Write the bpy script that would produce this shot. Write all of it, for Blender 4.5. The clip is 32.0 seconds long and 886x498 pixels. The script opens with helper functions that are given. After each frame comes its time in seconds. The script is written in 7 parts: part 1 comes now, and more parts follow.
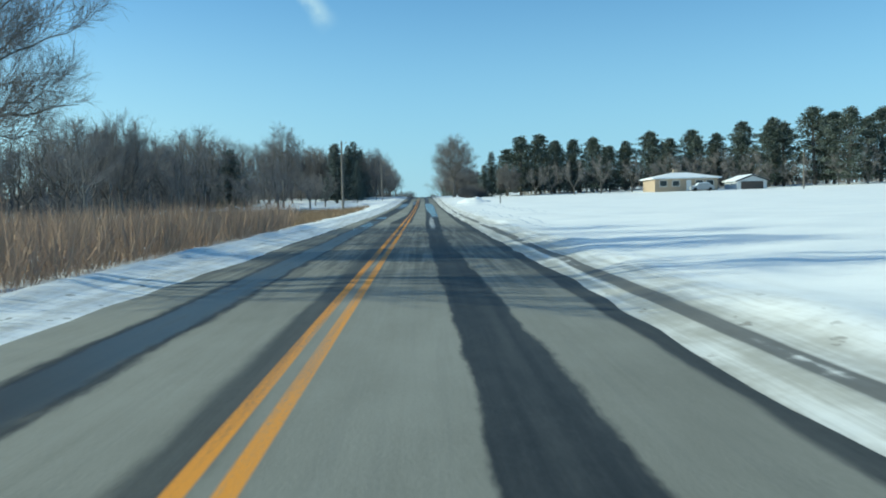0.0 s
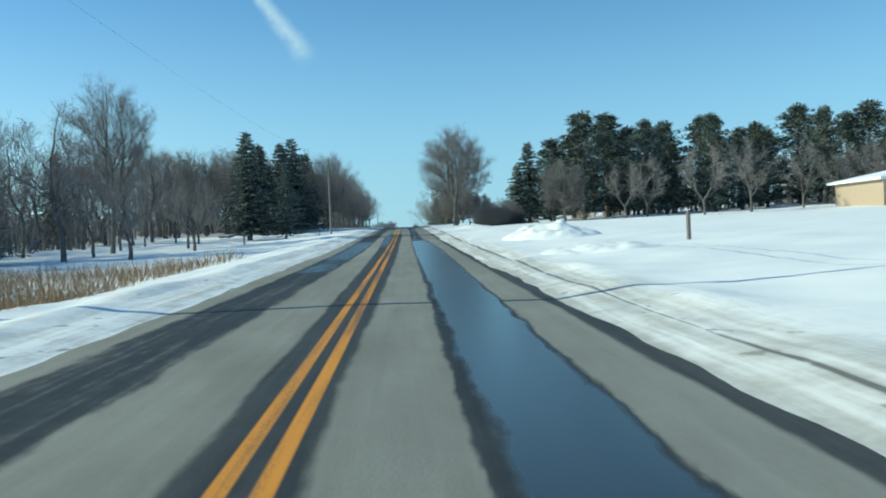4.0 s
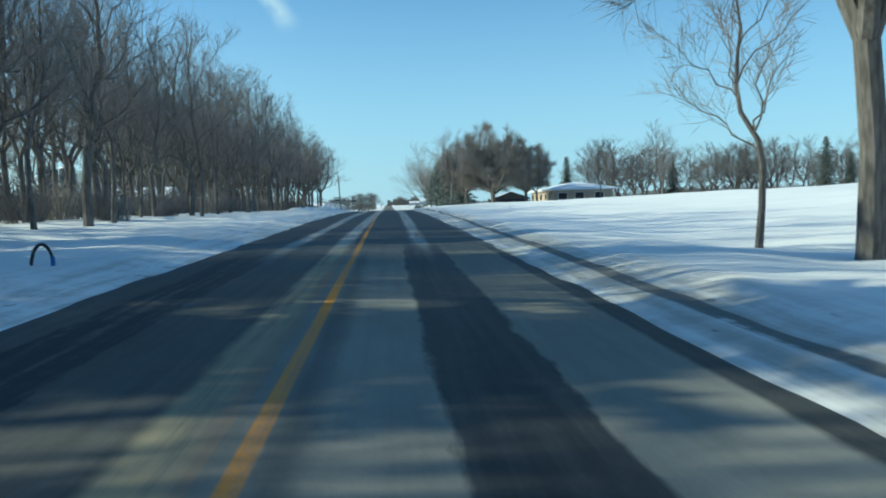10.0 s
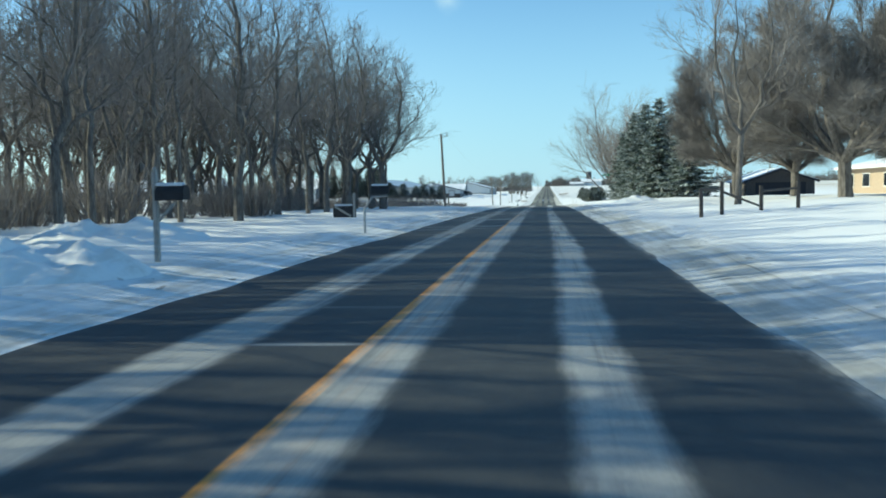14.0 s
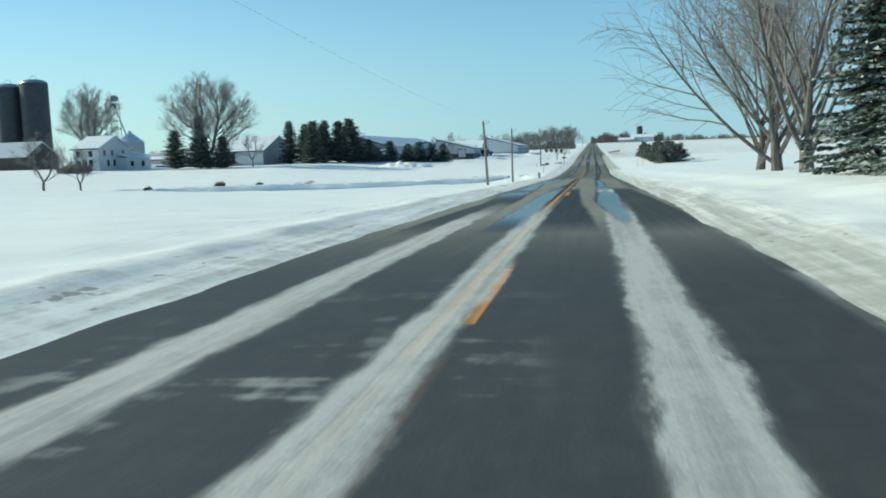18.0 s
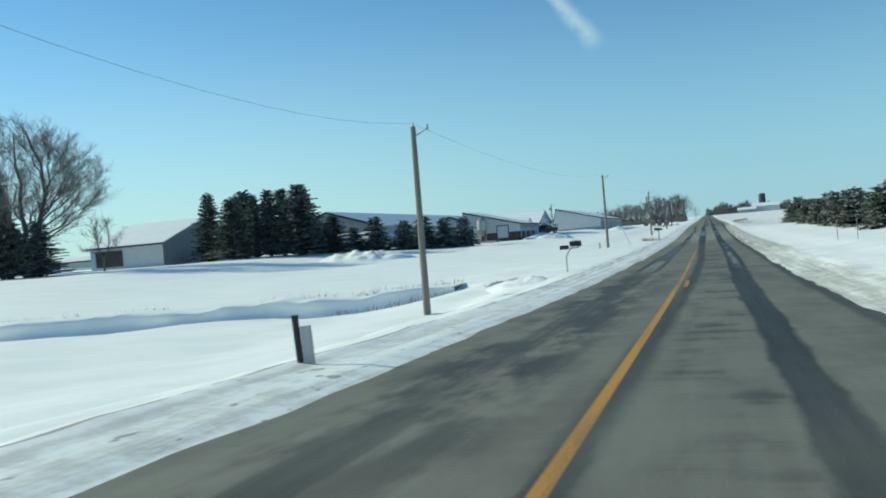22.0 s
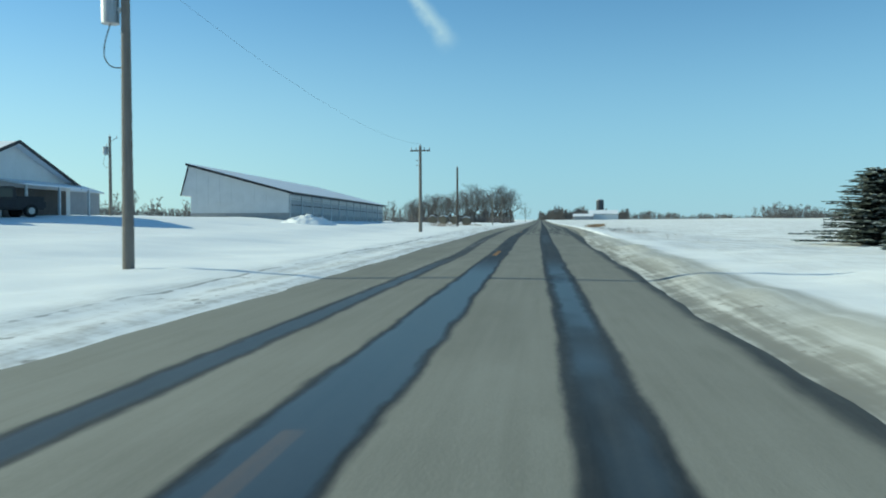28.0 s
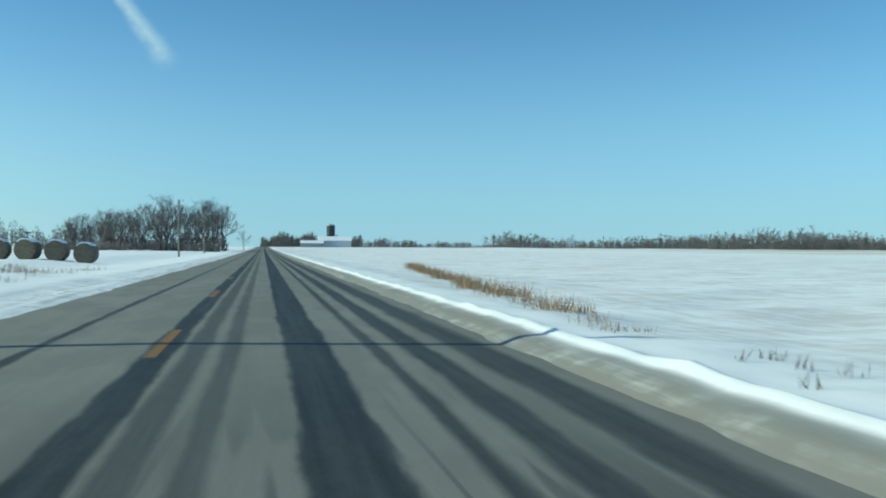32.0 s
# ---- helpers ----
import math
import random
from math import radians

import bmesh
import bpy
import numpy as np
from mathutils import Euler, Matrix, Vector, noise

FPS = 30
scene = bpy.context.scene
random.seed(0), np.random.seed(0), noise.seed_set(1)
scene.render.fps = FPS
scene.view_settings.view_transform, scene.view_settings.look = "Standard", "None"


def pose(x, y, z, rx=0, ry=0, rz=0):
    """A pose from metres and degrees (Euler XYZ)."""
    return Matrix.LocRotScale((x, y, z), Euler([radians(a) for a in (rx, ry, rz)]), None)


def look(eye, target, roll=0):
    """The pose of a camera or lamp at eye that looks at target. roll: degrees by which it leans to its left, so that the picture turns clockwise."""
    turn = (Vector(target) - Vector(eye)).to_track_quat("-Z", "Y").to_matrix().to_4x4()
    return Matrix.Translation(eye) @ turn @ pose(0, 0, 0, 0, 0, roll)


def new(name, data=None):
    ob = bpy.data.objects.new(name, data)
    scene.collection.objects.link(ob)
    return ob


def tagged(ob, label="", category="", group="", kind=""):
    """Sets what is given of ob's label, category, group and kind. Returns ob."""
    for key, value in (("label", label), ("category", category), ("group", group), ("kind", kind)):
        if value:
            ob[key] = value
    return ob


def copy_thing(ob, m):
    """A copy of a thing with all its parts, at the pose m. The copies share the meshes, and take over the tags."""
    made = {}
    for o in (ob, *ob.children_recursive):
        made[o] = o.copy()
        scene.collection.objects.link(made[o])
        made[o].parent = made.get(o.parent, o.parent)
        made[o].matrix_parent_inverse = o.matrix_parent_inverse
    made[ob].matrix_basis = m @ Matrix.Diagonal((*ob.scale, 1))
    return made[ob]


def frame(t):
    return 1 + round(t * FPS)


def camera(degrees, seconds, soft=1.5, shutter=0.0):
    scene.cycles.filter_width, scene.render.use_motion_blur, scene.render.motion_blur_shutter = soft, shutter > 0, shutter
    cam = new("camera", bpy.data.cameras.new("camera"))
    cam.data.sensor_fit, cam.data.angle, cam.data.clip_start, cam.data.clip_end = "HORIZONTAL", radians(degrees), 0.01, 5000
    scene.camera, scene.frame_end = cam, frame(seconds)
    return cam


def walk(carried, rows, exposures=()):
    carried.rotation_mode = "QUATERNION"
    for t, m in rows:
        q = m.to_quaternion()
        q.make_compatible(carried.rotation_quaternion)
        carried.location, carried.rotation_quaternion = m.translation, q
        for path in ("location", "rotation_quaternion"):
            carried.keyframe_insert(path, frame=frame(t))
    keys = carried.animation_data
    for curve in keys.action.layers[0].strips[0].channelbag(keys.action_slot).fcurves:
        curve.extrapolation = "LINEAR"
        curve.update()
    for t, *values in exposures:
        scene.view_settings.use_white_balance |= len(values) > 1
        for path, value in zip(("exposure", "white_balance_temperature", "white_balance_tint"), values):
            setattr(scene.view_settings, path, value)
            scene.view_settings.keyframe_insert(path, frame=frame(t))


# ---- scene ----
cam = camera(54.1, 32.0, soft=1.9, shutter=0.08)
# t, x, y, z, yaw, pitch, roll: driven along the right-hand lane
ROWS = [
    (0.0, 1.04, 0.00, 1.63, -1.28, -2.69, 1.22),
    (0.5, 0.98, 10.74, 1.73, -0.02, -1.91, 1.22),
    (1.0, 0.92, 21.49, 1.84, -0.32, 1.27, 1.17),
    (1.5, 0.86, 32.23, 1.96, -0.91, 2.08, 1.94),
    (2.0, 0.83, 42.96, 2.09, -2.08, 0.99, 2.92),
    (2.5, 0.81, 53.68, 2.21, -2.91, 0.24, 2.67),
    (3.0, 0.82, 64.40, 2.33, -2.70, -0.04, 2.68),
    (3.5, 0.84, 75.11, 2.45, -2.52, -0.48, 3.07),
    (5.5, 1.11, 117.92, 3.15, -1.37, -1.14, -1.55),
    (6.0, 1.17, 128.63, 3.37, -0.97, -1.53, -1.57),
    (6.5, 1.18, 139.35, 3.61, -1.35, -1.73, -0.92),
    (7.0, 1.16, 150.07, 3.88, -1.36, -1.72, -0.56),
    (7.5, 1.13, 160.80, 4.17, -1.46, -2.01, 1.17),
    (8.0, 1.09, 171.54, 4.46, -2.38, -2.15, 1.30),
    (8.5, 1.03, 182.31, 4.73, -3.28, -2.17, 1.27),
    (9.0, 0.95, 193.09, 4.98, -3.60, -2.36, 1.41),
    (9.5, 0.89, 203.89, 5.23, -3.54, -2.45, 1.34),
    (10.0, 0.87, 214.69, 5.46, -3.58, -2.64, 1.68),
    (10.5, 0.91, 225.51, 5.69, -3.41, -2.73, 0.64),
    (11.0, 1.00, 236.34, 5.90, -2.42, -2.99, 0.51),
    (11.5, 1.11, 247.18, 6.10, -1.13, -2.90, 0.32),
    (12.0, 1.19, 258.00, 6.29, -0.34, -2.19, 0.37),
    (12.5, 1.26, 268.81, 6.44, 0.62, -2.09, 0.22),
    (13.0, 1.32, 279.61, 6.57, 3.21, -2.57, -0.10),
    (13.5, 1.37, 290.40, 6.66, 5.85, -3.16, 0.60),
    (14.0, 1.39, 301.17, 6.73, 6.82, -3.71, 1.10),
    (14.5, 1.38, 311.90, 6.78, 7.19, -3.85, 2.24),
    (16.5, 1.20, 354.62, 6.74, 9.31, -5.54, 3.86),
    (17.0, 1.19, 365.24, 6.68, 9.46, -5.61, 1.73),
    (17.5, 1.17, 375.82, 6.60, 9.40, -6.08, 1.52),
    (18.0, 1.14, 386.38, 6.51, 9.72, -6.27, 2.02),
    (18.5, 1.09, 396.90, 6.39, 12.48, -5.95, 3.32),
    (19.0, 1.03, 407.40, 6.25, 16.85, -4.07, 4.44),
    (19.5, 0.97, 417.87, 6.07, 19.77, -2.77, 4.43),
    (20.0, 0.92, 428.30, 5.87, 22.13, -3.59, 2.80),
    (20.5, 0.89, 438.69, 5.66, 22.76, -3.08, 1.75),
    (21.0, 0.87, 449.05, 5.45, 20.71, 0.37, 1.65),
    (21.5, 0.87, 459.38, 5.24, 18.57, 0.98, 3.42),
    (22.0, 0.88, 469.69, 5.01, 17.05, -0.26, 4.77),
    (22.5, 0.92, 479.97, 4.80, 16.19, -1.04, 4.26),
    (23.0, 0.97, 490.22, 4.62, 15.64, -1.09, 2.45),
    (23.5, 1.04, 500.45, 4.50, 15.17, -0.46, 2.04),
    (24.0, 1.10, 510.67, 4.42, 14.69, -0.19, 1.44),
    (24.5, 1.15, 520.88, 4.39, 14.72, 0.21, 0.57),
    (26.5, 1.34, 561.64, 4.45, 13.83, -0.96, 1.32),
    (27.0, 1.40, 571.83, 4.52, 11.22, -1.62, 1.45),
    (27.5, 1.46, 582.03, 4.61, 8.02, -2.04, 0.58),
    (28.0, 1.50, 592.25, 4.72, 6.44, -1.34, 0.20),
    (28.5, 1.52, 602.48, 4.86, 5.10, -0.53, 0.40),
    (29.0, 1.52, 612.73, 5.02, 3.49, 0.09, -0.62),
    (29.5, 1.51, 622.99, 5.18, 0.95, 0.24, -0.97),
    (30.0, 1.49, 633.27, 5.34, -1.94, 0.49, -1.25),
    (30.5, 1.45, 643.57, 5.49, -4.68, 0.98, -0.48),
    (31.0, 1.39, 653.90, 5.65, -7.22, 1.02, 0.26),
    (31.5, 1.33, 664.24, 5.80, -9.70, 0.83, -0.33),
    (32.0, 1.28, 674.57, 5.93, -11.71, 0.43, -0.22),
]
# seconds, stops, white balance
LOOK = [(0.0, 0.0, 6310, -13), (9.0, 0.05, 6460, -14), (11.5, 0.2, 6410, -10), (14.0, 0.25, 6710, -10), (16.0, 0.25, 6430, -11), (18.5, -0.1, 6780, -13), (22.0, -0.15, 6730, -13), (24.0, -0.15, 6630, -13), (30.0, -0.1, 6410, -15), (32.0, -0.15, 6260, -16)]
walk(cam, [(t, pose(x, y, z, 90 + pitch, roll, yaw)) for t, x, y, z, yaw, pitch, roll in ROWS], LOOK)

# ---- light: low winter sun from the left of the road, clear sky ----
SUN_EL, SUN_AZ = radians(25), radians(-86)
world = bpy.data.worlds.new("winter_sky")
scene.world = world
world.use_nodes = True
sky = world.node_tree.nodes.new("ShaderNodeTexSky")
sky.sky_type, sky.sun_disc = "NISHITA", False
sky.sun_elevation, sky.sun_rotation = SUN_EL, SUN_AZ
sky.altitude, sky.air_density, sky.dust_density, sky.ozone_density = 250, 1.0, 0.0, 2.5
# winter air: a deeper, more cyan blue down to the horizon
cool = world.node_tree.nodes.new("ShaderNodeMix")
cool.data_type, cool.blend_type = "RGBA", "MULTIPLY"
cool.inputs["Factor"].default_value = 1.0
cool.inputs["B"].default_value = (0.72, 0.93, 1.14, 1.0)
world.node_tree.links.new(sky.outputs[0], cool.inputs["A"])
where = world.node_tree.nodes.new("ShaderNodeTexCoord")
split = world.node_tree.nodes.new("ShaderNodeSeparateXYZ")
low = world.node_tree.nodes.new("ShaderNodeMapRange")
low.interpolation_type = "SMOOTHSTEP"
for key, value in (("From Min", -0.05), ("From Max", 0.30), ("To Min", 0.85), ("To Max", 0.0)):
    low.inputs[key].default_value = value
haze = world.node_tree.nodes.new("ShaderNodeMix")
haze.data_type = "RGBA"
world.node_tree.links.new(where.outputs["Generated"], split.inputs[0])
world.node_tree.links.new(split.outputs[2], low.inputs["Value"])
world.node_tree.links.new(low.outputs[0], haze.inputs["Factor"])
world.node_tree.links.new(cool.outputs["Result"], haze.inputs["A"])
sunward = world.node_tree.nodes.new("ShaderNodeMapRange")
sunward.interpolation_type = "SMOOTHSTEP"
for key, value in (("From Min", 0.05), ("From Max", -0.62), ("To Min", 0.0), ("To Max", 1.0)):
    sunward.inputs[key].default_value = value
glow = world.node_tree.nodes.new("ShaderNodeMix")
glow.data_type = "RGBA"
glow.inputs["A"].default_value, glow.inputs["B"].default_value = (2.7, 4.25, 6.2, 1.0), (4.3, 5.6, 6.6, 1.0)
world.node_tree.links.new(split.outputs[0], sunward.inputs["Value"])
world.node_tree.links.new(sunward.outputs[0], glow.inputs["Factor"])
world.node_tree.links.new(glow.outputs["Result"], haze.inputs["B"])


def sky_math(op, *values):
    n = world.node_tree.nodes.new("ShaderNodeMath")
    n.operation = op
    for socket, v in zip(n.inputs, values):
        if isinstance(v, (int, float)):
            socket.default_value = v
        else:
            world.node_tree.links.new(v, socket)
    return n.outputs[0]


def sky_dot(axis):
    n = world.node_tree.nodes.new("ShaderNodeVectorMath")
    n.operation = "DOT_PRODUCT"
    world.node_tree.links.new(where.outputs["Generated"], n.inputs[0])
    n.inputs[1].default_value = axis
    return n.outputs["Value"]


def sky_ramp(v, lo, hi):
    n = world.node_tree.nodes.new("ShaderNodeMapRange")
    n.interpolation_type = "SMOOTHSTEP"
    world.node_tree.links.new(v, n.inputs["Value"])
    n.inputs["From Min"].default_value, n.inputs["From Max"].default_value = lo, hi
    return n.outputs[0]


# a short contrail high over the road, narrow above and spreading at its lower end
def toward(azimuth, elevation):
    a, e = radians(azimuth), radians(elevation)
    return Vector((math.sin(a) * math.cos(e), math.cos(a) * math.cos(e), math.sin(e)))


trail_mid = toward(-7.55, 14.0)
trail_along = (toward(-9.25, 16.4) - toward(-5.95, 11.9)).normalized()
trail_across = trail_mid.cross(trail_along).normalized()
along, across = sky_dot(trail_along), sky_dot(trail_across)
centre = trail_mid.dot(trail_along)
wisps = world.node_tree.nodes.new("ShaderNodeTexNoise")
wisps.inputs["Scale"].default_value, wisps.inputs["Detail"].default_value = 75.0, 4.0
world.node_tree.links.new(where.outputs["Generated"], wisps.inputs["Vector"])
offset = sky_math("SUBTRACT", along, centre)
wander = sky_math("ADD", sky_math("MULTIPLY", offset, 0.04), sky_math("MULTIPLY", sky_math("SUBTRACT", wisps.outputs["Fac"], 0.5), 0.008))
half_width = sky_math("MULTIPLY_ADD", offset, -0.06, 0.0105)
inside = sky_math("DIVIDE", sky_math("ABSOLUTE", sky_math("ADD", across, wander)), half_width)
ahead = sky_ramp(sky_dot(trail_mid), 0.9, 0.95)
veil = sky_math("MULTIPLY", sky_math("MULTIPLY", sky_ramp(inside, 1.35, -0.2), sky_math("MULTIPLY", sky_ramp(offset, -0.056, -0.026), sky_ramp(offset, 0.11, 0.06))), ahead)
trail = world.node_tree.nodes.new("ShaderNodeMix")
trail.data_type = "RGBA"
trail.inputs["B"].default_value = (4.3, 5.4, 6.5, 1.0)
world.node_tree.links.new(sky_math("MULTIPLY", veil, sky_math("MULTIPLY_ADD", wisps.outputs["Fac"], 0.7, 0.32)), trail.inputs["Factor"])
world.node_tree.links.new(haze.outputs["Result"], trail.inputs["A"])
world.node_tree.links.new(trail.outputs["Result"], world.node_tree.nodes["Background"].inputs[0])
world.node_tree.nodes["Background"].inputs[1].default_value = 0.14
sun_data = bpy.data.lights.new("sun", "SUN")
sun_data.energy, sun_data.angle, sun_data.color = 5.0, radians(0.5), (1.0, 0.93, 0.80)
sun_dir = Vector((math.sin(SUN_AZ) * math.cos(SUN_EL), math.cos(SUN_AZ) * math.cos(SUN_EL), math.sin(SUN_EL)))
sun = new("sun", sun_data)
sun.matrix_world = look(sun_dir * 50, (0, 0, 0))

# ---- materials ----
class V:
    """A value in a node tree, with arithmetic."""
    def __init__(self, g, s):
        self.g, self.s = g, s

    def _m(self, op, *others):
        n = self.g.nt.nodes.new("ShaderNodeMath")
        n.operation = op
        for i, o in enumerate((self, *others)):
            self.g.put(n.inputs[i], o)
        return V(self.g, n.outputs[0])

    def __add__(self, o): return self._m("ADD", o)
    def __radd__(self, o): return self._m("ADD", o)
    def __sub__(self, o): return self._m("SUBTRACT", o)
    def __mul__(self, o): return self._m("MULTIPLY", o)
    def __rmul__(self, o): return self._m("MULTIPLY", o)
    def __truediv__(self, o): return self._m("DIVIDE", o)
    def absv(self): return self._m("ABSOLUTE")
    def maxv(self, o): return self._m("MAXIMUM", o)
    def minv(self, o): return self._m("MINIMUM", o)
    def mod(self, o): return self._m("FLOORED_MODULO", o)

    def step(self, lo, hi):
        """0 below lo, 1 above hi, smooth between (lo may exceed hi)."""
        n = self.g.nt.nodes.new("ShaderNodeMapRange")
        n.interpolation_type = "SMOOTHSTEP"
        self.g.put(n.inputs["Value"], self)
        if lo < hi:
            a, b, c, d = lo, hi, 0.0, 1.0
        else:
            a, b, c, d = hi, lo, 1.0, 0.0
        for k, v in zip(("From Min", "From Max", "To Min", "To Max"), (a, b, c, d)):
            n.inputs[k].default_value = v
        return V(self.g, n.outputs[0])


class Graph:
    def __init__(self, name):
        self.mat = bpy.data.materials.new(name)
        self.mat.use_nodes = True
        self.nt = self.mat.node_tree
        self.bsdf = self.nt.nodes["Principled BSDF"]
        self.geo = self.nt.nodes.new("ShaderNodeNewGeometry")
        self.obj = self.nt.nodes.new("ShaderNodeObjectInfo")

    def put(self, socket, v):
        if isinstance(v, V):
            self.nt.links.new(v.s, socket)
        elif isinstance(v, (tuple, list)):
            socket.default_value = (*v, 1.0)[:len(socket.default_value)]
        else:
            socket.default_value = v

    def xyz(self):
        n = self.nt.nodes.new("ShaderNodeSeparateXYZ")
        self.nt.links.new(self.geo.outputs["Position"], n.inputs[0])
        return [V(self, o) for o in n.outputs]

    def up(self):
        n = self.nt.nodes.new("ShaderNodeSeparateXYZ")
        self.nt.links.new(self.geo.outputs["Normal"], n.inputs[0])
        return V(self, n.outputs[2])

    def island(self): return V(self, self.geo.outputs["Random Per Island"])
    def rand(self): return V(self, self.obj.outputs["Random"])

    def vec(self, scale=(1, 1, 1), local=False):
        m = self.nt.nodes.new("ShaderNodeMapping")
        if local:
            c = self.nt.nodes.new("ShaderNodeTexCoord")
            self.nt.links.new(c.outputs["Object"], m.inputs[0])
        else:
            self.nt.links.new(self.geo.outputs["Position"], m.inputs[0])
        m.inputs["Scale"].default_value = scale
        return m.outputs[0]

    def noise(self, scale=1.0, stretch=(1, 1, 1), detail=4, rough=0.55, local=False, distort=0.0):
        n = self.nt.nodes.new("ShaderNodeTexNoise")
        self.nt.links.new(self.vec(stretch, local), n.inputs["Vector"])
        n.inputs["Scale"].default_value, n.inputs["Detail"].default_value = scale, detail
        n.inputs["Roughness"].default_value, n.inputs["Distortion"].default_value = rough, distort
        return V(self, n.outputs["Fac"])

    def follow(self, y, stations, lo, hi, low=-5.0, high=5.0):
        """A value that runs straight from station to station along y."""
        pts = [(lo, float(np.interp(lo, *zip(*stations))))] + [p for p in stations if lo < p[0] < hi] + [(hi, float(np.interp(hi, *zip(*stations))))]
        n = self.nt.nodes.new("ShaderNodeFloatCurve")
        c = n.mapping.curves[0]
        for i, (py, px) in enumerate(pts):
            at = ((py - lo) / (hi - lo), (px - low) / (high - low))
            q = c.points[i] if i < 2 else c.points.new(*at)
            q.location, q.handle_type = at, "VECTOR"
        n.mapping.update()
        self.put(n.inputs["Value"], (y - lo) / (hi - lo))
        return V(self, n.outputs[0]) * (high - low) + low

    def mix(self, a, b, f):
        n = self.nt.nodes.new("ShaderNodeMix")
        n.data_type = "RGBA"
        self.put(n.inputs["Factor"], f)
        self.put(n.inputs["A"], a)
        self.put(n.inputs["B"], b)
        return V(self, n.outputs["Result"])

    def mixf(self, a, b, f):
        n = self.nt.nodes.new("ShaderNodeMix")
        self.put(n.inputs["Factor"], f)
        self.put(n.inputs["A"], a)
        self.put(n.inputs["B"], b)
        return V(self, n.outputs["Result"])

    def bump(self, h, strength=0.5, dist=0.02):
        n = self.nt.nodes.new("ShaderNodeBump")
        n.inputs["Strength"].default_value, n.inputs["Distance"].default_value = strength, dist
        self.put(n.inputs["Height"], h)
        self.nt.links.new(n.outputs[0], self.bsdf.inputs["Normal"])

    def done(self, color, rough=0.8, metal=0.0, spec=0.3):
        self.put(self.bsdf.inputs["Base Color"], color)
        self.put(self.bsdf.inputs["Roughness"], rough)
        self.put(self.bsdf.inputs["Metallic"], metal)
        self.put(self.bsdf.inputs["Specular IOR Level"], spec)
        return self.mat


def simple(name, color, var=0.25, scale=3.0, rough=0.7, metal=0.0, stretch=(1, 1, 1), bump=0.3, dist=0.01, local=True, spec=0.3):
    """A surface with coarse and fine variation of one colour."""
    g = Graph(name)
    coarse, fine = g.noise(scale, stretch, 3, local=local), g.noise(scale * 9, stretch, 3, local=local)
    f = (coarse * 0.6 + fine * 0.4).step(0.25, 0.75)
    dark, light = [tuple(c * k for c in color) for k in (1 - var, 1 + var * 0.6)]
    g.bump(fine, bump, dist)
    return g.done(g.mix(dark, light, f), rough, metal, spec)


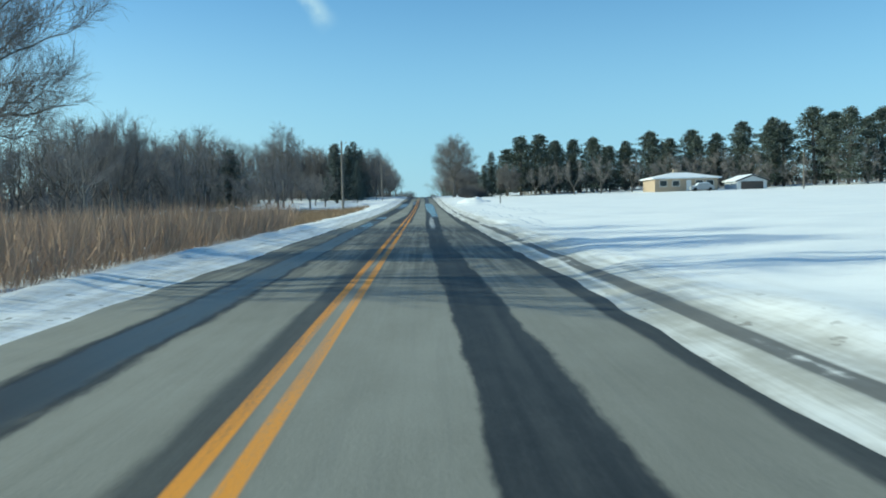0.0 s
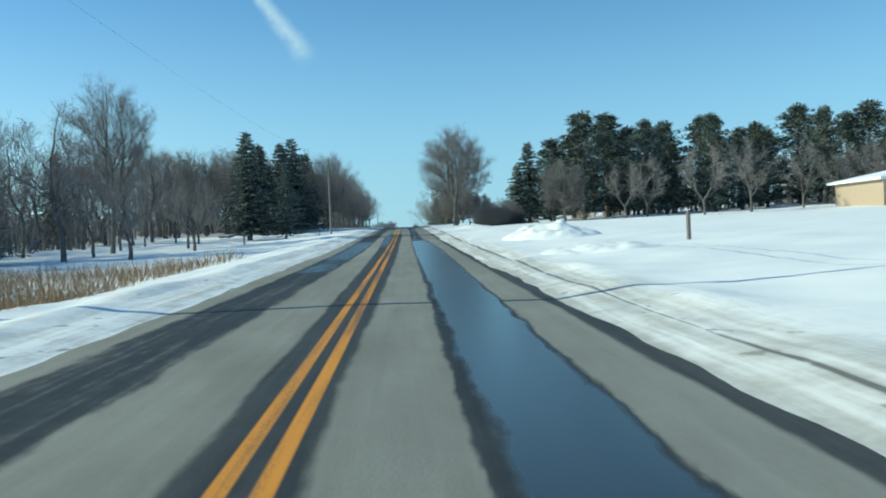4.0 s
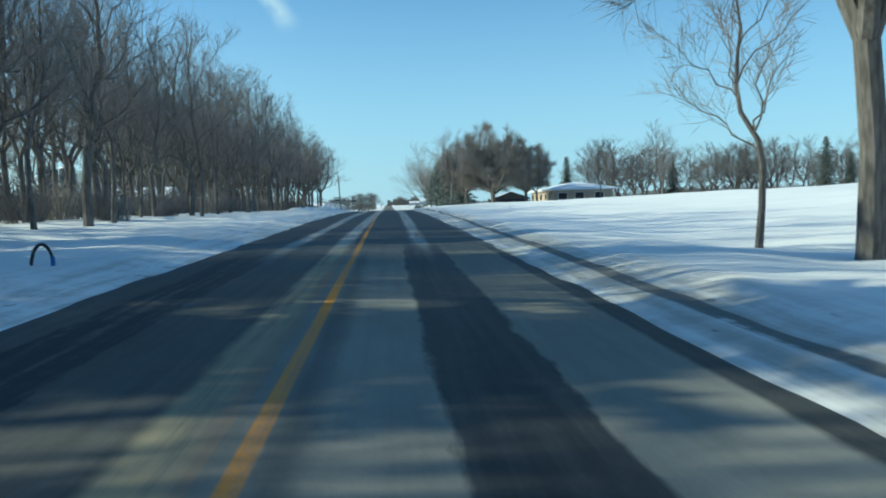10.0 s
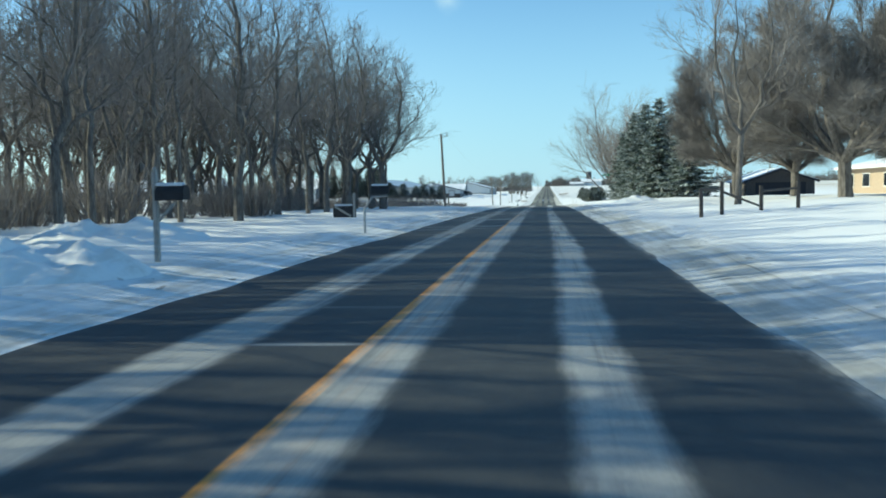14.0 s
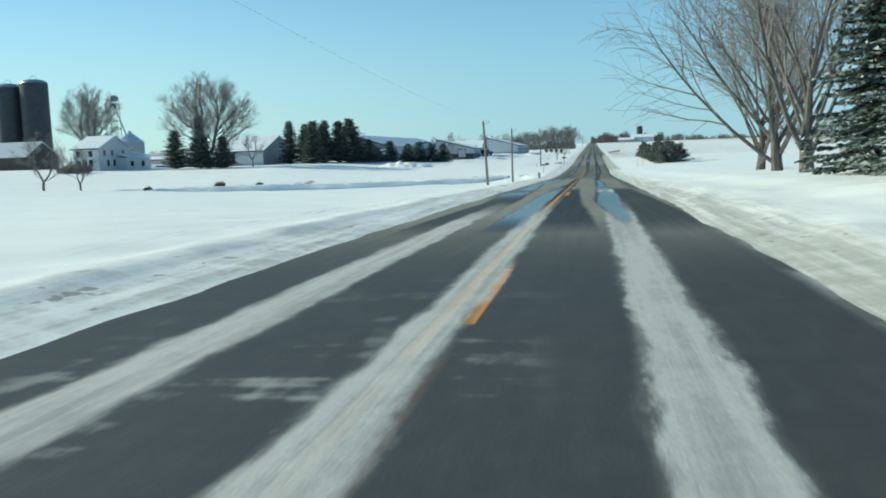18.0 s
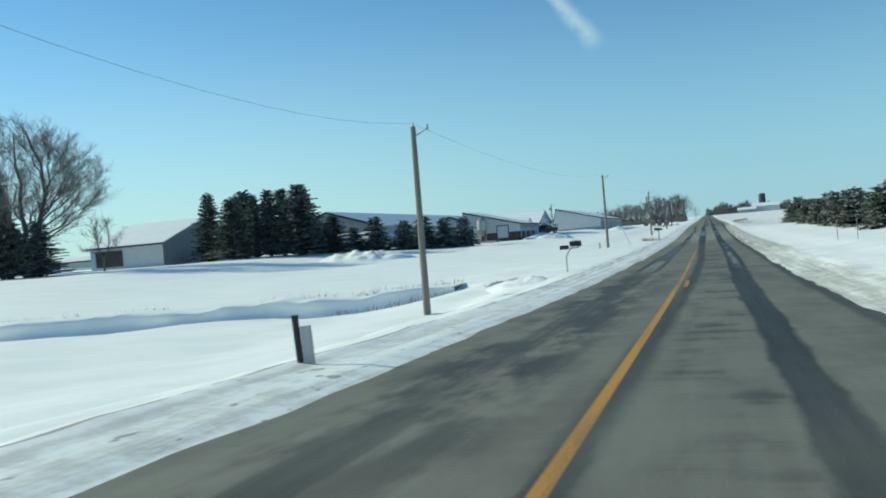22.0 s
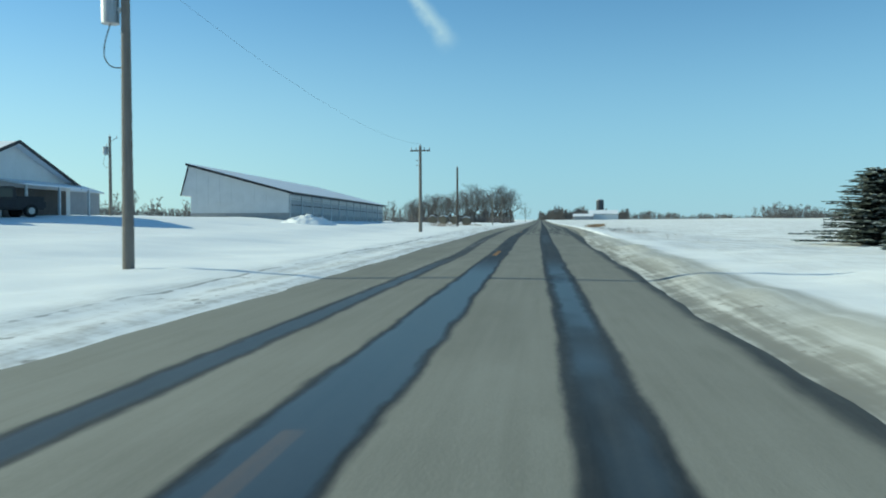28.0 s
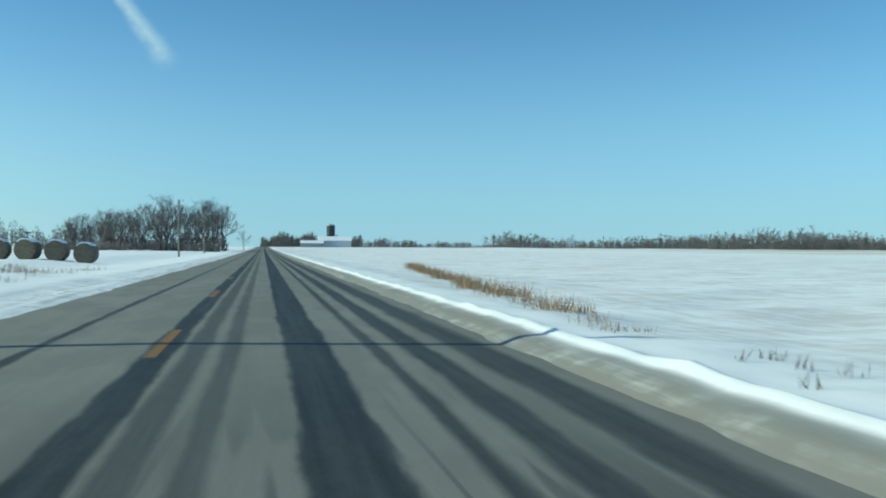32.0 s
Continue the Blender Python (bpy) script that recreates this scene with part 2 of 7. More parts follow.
def snow_material():
    g = Graph("snow")
    x, y, z = g.xyz()
    drift = g.noise(0.35, (0.6, 1.6, 1), 4, 0.5, distort=0.4)
    grain, lumps = g.noise(9.0, detail=4), g.noise(1.7, detail=5, rough=0.6)
    h = drift * 1.3 + lumps * 0.26 + grain * 0.06
    g.bump(h, 0.75, 0.065)
    # slush and road dirt thrown onto the verge, and bared turf and grit in places
    verge = x.absv().step(6.2, 3.6)
    drawn = g.noise(1.6, (2.6, 0.09, 1), 4, 0.6)
    dirt = verge * (lumps * 0.35 + grain * 0.2 + drawn * 0.5).step(0.44, 0.66)
    side = x.step(0.0, 0.2)
    slush = side * ((drawn * 0.8 + lumps * 0.25).step(0.22, 0.62) * (y.step(530, 505) * 0.6 + 0.4) + y.step(505, 530) * 0.55) * (x.step(5.0, 4.2) * (y.step(540, 580) * 0.2 + 0.55)).maxv(x.step(4.5, 4.1) * y.step(80, 60) * 0.75).maxv(x.step(5.5, 5.0) * y.step(505, 530) * y.step(650, 635) * 0.85).maxv(x.step(5.2, 5.0) * y.step(630, 650) * 0.85)
    thrown = side * x.step(4.6, 3.9) * y.step(520, 560) * (drawn * 0.6 + lumps * 0.4).step(0.40, 0.58)
    groove = x.step(-4.2, -4.3) * y.step(430, 450) * y.step(665, 645) * (x + 4.75 + (g.noise(0.08, (0, 1, 0), 2) - 0.5) * 0.9).absv().step(0.07, 0.015) * (drawn * 0.5 + lumps * 0.5).step(0.40, 0.52)
    rut_at = g.follow(y, [(-60, 3.92), (75, 3.90), (100, 4.1), (181, 4.40), (202, 4.30), (223, 4.02), (244, 4.12), (295, 4.32), (330, 4.3)], -60.0, 330.0)
    rut_wide = g.follow(y, [(-60, 0.15), (75, 0.12), (95, 0.03), (110, 0.07), (165, 0.06), (181, 0.08), (223, 0.12), (244, 0.10), (295, 0.09), (312, 0.0), (330, 0.0)], -60.0, 330.0, 0.0, 0.5)
    rut = side * y.step(325, 310) * (rut_wide - (x - rut_at + (g.noise(0.12, (0, 1, 0), 2) - 0.5) * 0.12).absv() + (drawn - 0.5) * 0.14).step(-0.02, 0.03) * (drawn * 0.5 + lumps * 0.5).step(0.36, 0.46)
    col = g.mix((0.94, 0.94, 0.915), (0.895, 0.90, 0.885), drift.step(0.4, 0.6))
    col = g.mix(col, (0.42, 0.39, 0.33), dirt * 0.7)
    ends = side * y.step(620, 660) * x.step(5.15, 4.8) * (drawn * 0.5 + lumps * 0.4).step(0.20, 0.46)
    col = g.mix(col, (0.36, 0.35, 0.30), slush)
    col = g.mix(col, (0.16, 0.155, 0.135), thrown * 0.7)
    col = g.mix(col, (0.20, 0.195, 0.17), ends * 0.85)
    col = g.mix(col, (0.10, 0.10, 0.095), rut * 0.85)
    col = g.mix(col, (0.24, 0.23, 0.21), groove * 0.8)
    clods = x.absv().step(5.3, 4.2) * g.noise(3.2, (1.0, 0.6, 1), 3, 0.5).step(0.66, 0.70)
    col = g.mix(col, (0.22, 0.20, 0.17), clods * 0.7)
    stubble = x.step(60, 120) * y.step(560, 800) * g.noise(0.03, (0.35, 2.4, 1), 3).step(0.44, 0.56)
    col = g.mix(col, (0.55, 0.45, 0.30), stubble * 0.7)
    ploughed = (x - 5.36).absv().step(0.24, 0.10) * y.step(632, 648)
    col = g.mix(col, (0.94, 0.94, 0.92), ploughed)
    thin = x.step(5.9, 6.8) * x.step(90, 40) * y.step(590, 640) * (drawn * 0.35 + lumps * 0.3 + g.noise(0.5, (0.5, 1.2, 1), 4, 0.6) * 0.5).step(0.48, 0.70)
    col = g.mix(col, (0.50, 0.47, 0.41), thin * 0.55)
    # snowmobile tracks: bluish shade of their grooves painted onto the snow
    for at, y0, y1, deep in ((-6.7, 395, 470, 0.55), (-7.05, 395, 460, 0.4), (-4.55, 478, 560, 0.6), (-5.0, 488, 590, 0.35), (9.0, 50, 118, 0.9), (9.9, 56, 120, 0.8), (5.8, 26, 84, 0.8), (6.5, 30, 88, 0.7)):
        track_shade = (x - at + (g.noise(0.05, (0, 1, 0), 2) - 0.5) * 1.6).absv().step(0.09, 0.03) * y.step(y0, y0 + 12) * y.step(y1, y1 - 12)
        col = g.mix(col, (0.50, 0.54, 0.60), track_shade * (lumps * 0.6 + drawn * 0.4).step(0.34, 0.54) * deep)
    g.bsdf.inputs["Subsurface Weight"].default_value = 0.0
    return g.done(col, 0.75, 0.0, 0.25)


def bark_material(name, color):
    g = Graph(name)
    n = g.noise(14.0, (1, 1, 0.18), 4, local=True)
    big = g.noise(1.2, detail=2)
    col = g.mix(tuple(c * 0.6 for c in color), tuple(c * 1.35 for c in color), (n * 0.7 + big * 0.3).step(0.35, 0.65))
    # snow caught on the upper side of limbs
    lodged = g.up().step(0.72, 0.95) * g.noise(2.0, detail=2).step(0.52, 0.62)
    col = g.mix(col, (0.8, 0.82, 0.85), lodged * 0.8)
    g.bump(n, 0.7, 0.02)
    return g.done(col, 0.9, 0.0, 0.15)


def twig_material(name, color):
    g = Graph(name)
    col = g.mix(tuple(c * 0.7 for c in color), tuple(c * 1.3 for c in color), g.island())
    return g.done(col, 0.9, 0.0, 0.1)


def needle_material(name, dark, light, snow_amount):
    g = Graph(name)
    col = g.mix(dark, light, g.island())
    clump = g.noise(0.9, detail=2)
    cap = (g.island() * 0.5 + clump * 0.5).step(0.62 - snow_amount * 0.4, 0.72 - snow_amount * 0.4)
    col = g.mix(col, (0.62, 0.66, 0.67), cap * min(1.0, snow_amount * 1.6))
    return g.done(col, 0.8, 0.0, 0.2)


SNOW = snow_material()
BARK = bark_material("grey_brown_bark", (0.145, 0.133, 0.122))
TWIG = twig_material("dark_twigs", (0.225, 0.207, 0.196))
TWIG_TAN = twig_material("tan_twigs", (0.235, 0.217, 0.203))
TWIG_DARK = twig_material("far_dark_twigs", (0.145, 0.138, 0.136))
BARK_DARK = bark_material("dark_bark", (0.09, 0.082, 0.076))
BRUSH_RED = twig_material("red_brown_brush", (0.38, 0.265, 0.19))
STRAW = twig_material("dry_straw_grass", (0.27, 0.188, 0.118))
SPRUCE_DARK = needle_material("dark_spruce_needles", (0.088, 0.106, 0.094), (0.165, 0.195, 0.165), 0.17)
SPRUCE_FROST = needle_material("frosted_spruce_needles", (0.060, 0.080, 0.074), (0.12, 0.155, 0.14), 0.28)
SPRUCE_SNOW = needle_material("snowy_spruce_needles", (0.062, 0.088, 0.070), (0.135, 0.172, 0.135), 0.38)
PINE = needle_material("pine_needles", (0.048, 0.064, 0.048), (0.11, 0.135, 0.10), 0.18)
CEDAR = needle_material("frosted_evergreen_needles", (0.055, 0.068, 0.048), (0.115, 0.135, 0.09), 0.33)
POLE_WOOD = simple("weathered_pole_wood", (0.21, 0.19, 0.168), 0.3, 2.0, 0.85, stretch=(6, 6, 0.5))
METAL_GREY = simple("galvanised_steel", (0.42, 0.43, 0.44), 0.2, 4.0, 0.45, 0.8)
DARK_METAL = simple("dark_painted_metal", (0.035, 0.035, 0.04), 0.3, 5.0, 0.5, 0.2)
WHITE_SIDING = simple("white_metal_siding", (0.62, 0.64, 0.65), 0.08, 1.2, 0.5, 0.1)
GREY_SIDING = simple("grey_metal_siding", (0.33, 0.35, 0.37), 0.1, 1.2, 0.5, 0.1)
DARK_SIDING = simple("dark_weathered_boards", (0.10, 0.085, 0.075), 0.3, 2.0, 0.8, stretch=(4, 4, 0.6))
TAN_BRICK = simple("tan_brick", (0.42, 0.33, 0.24), 0.2, 6.0, 0.85)
ROOF_SNOW = simple("roof_snow", (0.84, 0.86, 0.89), 0.05, 0.7, 0.8)
ROOF_METAL = simple("pale_roof_steel", (0.66, 0.68, 0.70), 0.06, 0.5, 0.4, 0.2)
DARK_TRIM = simple("dark_roof_trim", (0.03, 0.03, 0.035), 0.2, 4.0, 0.6)
GLASS_DARK = simple("dark_window_glass", (0.02, 0.025, 0.03), 0.2, 1.0, 0.08, spec=0.5, bump=0.0)
WHITE_PAINT = simple("white_paint", (0.72, 0.72, 0.70), 0.08, 3.0, 0.6)
SILO_STAVE = simple("dark_silo_staves", (0.055, 0.06, 0.07), 0.3, 0.8, 0.45, 0.2)
RUBBLE = simple("concrete_wall", (0.36, 0.36, 0.35), 0.2, 1.5, 0.9)

# ---- the lie of the land ----
ROAD_Z = np.array([0, .33, .81, 1.36, 2.21, 3.37, 4.38, 5.16, 5.49, 5.41, 4.99, 4.13, 3.26, 3.08, 3.34, 3.99, 4.64, 5.05, 5.43,
                   5.85, 6.3, 6.75, 7.2, 7.7, 8.2, 8.8, 9.4, 10, 10.5, 11, 11.5, 12, 12.4, 12.7, 13, 13.2])
ROAD_Y = -45 + 45.0 * np.arange(len(ROAD_Z))


def road_z(y):
    y = np.asarray(y, float)
    h, m = 45.0, np.gradient(ROAD_Z, 45.0)
    i = np.clip(((y - ROAD_Y[0]) / h).astype(int), 0, len(ROAD_Z) - 2)
    u = np.clip((y - ROAD_Y[i]) / h, -0.5, 1.0)
    return ((2 * u**3 - 3 * u**2 + 1) * ROAD_Z[i] + (u**3 - 2 * u**2 + u) * h * m[i]
            + (-2 * u**3 + 3 * u**2) * ROAD_Z[i + 1] + (u**3 - u**2) * h * m[i + 1])


# heights over the road at 6, 9, 15, 30, 60, 130 and 300 m to either side, at stations along it
STEPS_OUT = np.array([4.6, 6, 9, 15, 30, 60, 130, 300, 900])
LEFT = {-300: (-.2, -.6, -.9, -1, -1, -1, 0), 60: (-.2, -.6, -.9, -1, -1, -1, 0), 130: (-.1, -.5, -.6, -.7, -.8, -.5, 0), 190: (0, -.2, -.5, -.7, -.5, 0, 0),
        245: (.1, .1, .3, .3, .4, .5, .5), 320: (.05, .1, .2, .2, .3, .5, .5), 385: (0, .1, .1, .0, 0, 0, .5), 440: (-.2, -.4, -.5, -.4, 0, .9, 2), 468: (-.25, -.5, -.6, -.5, .3, 1.6, 2.4),
        494: (-.3, -1.0, -1.3, -1.2, -.7, .6, 2.4), 514: (0, -.1, -.3, -.15, .5, 2.2, 3.0), 550: (.05, .1, .2, .5, 1.8, 3.0, 3.4), 600: (0, 0, .3, .8, 2, 3, 3.5), 650: (0, 0, .4, 1.3, 2.0, 2.5, 3),
        700: (0, .1, .4, 1, 1.2, 1.5, 2), 750: (-.1, -.2, .2, .4, .8, 1.0, 1.5), 900: (-.1, -.2, 0, .1, .3, .5, 1), 1300: (0, 0, 0, 0, 0, 0, 0), 3000: (0, 0, 0, 0, 0, 0, 0)}
RIGHT = {-300: (.05, .1, .2, .5, 1, 1.5, 2), 60: (.05, .1, .2, .4, .8, 1.8, 2), 110: (.05, .15, .3, .5, .9, 2, 2), 164: (.1, .2, .3, .5, 1.0, 2.2, 3),
         216: (.05, .0, .05, .5, 1.2, 1.8, 2), 232: (0, -.25, -.15, .5, 1.4, 1.9, 2), 270: (.05, .05, .2, .9, 1.9, 2, 2), 350: (.1, .3, .5, .5, .6, 1, 2), 400: (.1, .35, .5, .6, .6, 1, 2),
         450: (.1, .3, .4, .4, .6, 1, 2), 520: (.1, .25, .4, .6, 1, 1.5, 2), 600: (.05, .2, .4, .7, 1, 1.5, 3), 640: (0, -.2, -.5, -.5, -.2, .4, 2), 680: (-.05, -.2, -.3, -.2, .0, .4, 2),
         760: (-.05, -.2, -.2, 0, .3, .8, 1.5), 1000: (0, 0, 0, .2, .6, 1, 0), 1300: (0, 0, 0, 0, 0, 0, 0), 3000: (0, 0, 0, 0, 0, 0, 0)}


def smooth(u):
    u = np.clip(u, 0, 1)
    return u * u * (3 - 2 * u)


def wave(x, y, s, k):
    """Cheap rolling noise, about -1 to 1."""
    return (np.sin(x * s * 1.0 + y * s * 0.63 + k) + np.sin(-x * s * 0.71 + y * s * 1.17 + 2.1 * k) + np.sin(x * s * 1.9 - y * s * 1.53 + 3.7 * k)) / 3


def side_level(table, a, y):
    st = np.array(sorted(table))
    vals = np.array([(0.0, *table[s], table[s][-1] * 0.6) for s in st])
    i = np.clip(np.searchsorted(st, y) - 1, 0, len(st) - 2)
    w = smooth((y - st[i]) / (st[i + 1] - st[i]))
    j = np.clip(np.searchsorted(STEPS_OUT, a) - 1, 0, len(STEPS_OUT) - 2)
    u = smooth((a - STEPS_OUT[j]) / (STEPS_OUT[j + 1] - STEPS_OUT[j]))
    lo = vals[i, j] * (1 - u) + vals[i, j + 1] * u
    hi = vals[i + 1, j] * (1 - u) + vals[i + 1, j + 1] * u
    return lo * (1 - w) + hi * w


def edge_of_snow(x, y):
    """Distance from the centre line at which the snow begins."""
    base = np.where(x < 0, 3.34, 3.52 + 0.36 * smooth((y - 500) / 30) + 0.64 * smooth((y - 640) / 30))
    return base + 0.10 * wave(x * 0, y, 0.35, np.where(x < 0, 1.0, 4.0)) + 0.07 * wave(x * 0, y, 1.7, np.where(x < 0, 2.0, 5.0))


def bank_line(x, y):
    """Where the wind-cut snow bank along the field ditch runs."""
    return 509.3 + 0.19 * (x + 12) + 0.8 * wave(x, x * 0, 0.21, 3.0) + 0.3 * wave(x, x * 0, 0.9, 1.0)


def ground_z(x, y):
    """Height of the snow or ground at a place."""
    x, y = np.asarray(x, float), np.asarray(y, float)
    a = np.abs(x)
    z = road_z(y)
    lev = np.where(x < 0, side_level(LEFT, a, y), side_level(RIGHT, a, y))
    over = a - edge_of_snow(x, y)
    sunk = 0.05 + 0.11 * np.where(x > 0, smooth((y - 632) / 20), 0.0)
    cover = -sunk + (sunk + 0.02) * smooth(over / 0.8 + 0.4) + 0.09 * smooth((a - 4.3) / 1.2)
    bank = 0.10 * np.where(x > 0, 1 - 0.8 * smooth((y - 620) / 30), 1 - 0.65 * smooth((y - 400) / 40)) * np.exp(-((a - 4.7 - 0.25 * wave(x * 0, y, 0.5, 7.0)) / 0.55) ** 2) * (1 + 0.5 * wave(x, y, 1.1, 3.0))
    rough = (0.05 * wave(x, y, 0.9, 1.0) + 0.06 * wave(x, y, 0.33, 2.0)) * smooth((a - 4.2) / 3) + 0.02 * wave(x, y, 3.1, 4.0) * smooth((a - 3.6) / 1.0)
    roll = 0.25 * wave(x, y, 0.05, 5.0) * smooth((a - 25) / 60)
    ridge = 0.075 * np.exp(-((x - 5.33 - 0.06 * wave(x * 0, y, 1.3, 2.0)) / 0.11) ** 2) * smooth((y - 625) / 25) * (1 + 0.6 * wave(x * 0, y, 2.3, 6.0))
    across = y - bank_line(x, y)
    ditch = -0.55 * np.exp(-(across / np.where(across < 0, 4.5, 0.4)) ** 2) * smooth((-x - 9) / 4) * smooth((110 + x) / 30) * (1 + 0.3 * wave(x, y, 0.5, 1.0))
    return z + lev + cover + bank + rough + roll + ditch + ridge


def gz(x, y):
    return float(ground_z(np.array([x]), np.array([y]))[0])


def mesh_object(name, verts, faces, mat, parent=None, smooth_shade=False):
    me = bpy.data.meshes.new(name)
    me.from_pydata([tuple(v) for v in verts], [], [tuple(f) for f in faces])
    me.materials.append(mat)
    if smooth_shade:
        me.polygons.foreach_set("use_smooth", [True] * len(me.polygons))
    me.update()
    ob = new(name, me)
    if parent is not None:
        ob.parent = parent
    return ob


def grid_object(name, xs, ys, zfun, mat):
    X, Y = np.meshgrid(xs, ys)
    Z = zfun(X.ravel(), Y.ravel())
    verts = np.stack([X.ravel(), Y.ravel(), Z], 1)
    nx, ny = len(xs), len(ys)
    i = (np.arange(ny - 1)[:, None] * nx + np.arange(nx - 1)[None, :]).ravel()
    faces = np.stack([i, i + 1, i + nx + 1, i + nx], 1)
    me = bpy.data.meshes.new(name)
    me.vertices.add(len(verts))
    me.vertices.foreach_set("co", verts.ravel())
    me.loops.add(faces.size)
    me.loops.foreach_set("vertex_index", faces.ravel())
    me.polygons.add(len(faces))
    me.polygons.foreach_set("loop_start", np.arange(0, faces.size, 4))
    me.polygons.foreach_set("use_smooth", np.ones(len(faces), bool))
    me.update(calc_edges=True)
    me.materials.append(mat)
    return new(name, me)


half = np.concatenate([np.array([0, 1.5, 2.6, 3.0, 3.2]), np.arange(3.3, 5.95, 0.1), np.arange(6.0, 8, 0.25), np.arange(8, 16, 0.6), np.arange(16, 34, 1.5),
                       np.arange(34, 80, 4.0), np.arange(80, 200, 12.0), [220, 260, 320, 420, 600, 900, 1400, 2200]])
xs = np.concatenate([-half[:0:-1], half])
ys = np.concatenate([np.arange(-320, -20, 20.0), np.arange(-20, 720, 0.55), np.arange(720, 800, 2.0), np.arange(800, 1000, 6.0), np.arange(1000, 1530, 15.0), [1600, 1800, 2200, 2800, 3600]])
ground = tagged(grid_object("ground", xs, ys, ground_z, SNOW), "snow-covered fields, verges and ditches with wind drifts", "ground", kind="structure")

# ---- road ----
# edges of the tracks, strips and verges along the road: station, left, right
RIGHT_TRACK = [(-60, 1.35, 2.10), (8, 1.35, 2.10), (30, 1.15, 1.75), (50, 1.12, 1.95), (72, 1.24, 2.20), (94, 1.25, 2.40), (128, 1.24, 2.60), (138, 1.21, 2.52), (152, 1.25, 2.10), (160, 1.28, 2.00), (182, 1.33, 2.07), (204, 1.30, 2.12), (223, 1.15, 2.04),
               (428, 1.30, 2.10), (437, 1.25, 1.80), (443, 1.32, 1.90), (457, 1.20, 1.65), (478, 1.42, 1.85), (497, 1.43, 2.07), (520, 1.62, 2.38), (540, 1.65, 2.40), (569, 1.58, 2.23), (600, 1.67, 2.27), (621, 1.51, 2.15), (641, 1.42, 2.08), (664, 1.45, 2.10), (685, 1.53, 2.12)]
LEFT_TRACK = [(-60, -2.30, -1.40), (10, -2.27, -1.42), (50, -2.44, -1.55), (72, -2.65, -1.62), (94, -2.75, -1.50), (128, -2.50, -1.28), (138, -2.65, -1.30), (160, -2.70, -1.40), (182, -2.35, -1.50), (204, -2.60, -1.60),
              (424, -2.93, -1.60), (437, -2.82, -1.89), (443, -2.95, -2.05), (457, -2.19, -1.45), (478, -2.10, -1.65), (497, -2.17, -1.43), (520, -2.30, -1.34), (545, -2.10, -1.40), (569, -1.80, -1.12), (580, -1.92, -1.37), (600, -1.80, -1.30), (621, -1.45, -1.02), (644, -1.95, -1.42), (664, -1.88, -1.50), (685, -1.62, -1.45)]
MID_TRACK = [(-60, -0.45, -0.10), (10, -0.45, -0.10), (40, -0.60, 0.20), (50, -0.87, 0.34), (72, -0.40, 0.34), (94, -0.42, 0.32), (128, -0.56, 0.50), (138, -0.67, 0.45), (159, -0.88, 0.55), (172, -0.60, 0.50),
             (428, -0.70, 0.10), (437, -0.65, 0.10), (443, -0.45, 0.10), (457, -0.55, 0.02), (474, -0.30, 0.05), (500, 0.10, 0.45), (518, 0.18, 0.56), (540, 0.0, 0.50), (569, -0.25, 0.48), (600, -0.33, 0.50), (621, -0.25, 0.40), (644, -0.38, 0.25), (664, -0.10, 0.45), (685, -0.12, 0.24)]
EDGE_TRACK = [(-60, 3.18, 3.50), (30, 3.05, 3.46), (50, 2.90, 3.38), (75, 3.10, 3.42), (130, 3.16, 3.56), (160, 3.17, 3.52), (182, 3.38, 3.56), (223, 3.10, 3.46), (440, 2.9, 3.3), (500, 3.1, 3.5), (520, 3.3, 3.75), (560, 3.3, 3.8), (600, 3.46, 3.86), (640, 3.44, 4.0), (660, 3.5, 4.0), (680, 3.9, 4.0)]
LEFT_STRIP = [(236, -1.90, -1.50), (248, -1.68, -1.32), (267, -1.69, -1.23), (288, -1.68, -1.05), (309, -1.85, -1.20), (330, -1.90, -1.25), (362, -2.05, -1.50), (372, -2.40, -1.60), (394, -2.18, -1.56), (412, -2.00, -1.45)]
MID_STRIP = [(236, -0.54, -0.12), (267, -0.33, 0.15), (288, -0.19, 0.33), (309, -0.12, 0.38), (330, -0.10, 0.40), (362, -0.33, 0.20), (372, -0.46, 0.22), (394, -0.36, 0.12), (412, -0.45, 0.0)]
RIGHT_STRIP = [(236, 1.46, 1.80), (267, 1.57, 2.05), (288, 1.66, 2.20), (309, 1.50, 1.95), (319, 1.55, 2.10), (362, 1.37, 1.76), (372, 1.38, 1.84), (394, 1.44, 2.00), (412, 1.45, 2.10)]
# where the centre line is broken, the painted lengths that still show
DASHES = ((393.2, 396.8), (420.6, 424.6), (431.0, 434.4), (457.5, 461.5), (495.3, 498.8), (571.2, 575.4), (594.8, 597.4), (620.4, 624.0), (657.8, 660.8), (685.0, 688.4), (697.3, 700.6), (709.6, 712.9), (734.0, 737.3))


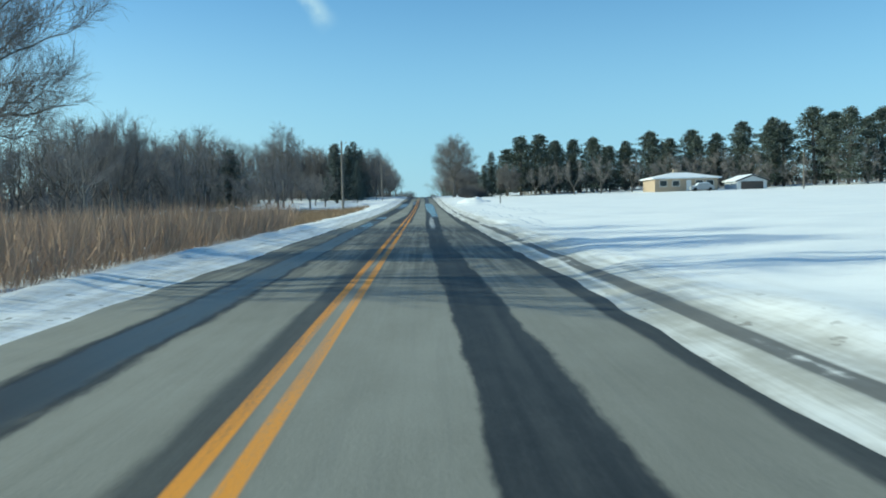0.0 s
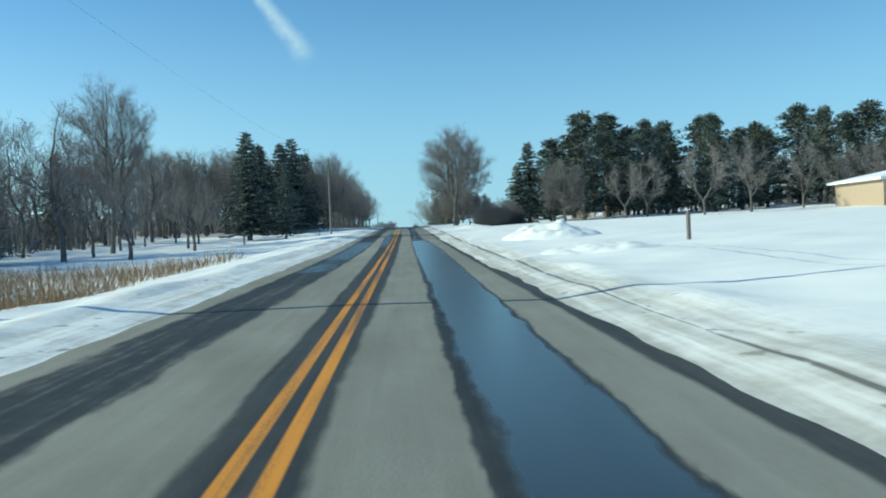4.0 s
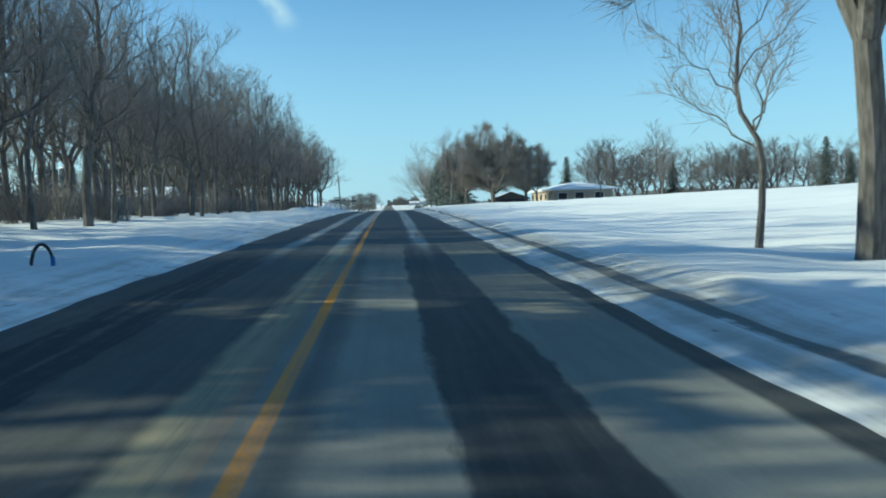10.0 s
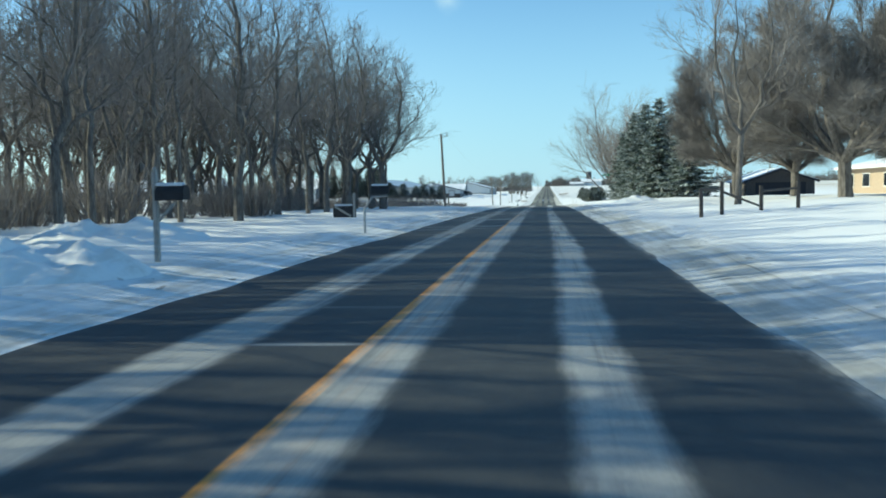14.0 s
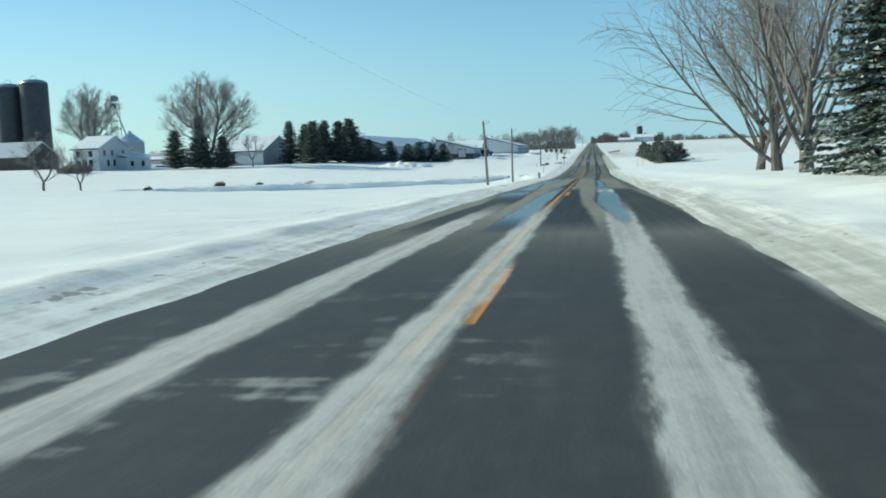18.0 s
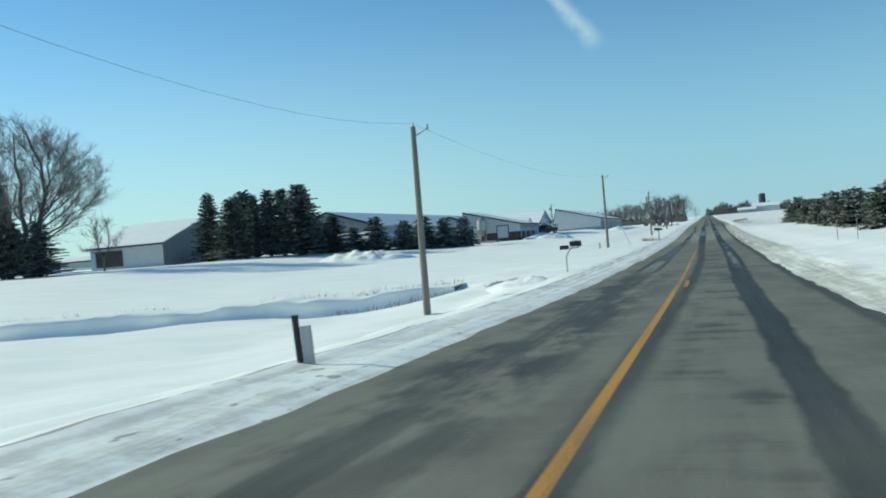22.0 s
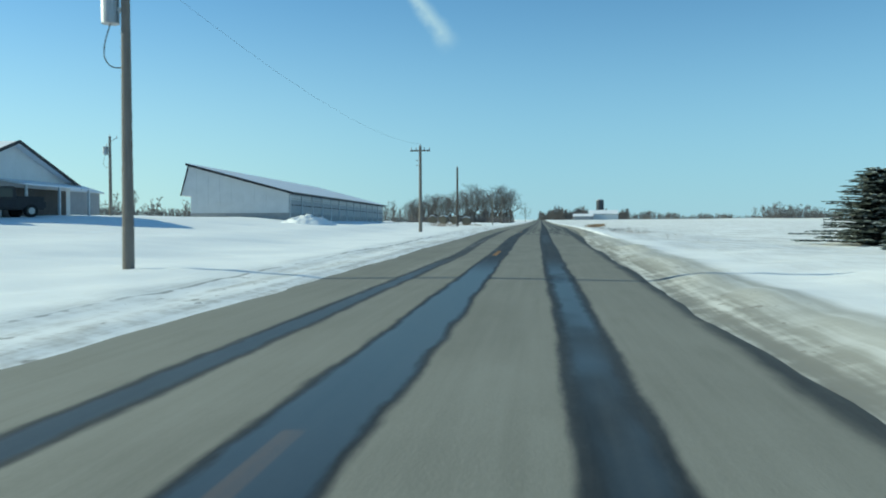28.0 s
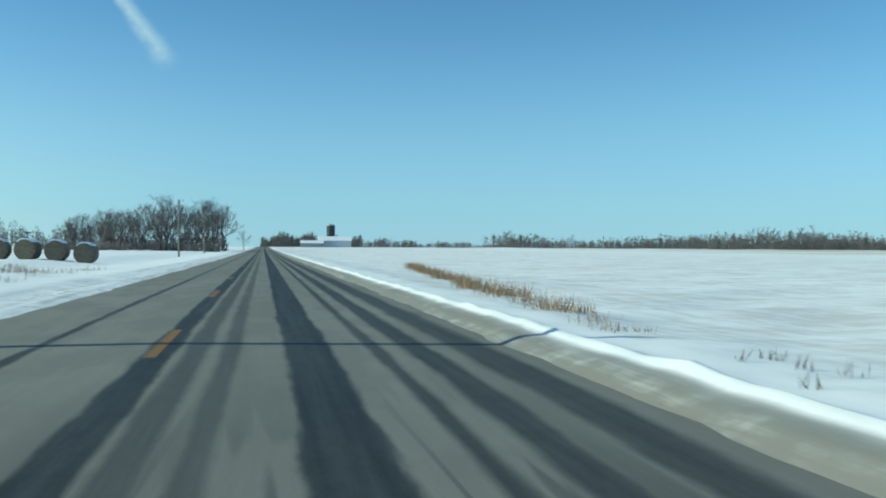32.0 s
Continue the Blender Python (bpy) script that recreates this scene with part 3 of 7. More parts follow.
def road_material(name, ya, yb):
    """Salt-whitened asphalt with wet tyre tracks, meltwater, packed snow strips and worn yellow lines, for one stretch of the road."""
    g = Graph(name)
    x, y, z = g.xyz()
    wob = g.noise(0.10, (0.0, 1, 0), 3) - 0.5           # slow wander along the road
    ragged = g.noise(2.0, (1.0, 0.28, 1), 6, 0.68) - 0.5   # ragged edges
    streak = g.noise(3.0, (2.2, 0.06, 1), 4, 0.6)          # drawn-out tyre streaks
    patch = g.noise(0.22, (1.2, 0.35, 1), 4, 0.55)
    blotch = g.noise(0.8, (1.6, 0.55, 1), 4, 0.6)
    bars = g.noise(0.9, (0.22, 1.5, 1), 4, 0.6)             # drifted bars across the lane
    grit = g.noise(38.0, detail=3)
    fleck = g.noise(5.0, (1.0, 0.5, 1), 5, 0.7)
    lane = streak * 0.6 + patch * 0.5
    layer = {"wet": None, "pool": None, "packed": None, "sand": None}

    def edge(stations):
        """A place across the road that follows stations along it, within this stretch."""
        return g.follow(y, stations, max(ya, -60.0), min(yb, 760.0))

    def track(stations, rag=0.26, soft=0.04, grow=0.0, wander=0.10):
        """What lies between two edges given as (station, left, right)."""
        left, right = edge([(p[0], p[1] - grow) for p in stations]), edge([(p[0], p[2] + grow) for p in stations])
        at = x + wob * wander
        return ((left - at).maxv(at - right) + ragged * rag).step(soft, -soft)

    def best(items):
        out = items[0]
        for i in items[1:]:
            out = out.maxv(i)
        return out

    def lay(kind, y0, y1, soft, make):
        """Adds what make() gives between two stations, if this stretch reaches them."""
        if y1 + soft < ya or y0 - soft > yb:
            return
        f = make()
        if y0 - soft > ya:
            f = f * y.step(y0 - soft, y0 + soft)
        if y1 + soft < yb:
            f = f * y.step(y1 + soft, y1 - soft)
        layer[kind] = f if layer[kind] is None else layer[kind].maxv(f)

    flecks = fleck.step(0.60, 0.48) * 0.5 + 0.5
    smear = (streak * 0.5 + fleck * 0.3 + blotch * 0.2)
    # wet tracks on the salted part
    lay("wet", -400, 238, 6, lambda: best([track(RIGHT_TRACK, 0.34), track(LEFT_TRACK, 0.42, 0.07) * (smear.step(0.62, 0.50) * 0.3 + 0.7), track(EDGE_TRACK, 0.2, 0.05) * 0.9]))
    lay("wet", -400, 46, 6, lambda: best([track(MID_TRACK, 0.2, 0.08) * 0.8, streak.step(0.5, 0.62) * 0.12]))
    lay("wet", 14, 44, 5, lambda: smear.step(0.60, 0.44) * 0.5 + 0.15)
    lay("wet", 46, 172, 4, lambda: track(MID_TRACK, 0.22, 0.05) * 0.95)
    lay("wet", 172, 238, 6, lambda: best([track([(172, -0.66, -0.50), (238, -0.66, -0.50)], 0.12) * 0.8, track([(172, 0.2, 0.42), (238, 0.2, 0.42)], 0.2, 0.10) * 0.5, (x + 1.15).absv().step(0.9, 0.2) * smear.step(0.46, 0.60) * 0.35]))
    # left lane darkened as a whole: tree shade painted in along with the wetness
    lay("wet", 206, 240, 6, lambda: x.step(0.2, -0.6) * 0.75)
    lay("wet", 236, 402, 7, lambda: fleck.step(0.9, 0.3) * 0.1 + 0.9)
    # melting stretch past the spruces
    lay("wet", 402, 430, 4, lambda: best([track([(400, -2.9, -1.5), (415, -2.55, -1.4), (430, -3.0, -1.7)], 0.2, 0.08) * 0.9, track([(400, -1.0, 0.0), (430, -0.9, 0.0)], 0.2), track([(400, 0.0, 1.4), (415, 0.02, 0.74), (430, 0.1, 0.5)], 0.2, 0.1),
                                          track([(400, 1.9, 3.4), (415, 1.15, 3.2), (430, 1.3, 2.9)], 0.3, 0.08) * 0.9]))
    lay("wet", 428, 476, 5, lambda: best([track(LEFT_TRACK, 0.22, 0.05, 0.05), track(MID_TRACK, 0.3, 0.05) * 0.95, track(RIGHT_TRACK, 0.34, 0.05), track(EDGE_TRACK, 0.3, 0.1) * 0.6, (blotch * 0.6 + bars * 0.4).step(0.60, 0.68) * 0.5 * x.step(-0.3, 0.4)]))
    lay("wet", 474, 560, 6, lambda: best([track(LEFT_TRACK, 0.30, 0.10) * (smear.step(0.40, 0.56) * 0.6 + 0.25), track(MID_TRACK, 0.24, 0.12) * 0.8, track(RIGHT_TRACK, 0.34, 0.06) * 0.95, track(EDGE_TRACK, 0.3, 0.1) * 0.7,
                                         x.step(-0.4, -1.2) * x.step(-3.0, -2.4) * blotch.step(0.42, 0.60) * y.step(520, 500) * 0.8, track([(474, 0.4, 1.5), (560, 0.4, 1.5)], 0.4, 0.25) * (bars * 0.6 + blotch * 0.4).step(0.50, 0.60) * y.step(545, 520) * 0.6]))
    lay("wet", 508, 526, 3, lambda: best([track([(500, -2.38, -2.22), (530, -2.38, -2.22)], 0.15, 0.04), track([(500, -1.42, -1.30), (530, -1.42, -1.30)], 0.15, 0.04)]))
    # three clean tracks, then the sweeping marks of turning wheels
    lay("wet", 558, 2600, 5, lambda: best([track(LEFT_TRACK, 0.24, 0.05) * 0.9, track(MID_TRACK, 0.22, 0.05), track(RIGHT_TRACK, 0.24, 0.05), track(EDGE_TRACK, 0.3, 0.12) * 0.9]))
    lay("wet", 650, 680, 5, lambda: best([g.noise(0.62, (1.9, 0.12, 1), 2, 0.4, distort=2.4).step(0.50, 0.56), g.noise(1.3, (1.8, 0.10, 1), 2, 0.4, distort=2.0).step(0.56, 0.62) * 0.8]) * x.step(-0.6, 0.2) * x.step(4.2, 3.4) * 0.75)
    lay("wet", 668, 2600, 8, lambda: best([track([(660, 0.32, 0.62), (760, 0.36, 0.60)], 0.16, 0.06) * 0.7, track([(660, 0.75, 1.0), (760, 0.82, 0.98)], 0.16, 0.06) * 0.6, track([(660, 2.3, 2.5), (682, 2.6, 2.78), (760, 2.6, 2.75)], 0.16, 0.06) * 0.85,
                                          track([(660, 2.7, 2.95), (682, 3.05, 3.42), (760, 3.0, 3.3)], 0.2, 0.08) * 0.9, track([(660, 3.3, 3.75), (682, 3.72, 4.25), (760, 3.6, 4.0)], 0.3, 0.12) * 0.85]))
    # standing meltwater in the tracks
    lay("pool", -400, 36, 6, lambda: track(LEFT_TRACK, 0.3, 0.05, -0.12) * 0.55)
    lay("pool", 44, 70, 4, lambda: track(LEFT_TRACK, 0.5, 0.05, -0.1) * patch.step(0.46, 0.54))
    lay("pool", 64, 112, 6, lambda: track([(60, 1.55, 2.1), (75, 1.62, 2.2), (94, 1.4, 2.35), (115, 1.3, 2.5)], 0.4, 0.06))
    lay("pool", 110, 148, 5, lambda: best([track(RIGHT_TRACK, 0.4, 0.05, -0.04), track(LEFT_TRACK, 0.5, 0.08, -0.1) * patch.step(0.36, 0.50) * 0.85]))
    lay("pool", 136, 166, 6, lambda: track([(130, -0.7, -0.2), (150, -0.8, -0.25), (170, -0.85, -0.3)], 0.4, 0.08) * 0.7)
    lay("pool", 176, 212, 5, lambda: track(RIGHT_TRACK, 0.3, 0.08, -0.1) * blotch.step(0.46, 0.56) * 0.7)
    lay("pool", 404, 434, 4, lambda: best([track([(400, -1.0, -0.3), (418, -1.08, -0.32), (434, -0.7, -0.35)], 0.4, 0.05), track([(400, 1.3, 1.9), (416, 1.24, 2.02), (422, 1.32, 2.08), (426, 1.5, 1.8), (430, 1.3, 1.9)], 0.4, 0.05)]))
    lay("pool", 420, 470, 5, lambda: track(LEFT_TRACK, 0.35, 0.05, -0.04))
    lay("pool", 432, 456, 4, lambda: track(RIGHT_TRACK, 0.6, 0.05, -0.05) * (bars * 0.35 + blotch * 0.65).step(0.40, 0.52))
    lay("pool", 524, 552, 5, lambda: best([track(LEFT_TRACK, 0.3, 0.05, -0.12) * 0.7, track(RIGHT_TRACK, 0.5, 0.06, -0.2) * patch.step(0.44, 0.54) * y.step(532, 538) * 0.6]))
    lay("pool", 588, 616, 5, lambda: best([track(MID_TRACK, 0.3, 0.05, -0.08) * 0.75, track(RIGHT_TRACK, 0.3, 0.08, -0.12) * patch.step(0.40, 0.52) * 0.7, track(LEFT_TRACK, 0.3, 0.05, -0.1) * 0.6]))
    lay("pool", 634, 650, 4, lambda: track(RIGHT_TRACK, 0.3, 0.08, -0.12) * 0.22)
    # packed snow strips between the tracks, broken where drifts blew across
    drifted = (streak * 0.6 + patch * 0.3 + bars * 0.2).step(0.36, 0.62)
    lay("packed", 236, 412, 6, lambda: best([track(LEFT_STRIP, 0.4, 0.10) * 0.62, track(MID_STRIP, 0.34, 0.09) * 0.62, track(RIGHT_STRIP, 0.34, 0.10) * 0.62]) * (drifted * 0.7 + 0.3) * (y.step(352, 340).maxv(y.step(386, 392)).maxv((bars * 0.6 + blotch * 0.4).step(0.44, 0.56)) * 0.75 + 0.25))
    lay("packed", 345, 392, 6, lambda: (bars * 0.55 + blotch * 0.45).step(0.53, 0.60) * (x + 1.0).absv().step(2.0, 1.2) * 0.5)
    lay("packed", 300, 345, 6, lambda: g.noise(0.5, (0.16, 1.7, 1), 3, 0.5, distort=0.8).step(0.62, 0.68) * x.step(0.2, -0.4) * 0.5)
    lay("packed", 384, 410, 4, lambda: best([track(LEFT_STRIP, 0.4, 0.08), track(MID_STRIP, 0.34, 0.07), track(RIGHT_STRIP, 0.5, 0.06)]) * (smear.step(0.66, 0.42) * 0.45 + 0.5))
    lay("packed", 422, 430, 1.5, lambda: track([(420, 1.5, 1.65), (424, 1.36, 2.0), (428, 1.34, 2.08), (431, 1.5, 1.8)], 0.5, 0.04))
    lay("packed", 236, 402, 7, lambda: x.step(3.15, 3.5) * (blotch * 0.5 + ragged).step(0.1, 0.4) * 0.8)
    lay("packed", 40, 64, 4, lambda: track([(40, 1.34, 1.55), (52, 1.36, 1.62), (64, 1.5, 1.6)], 0.3, 0.06) * (smear.step(0.36, 0.54) * 0.7))
    lay("packed", 150, 172, 4, lambda: track([(150, 1.42, 1.70), (172, 1.45, 1.72)], 0.3, 0.10) * smear.step(0.44, 0.62) * 0.45)
    lay("packed", 126, 146, 3, lambda: track([(126, 2.5, 2.7), (146, 2.45, 2.75)], 0.5, 0.06) * smear.step(0.46, 0.60) * 0.45)
    lay("packed", 508, 576, 4, lambda: best([track([(500, -2.1, -1.5), (524, -2.05, -1.55), (576, -1.5, -1.25)], 0.3, 0.08) * y.step(522, 518).maxv(y.step(562, 566)), track([(500, 1.78, 2.04), (535, 1.85, 2.1), (576, 1.8, 1.9)], 0.3, 0.08) * y.step(532, 526)]) * (smear.step(0.34, 0.60) * 0.35))
    lay("packed", 608, 640, 4, lambda: track([(600, -1.9, -1.5), (640, -1.6, -1.3)], 0.4, 0.1) * fleck.step(0.50, 0.60) * 0.25)
    lay("sand", 172, 240, 6, lambda: track([(172, -0.5, -0.03), (200, -0.55, -0.14), (240, -0.5, -0.16)], 0.22, 0.08) * (streak * 0.6 + blotch * 0.5).step(0.30, 0.58) * 0.9)

    salt = g.mix((0.205, 0.202, 0.172), (0.315, 0.312, 0.272), (streak * 0.18 + patch * 0.4 + blotch * 0.27 + grit * 0.15).step(0.34, 0.66))
    if yb > 455 and ya < 575:
        salt = g.mix(salt, (0.135, 0.135, 0.118), y.step(455, 480) * y.step(578, 555) * ((blotch * 0.5 + bars * 0.2 + patch * 0.3).step(0.36, 0.60) * 0.65 + 0.3))
    if yb > 600:
        salt = g.mix(salt, (0.17, 0.168, 0.148), y.step(585, 625) * (blotch.step(0.4, 0.62) * 0.4 + 0.35))
    wet_col = g.mix((0.026, 0.029, 0.031), (0.066, 0.069, 0.068), (streak * 0.5 + grit * 0.25 + fleck * 0.25).step(0.35, 0.68))
    if yb > 236 and ya < 402:
        wet_col = g.mix(wet_col, (0.066, 0.069, 0.072), y.step(229, 243) * y.step(409, 395) * 0.8)
    # yellow lines: two solid at first, later one solid and one dashed, at the end dashed alone
    def line(c, w=0.11):
        return (x - c).absv().step(w / 2 + 0.02, w / 2 - 0.01)
    dash = None
    for d0, d1 in DASHES:
        if d1 > ya and d0 < yb:
            f = (y - (d0 + d1) / 2).absv().step((d1 - d0) / 2 + 0.05, (d1 - d0) / 2 - 0.05)
            dash = f if dash is None else dash.maxv(f)
    if dash is None:
        dash = x * 0.0
    if yb < 408:
        yellow = (line(-0.12) * (y.step(180, 168).maxv(y.step(266, 284)) * 0.85 + 0.15)).maxv(line(0.12) * (y.step(284, 266) * 0.8 + 0.2)) * (y.step(352, 330) * 0.7 + 0.3)
    elif yb < 567:
        yellow = (line(-0.12) * y.step(538, 537)).maxv(line(0.12) * y.step(385, 383).maxv(dash)) * (y.step(384, 393) * 0.7 + 0.3)
    else:
        yellow = line(0.0, 0.14) * dash
    worn = (streak * 0.5 + grit * 0.3 + patch * 0.3).step(0.70, 0.45) * (y.step(560, 552) * 0.65 + 0.35)
    col = g.mix(salt, wet_col, layer["wet"])
    paint = g.mix((0.78, 0.32, 0.045), (0.55, 0.27, 0.06), y.step(420, 440))
    col = g.mix(col, paint, yellow * (worn * 0.8 + 0.15))
    rough = g.mixf(0.9, 0.66, layer["wet"])
    h, spec = grit * 0.6, 0.2
    if layer["sand"] is not None:
        col = g.mix(col, (0.36, 0.31, 0.20), layer["sand"])
    if layer["packed"] is not None:
        col = g.mix(col, (0.66, 0.655, 0.615), layer["packed"] * (grit * 0.5 + 0.65).minv(1.0))
        h = h + layer["packed"] * 1.2
    if layer["pool"] is not None:
        pool = layer["pool"] * layer["wet"]
        col = g.mix(col, (0.040, 0.048, 0.053), pool * 0.85)
        rough = g.mixf(rough, 0.22, pool)
        h, spec = h * (pool * -1.0 + 1.0), g.mixf(0.18, 0.34, pool)
    g.bump(h, 0.35, 0.012)
    return g.done(col, rough, 0.0, spec)


rx = np.concatenate([np.arange(-4.3, -3, 0.25), np.arange(-3, 3.1, 1.0), np.arange(3.25, 5.3, 0.25)])
ry = np.concatenate([np.arange(-320, 720, 2.0), np.arange(720, 1530, 9.0)])
BREAKS = (-320, 40, 112, 190, 258, 340, 392, 444, 500, 566, 644, 1600)
road = tagged(grid_object("road", rx, ry, lambda x, y: road_z(y) - 0.012 * np.abs(x), road_material("salted_asphalt", BREAKS[0], BREAKS[1])),
              "salt-whitened two-lane asphalt road with wet tyre tracks and yellow lines", "road", kind="structure")
for y0, y1 in zip(BREAKS[1:], BREAKS[2:]):
    road.data.materials.append(road_material("salted_asphalt", y0, y1))
middle = np.repeat((ry[1:] + ry[:-1]) / 2, len(rx) - 1)
road.data.polygons.foreach_set("material_index", np.clip(np.searchsorted(BREAKS, middle) - 1, 0, len(BREAKS) - 2).astype(np.int32))

# ---- trees and plants ----
class Tubes:
    """Collects tapered tubes and blades into one mesh."""
    def __init__(self):
        self.v, self.f = [], []

    def tube(self, pts, radii, sides=5):
        n0 = len(self.v)
        for i, p in enumerate(pts):
            d = (pts[min(i + 1, len(pts) - 1)] - pts[max(i - 1, 0)]).normalized()
            a = d.cross(Vector((0.31, 0.95, 0.12))).normalized()
            b = d.cross(a)
            for k in range(sides):
                w = 2 * math.pi * k / sides
                self.v.append(p + (a * math.cos(w) + b * math.sin(w)) * radii[i])
        for i in range(len(pts) - 1):
            for k in range(sides):
                a0, a1 = n0 + i * sides + k, n0 + i * sides + (k + 1) % sides
                self.f.append((a0, a1, a1 + sides, a0 + sides))
        end = n0 + (len(pts) - 1) * sides
        self.f.append(tuple(range(end, end + sides)))

    def blade(self, p, d, side, length, width):
        n = len(self.v)
        tip = p + d * length
        m = p + d * (length * 0.45)
        self.v += [p, m + side * width, tip, m - side * width]
        self.f.append((n, n + 1, n + 2, n + 3))

    def mesh(self, name, mat):
        me = bpy.data.meshes.new(name)
        me.from_pydata(self.v, [], self.f)
        me.materials.append(mat)
        me.update()
        return me


def rand_dir(r):
    return Vector((r.gauss(0, 1), r.gauss(0, 1), r.gauss(0, 1))).normalized()


def limb(r, T, C, p, d, length, rad, level, spec):
    """One limb with all it carries; levels 0 and 1 go to the trunk mesh, the finer ones to the crown mesh."""
    n = spec["segs"][level]
    pts, radii, dirs = [p], [rad], [d]
    for i in range(n):
        d = (d + rand_dir(r) * spec["bend"][level] + Vector((0, 0, spec["up"][level]))).normalized()
        p = p + d * (length / n)
        pts.append(p)
        dirs.append(d)
        radii.append(max(spec["thin"], rad * (1 - (i + 1) / n * spec["taper"][level])))
    (T if level < 2 else C).tube(pts, radii, (8, 5, 4, 3, 3)[level])
    if level + 1 >= len(spec["kids"]):
        return
    kids = spec["kids"][level]
    kids = max(2, int(kids * (0.8 + 0.4 * r.random())))
    for k in range(kids):
        u = spec["from"][level] + (1 - spec["from"][level]) * ((k + 0.6 * r.random()) / kids)
        i = min(n - 1, int(u * n))
        base = pts[i].lerp(pts[i + 1], u * n - i)
        axis = dirs[min(i + 1, n)]
        turn = r.random() * 6.283 if level else (k * 2.4 + r.random() * 0.8)
        side = axis.orthogonal().normalized()
        side.rotate(Matrix.Rotation(turn, 3, axis))
        ang = radians(spec["angle"][level] * (0.75 + 0.5 * r.random()))
        nd = (axis * math.cos(ang) + side * math.sin(ang)).normalized()
        ll = length * spec["ratio"][level] * (1.1 - spec["fade"][level] * u) * (0.75 + 0.5 * r.random())
        lr = max(spec["thin"], radii[i] * spec["rad"][level] * (0.8 + 0.4 * r.random()))
        limb(r, T, C, base, nd, ll, lr, level + 1, spec)


ELM = dict(segs=(9, 7, 5, 4, 3), bend=(0.05, 0.13, 0.17, 0.2, 0.25), up=(0.02, 0.06, 0.02, -0.01, -0.04), taper=(0.75, 0.8, 0.85, 0.85, 0.7), thin=0.011,
           kids=(21, 12, 9, 7), **{"from": (0.22, 0.2, 0.15, 0.1)}, angle=(48, 42, 42, 42), ratio=(0.72, 0.52, 0.48, 0.5), fade=(0.55, 0.55, 0.5, 0.4), rad=(0.36, 0.5, 0.5, 0.6))
WILLOW = dict(ELM, kids=(16, 12, 11, 8), angle=(34, 30, 34, 35), ratio=(1.9, 0.5, 0.5, 0.7), fade=(0.3, 0.4, 0.4, 0.3), **{"from": (0.1, 0.3, 0.2, 0.1)}, up=(0.0, 0.05, 0.0, -0.06, -0.15), rad=(0.42, 0.5, 0.5, 0.6))


def bare_tree(seed, spec, height, rad, name, label, bark=None, twig=None, lean=0.03, category="tree"):
    r = random.Random(seed)
    T, C = Tubes(), Tubes()
    d = Vector((r.gauss(0, lean), r.gauss(0, lean), 1)).normalized()
    limb(r, T, C, Vector((0, 0, -0.3)), d, height, rad, 0, spec)
    root = tagged(new(name), label, category)
    new("trunk", T.mesh("trunk", bark or BARK)).parent = root
    new("crown", C.mesh("crown", twig or TWIG)).parent = root
    top = max(v.z for v in C.v + T.v)
    root["top"] = top
    return root


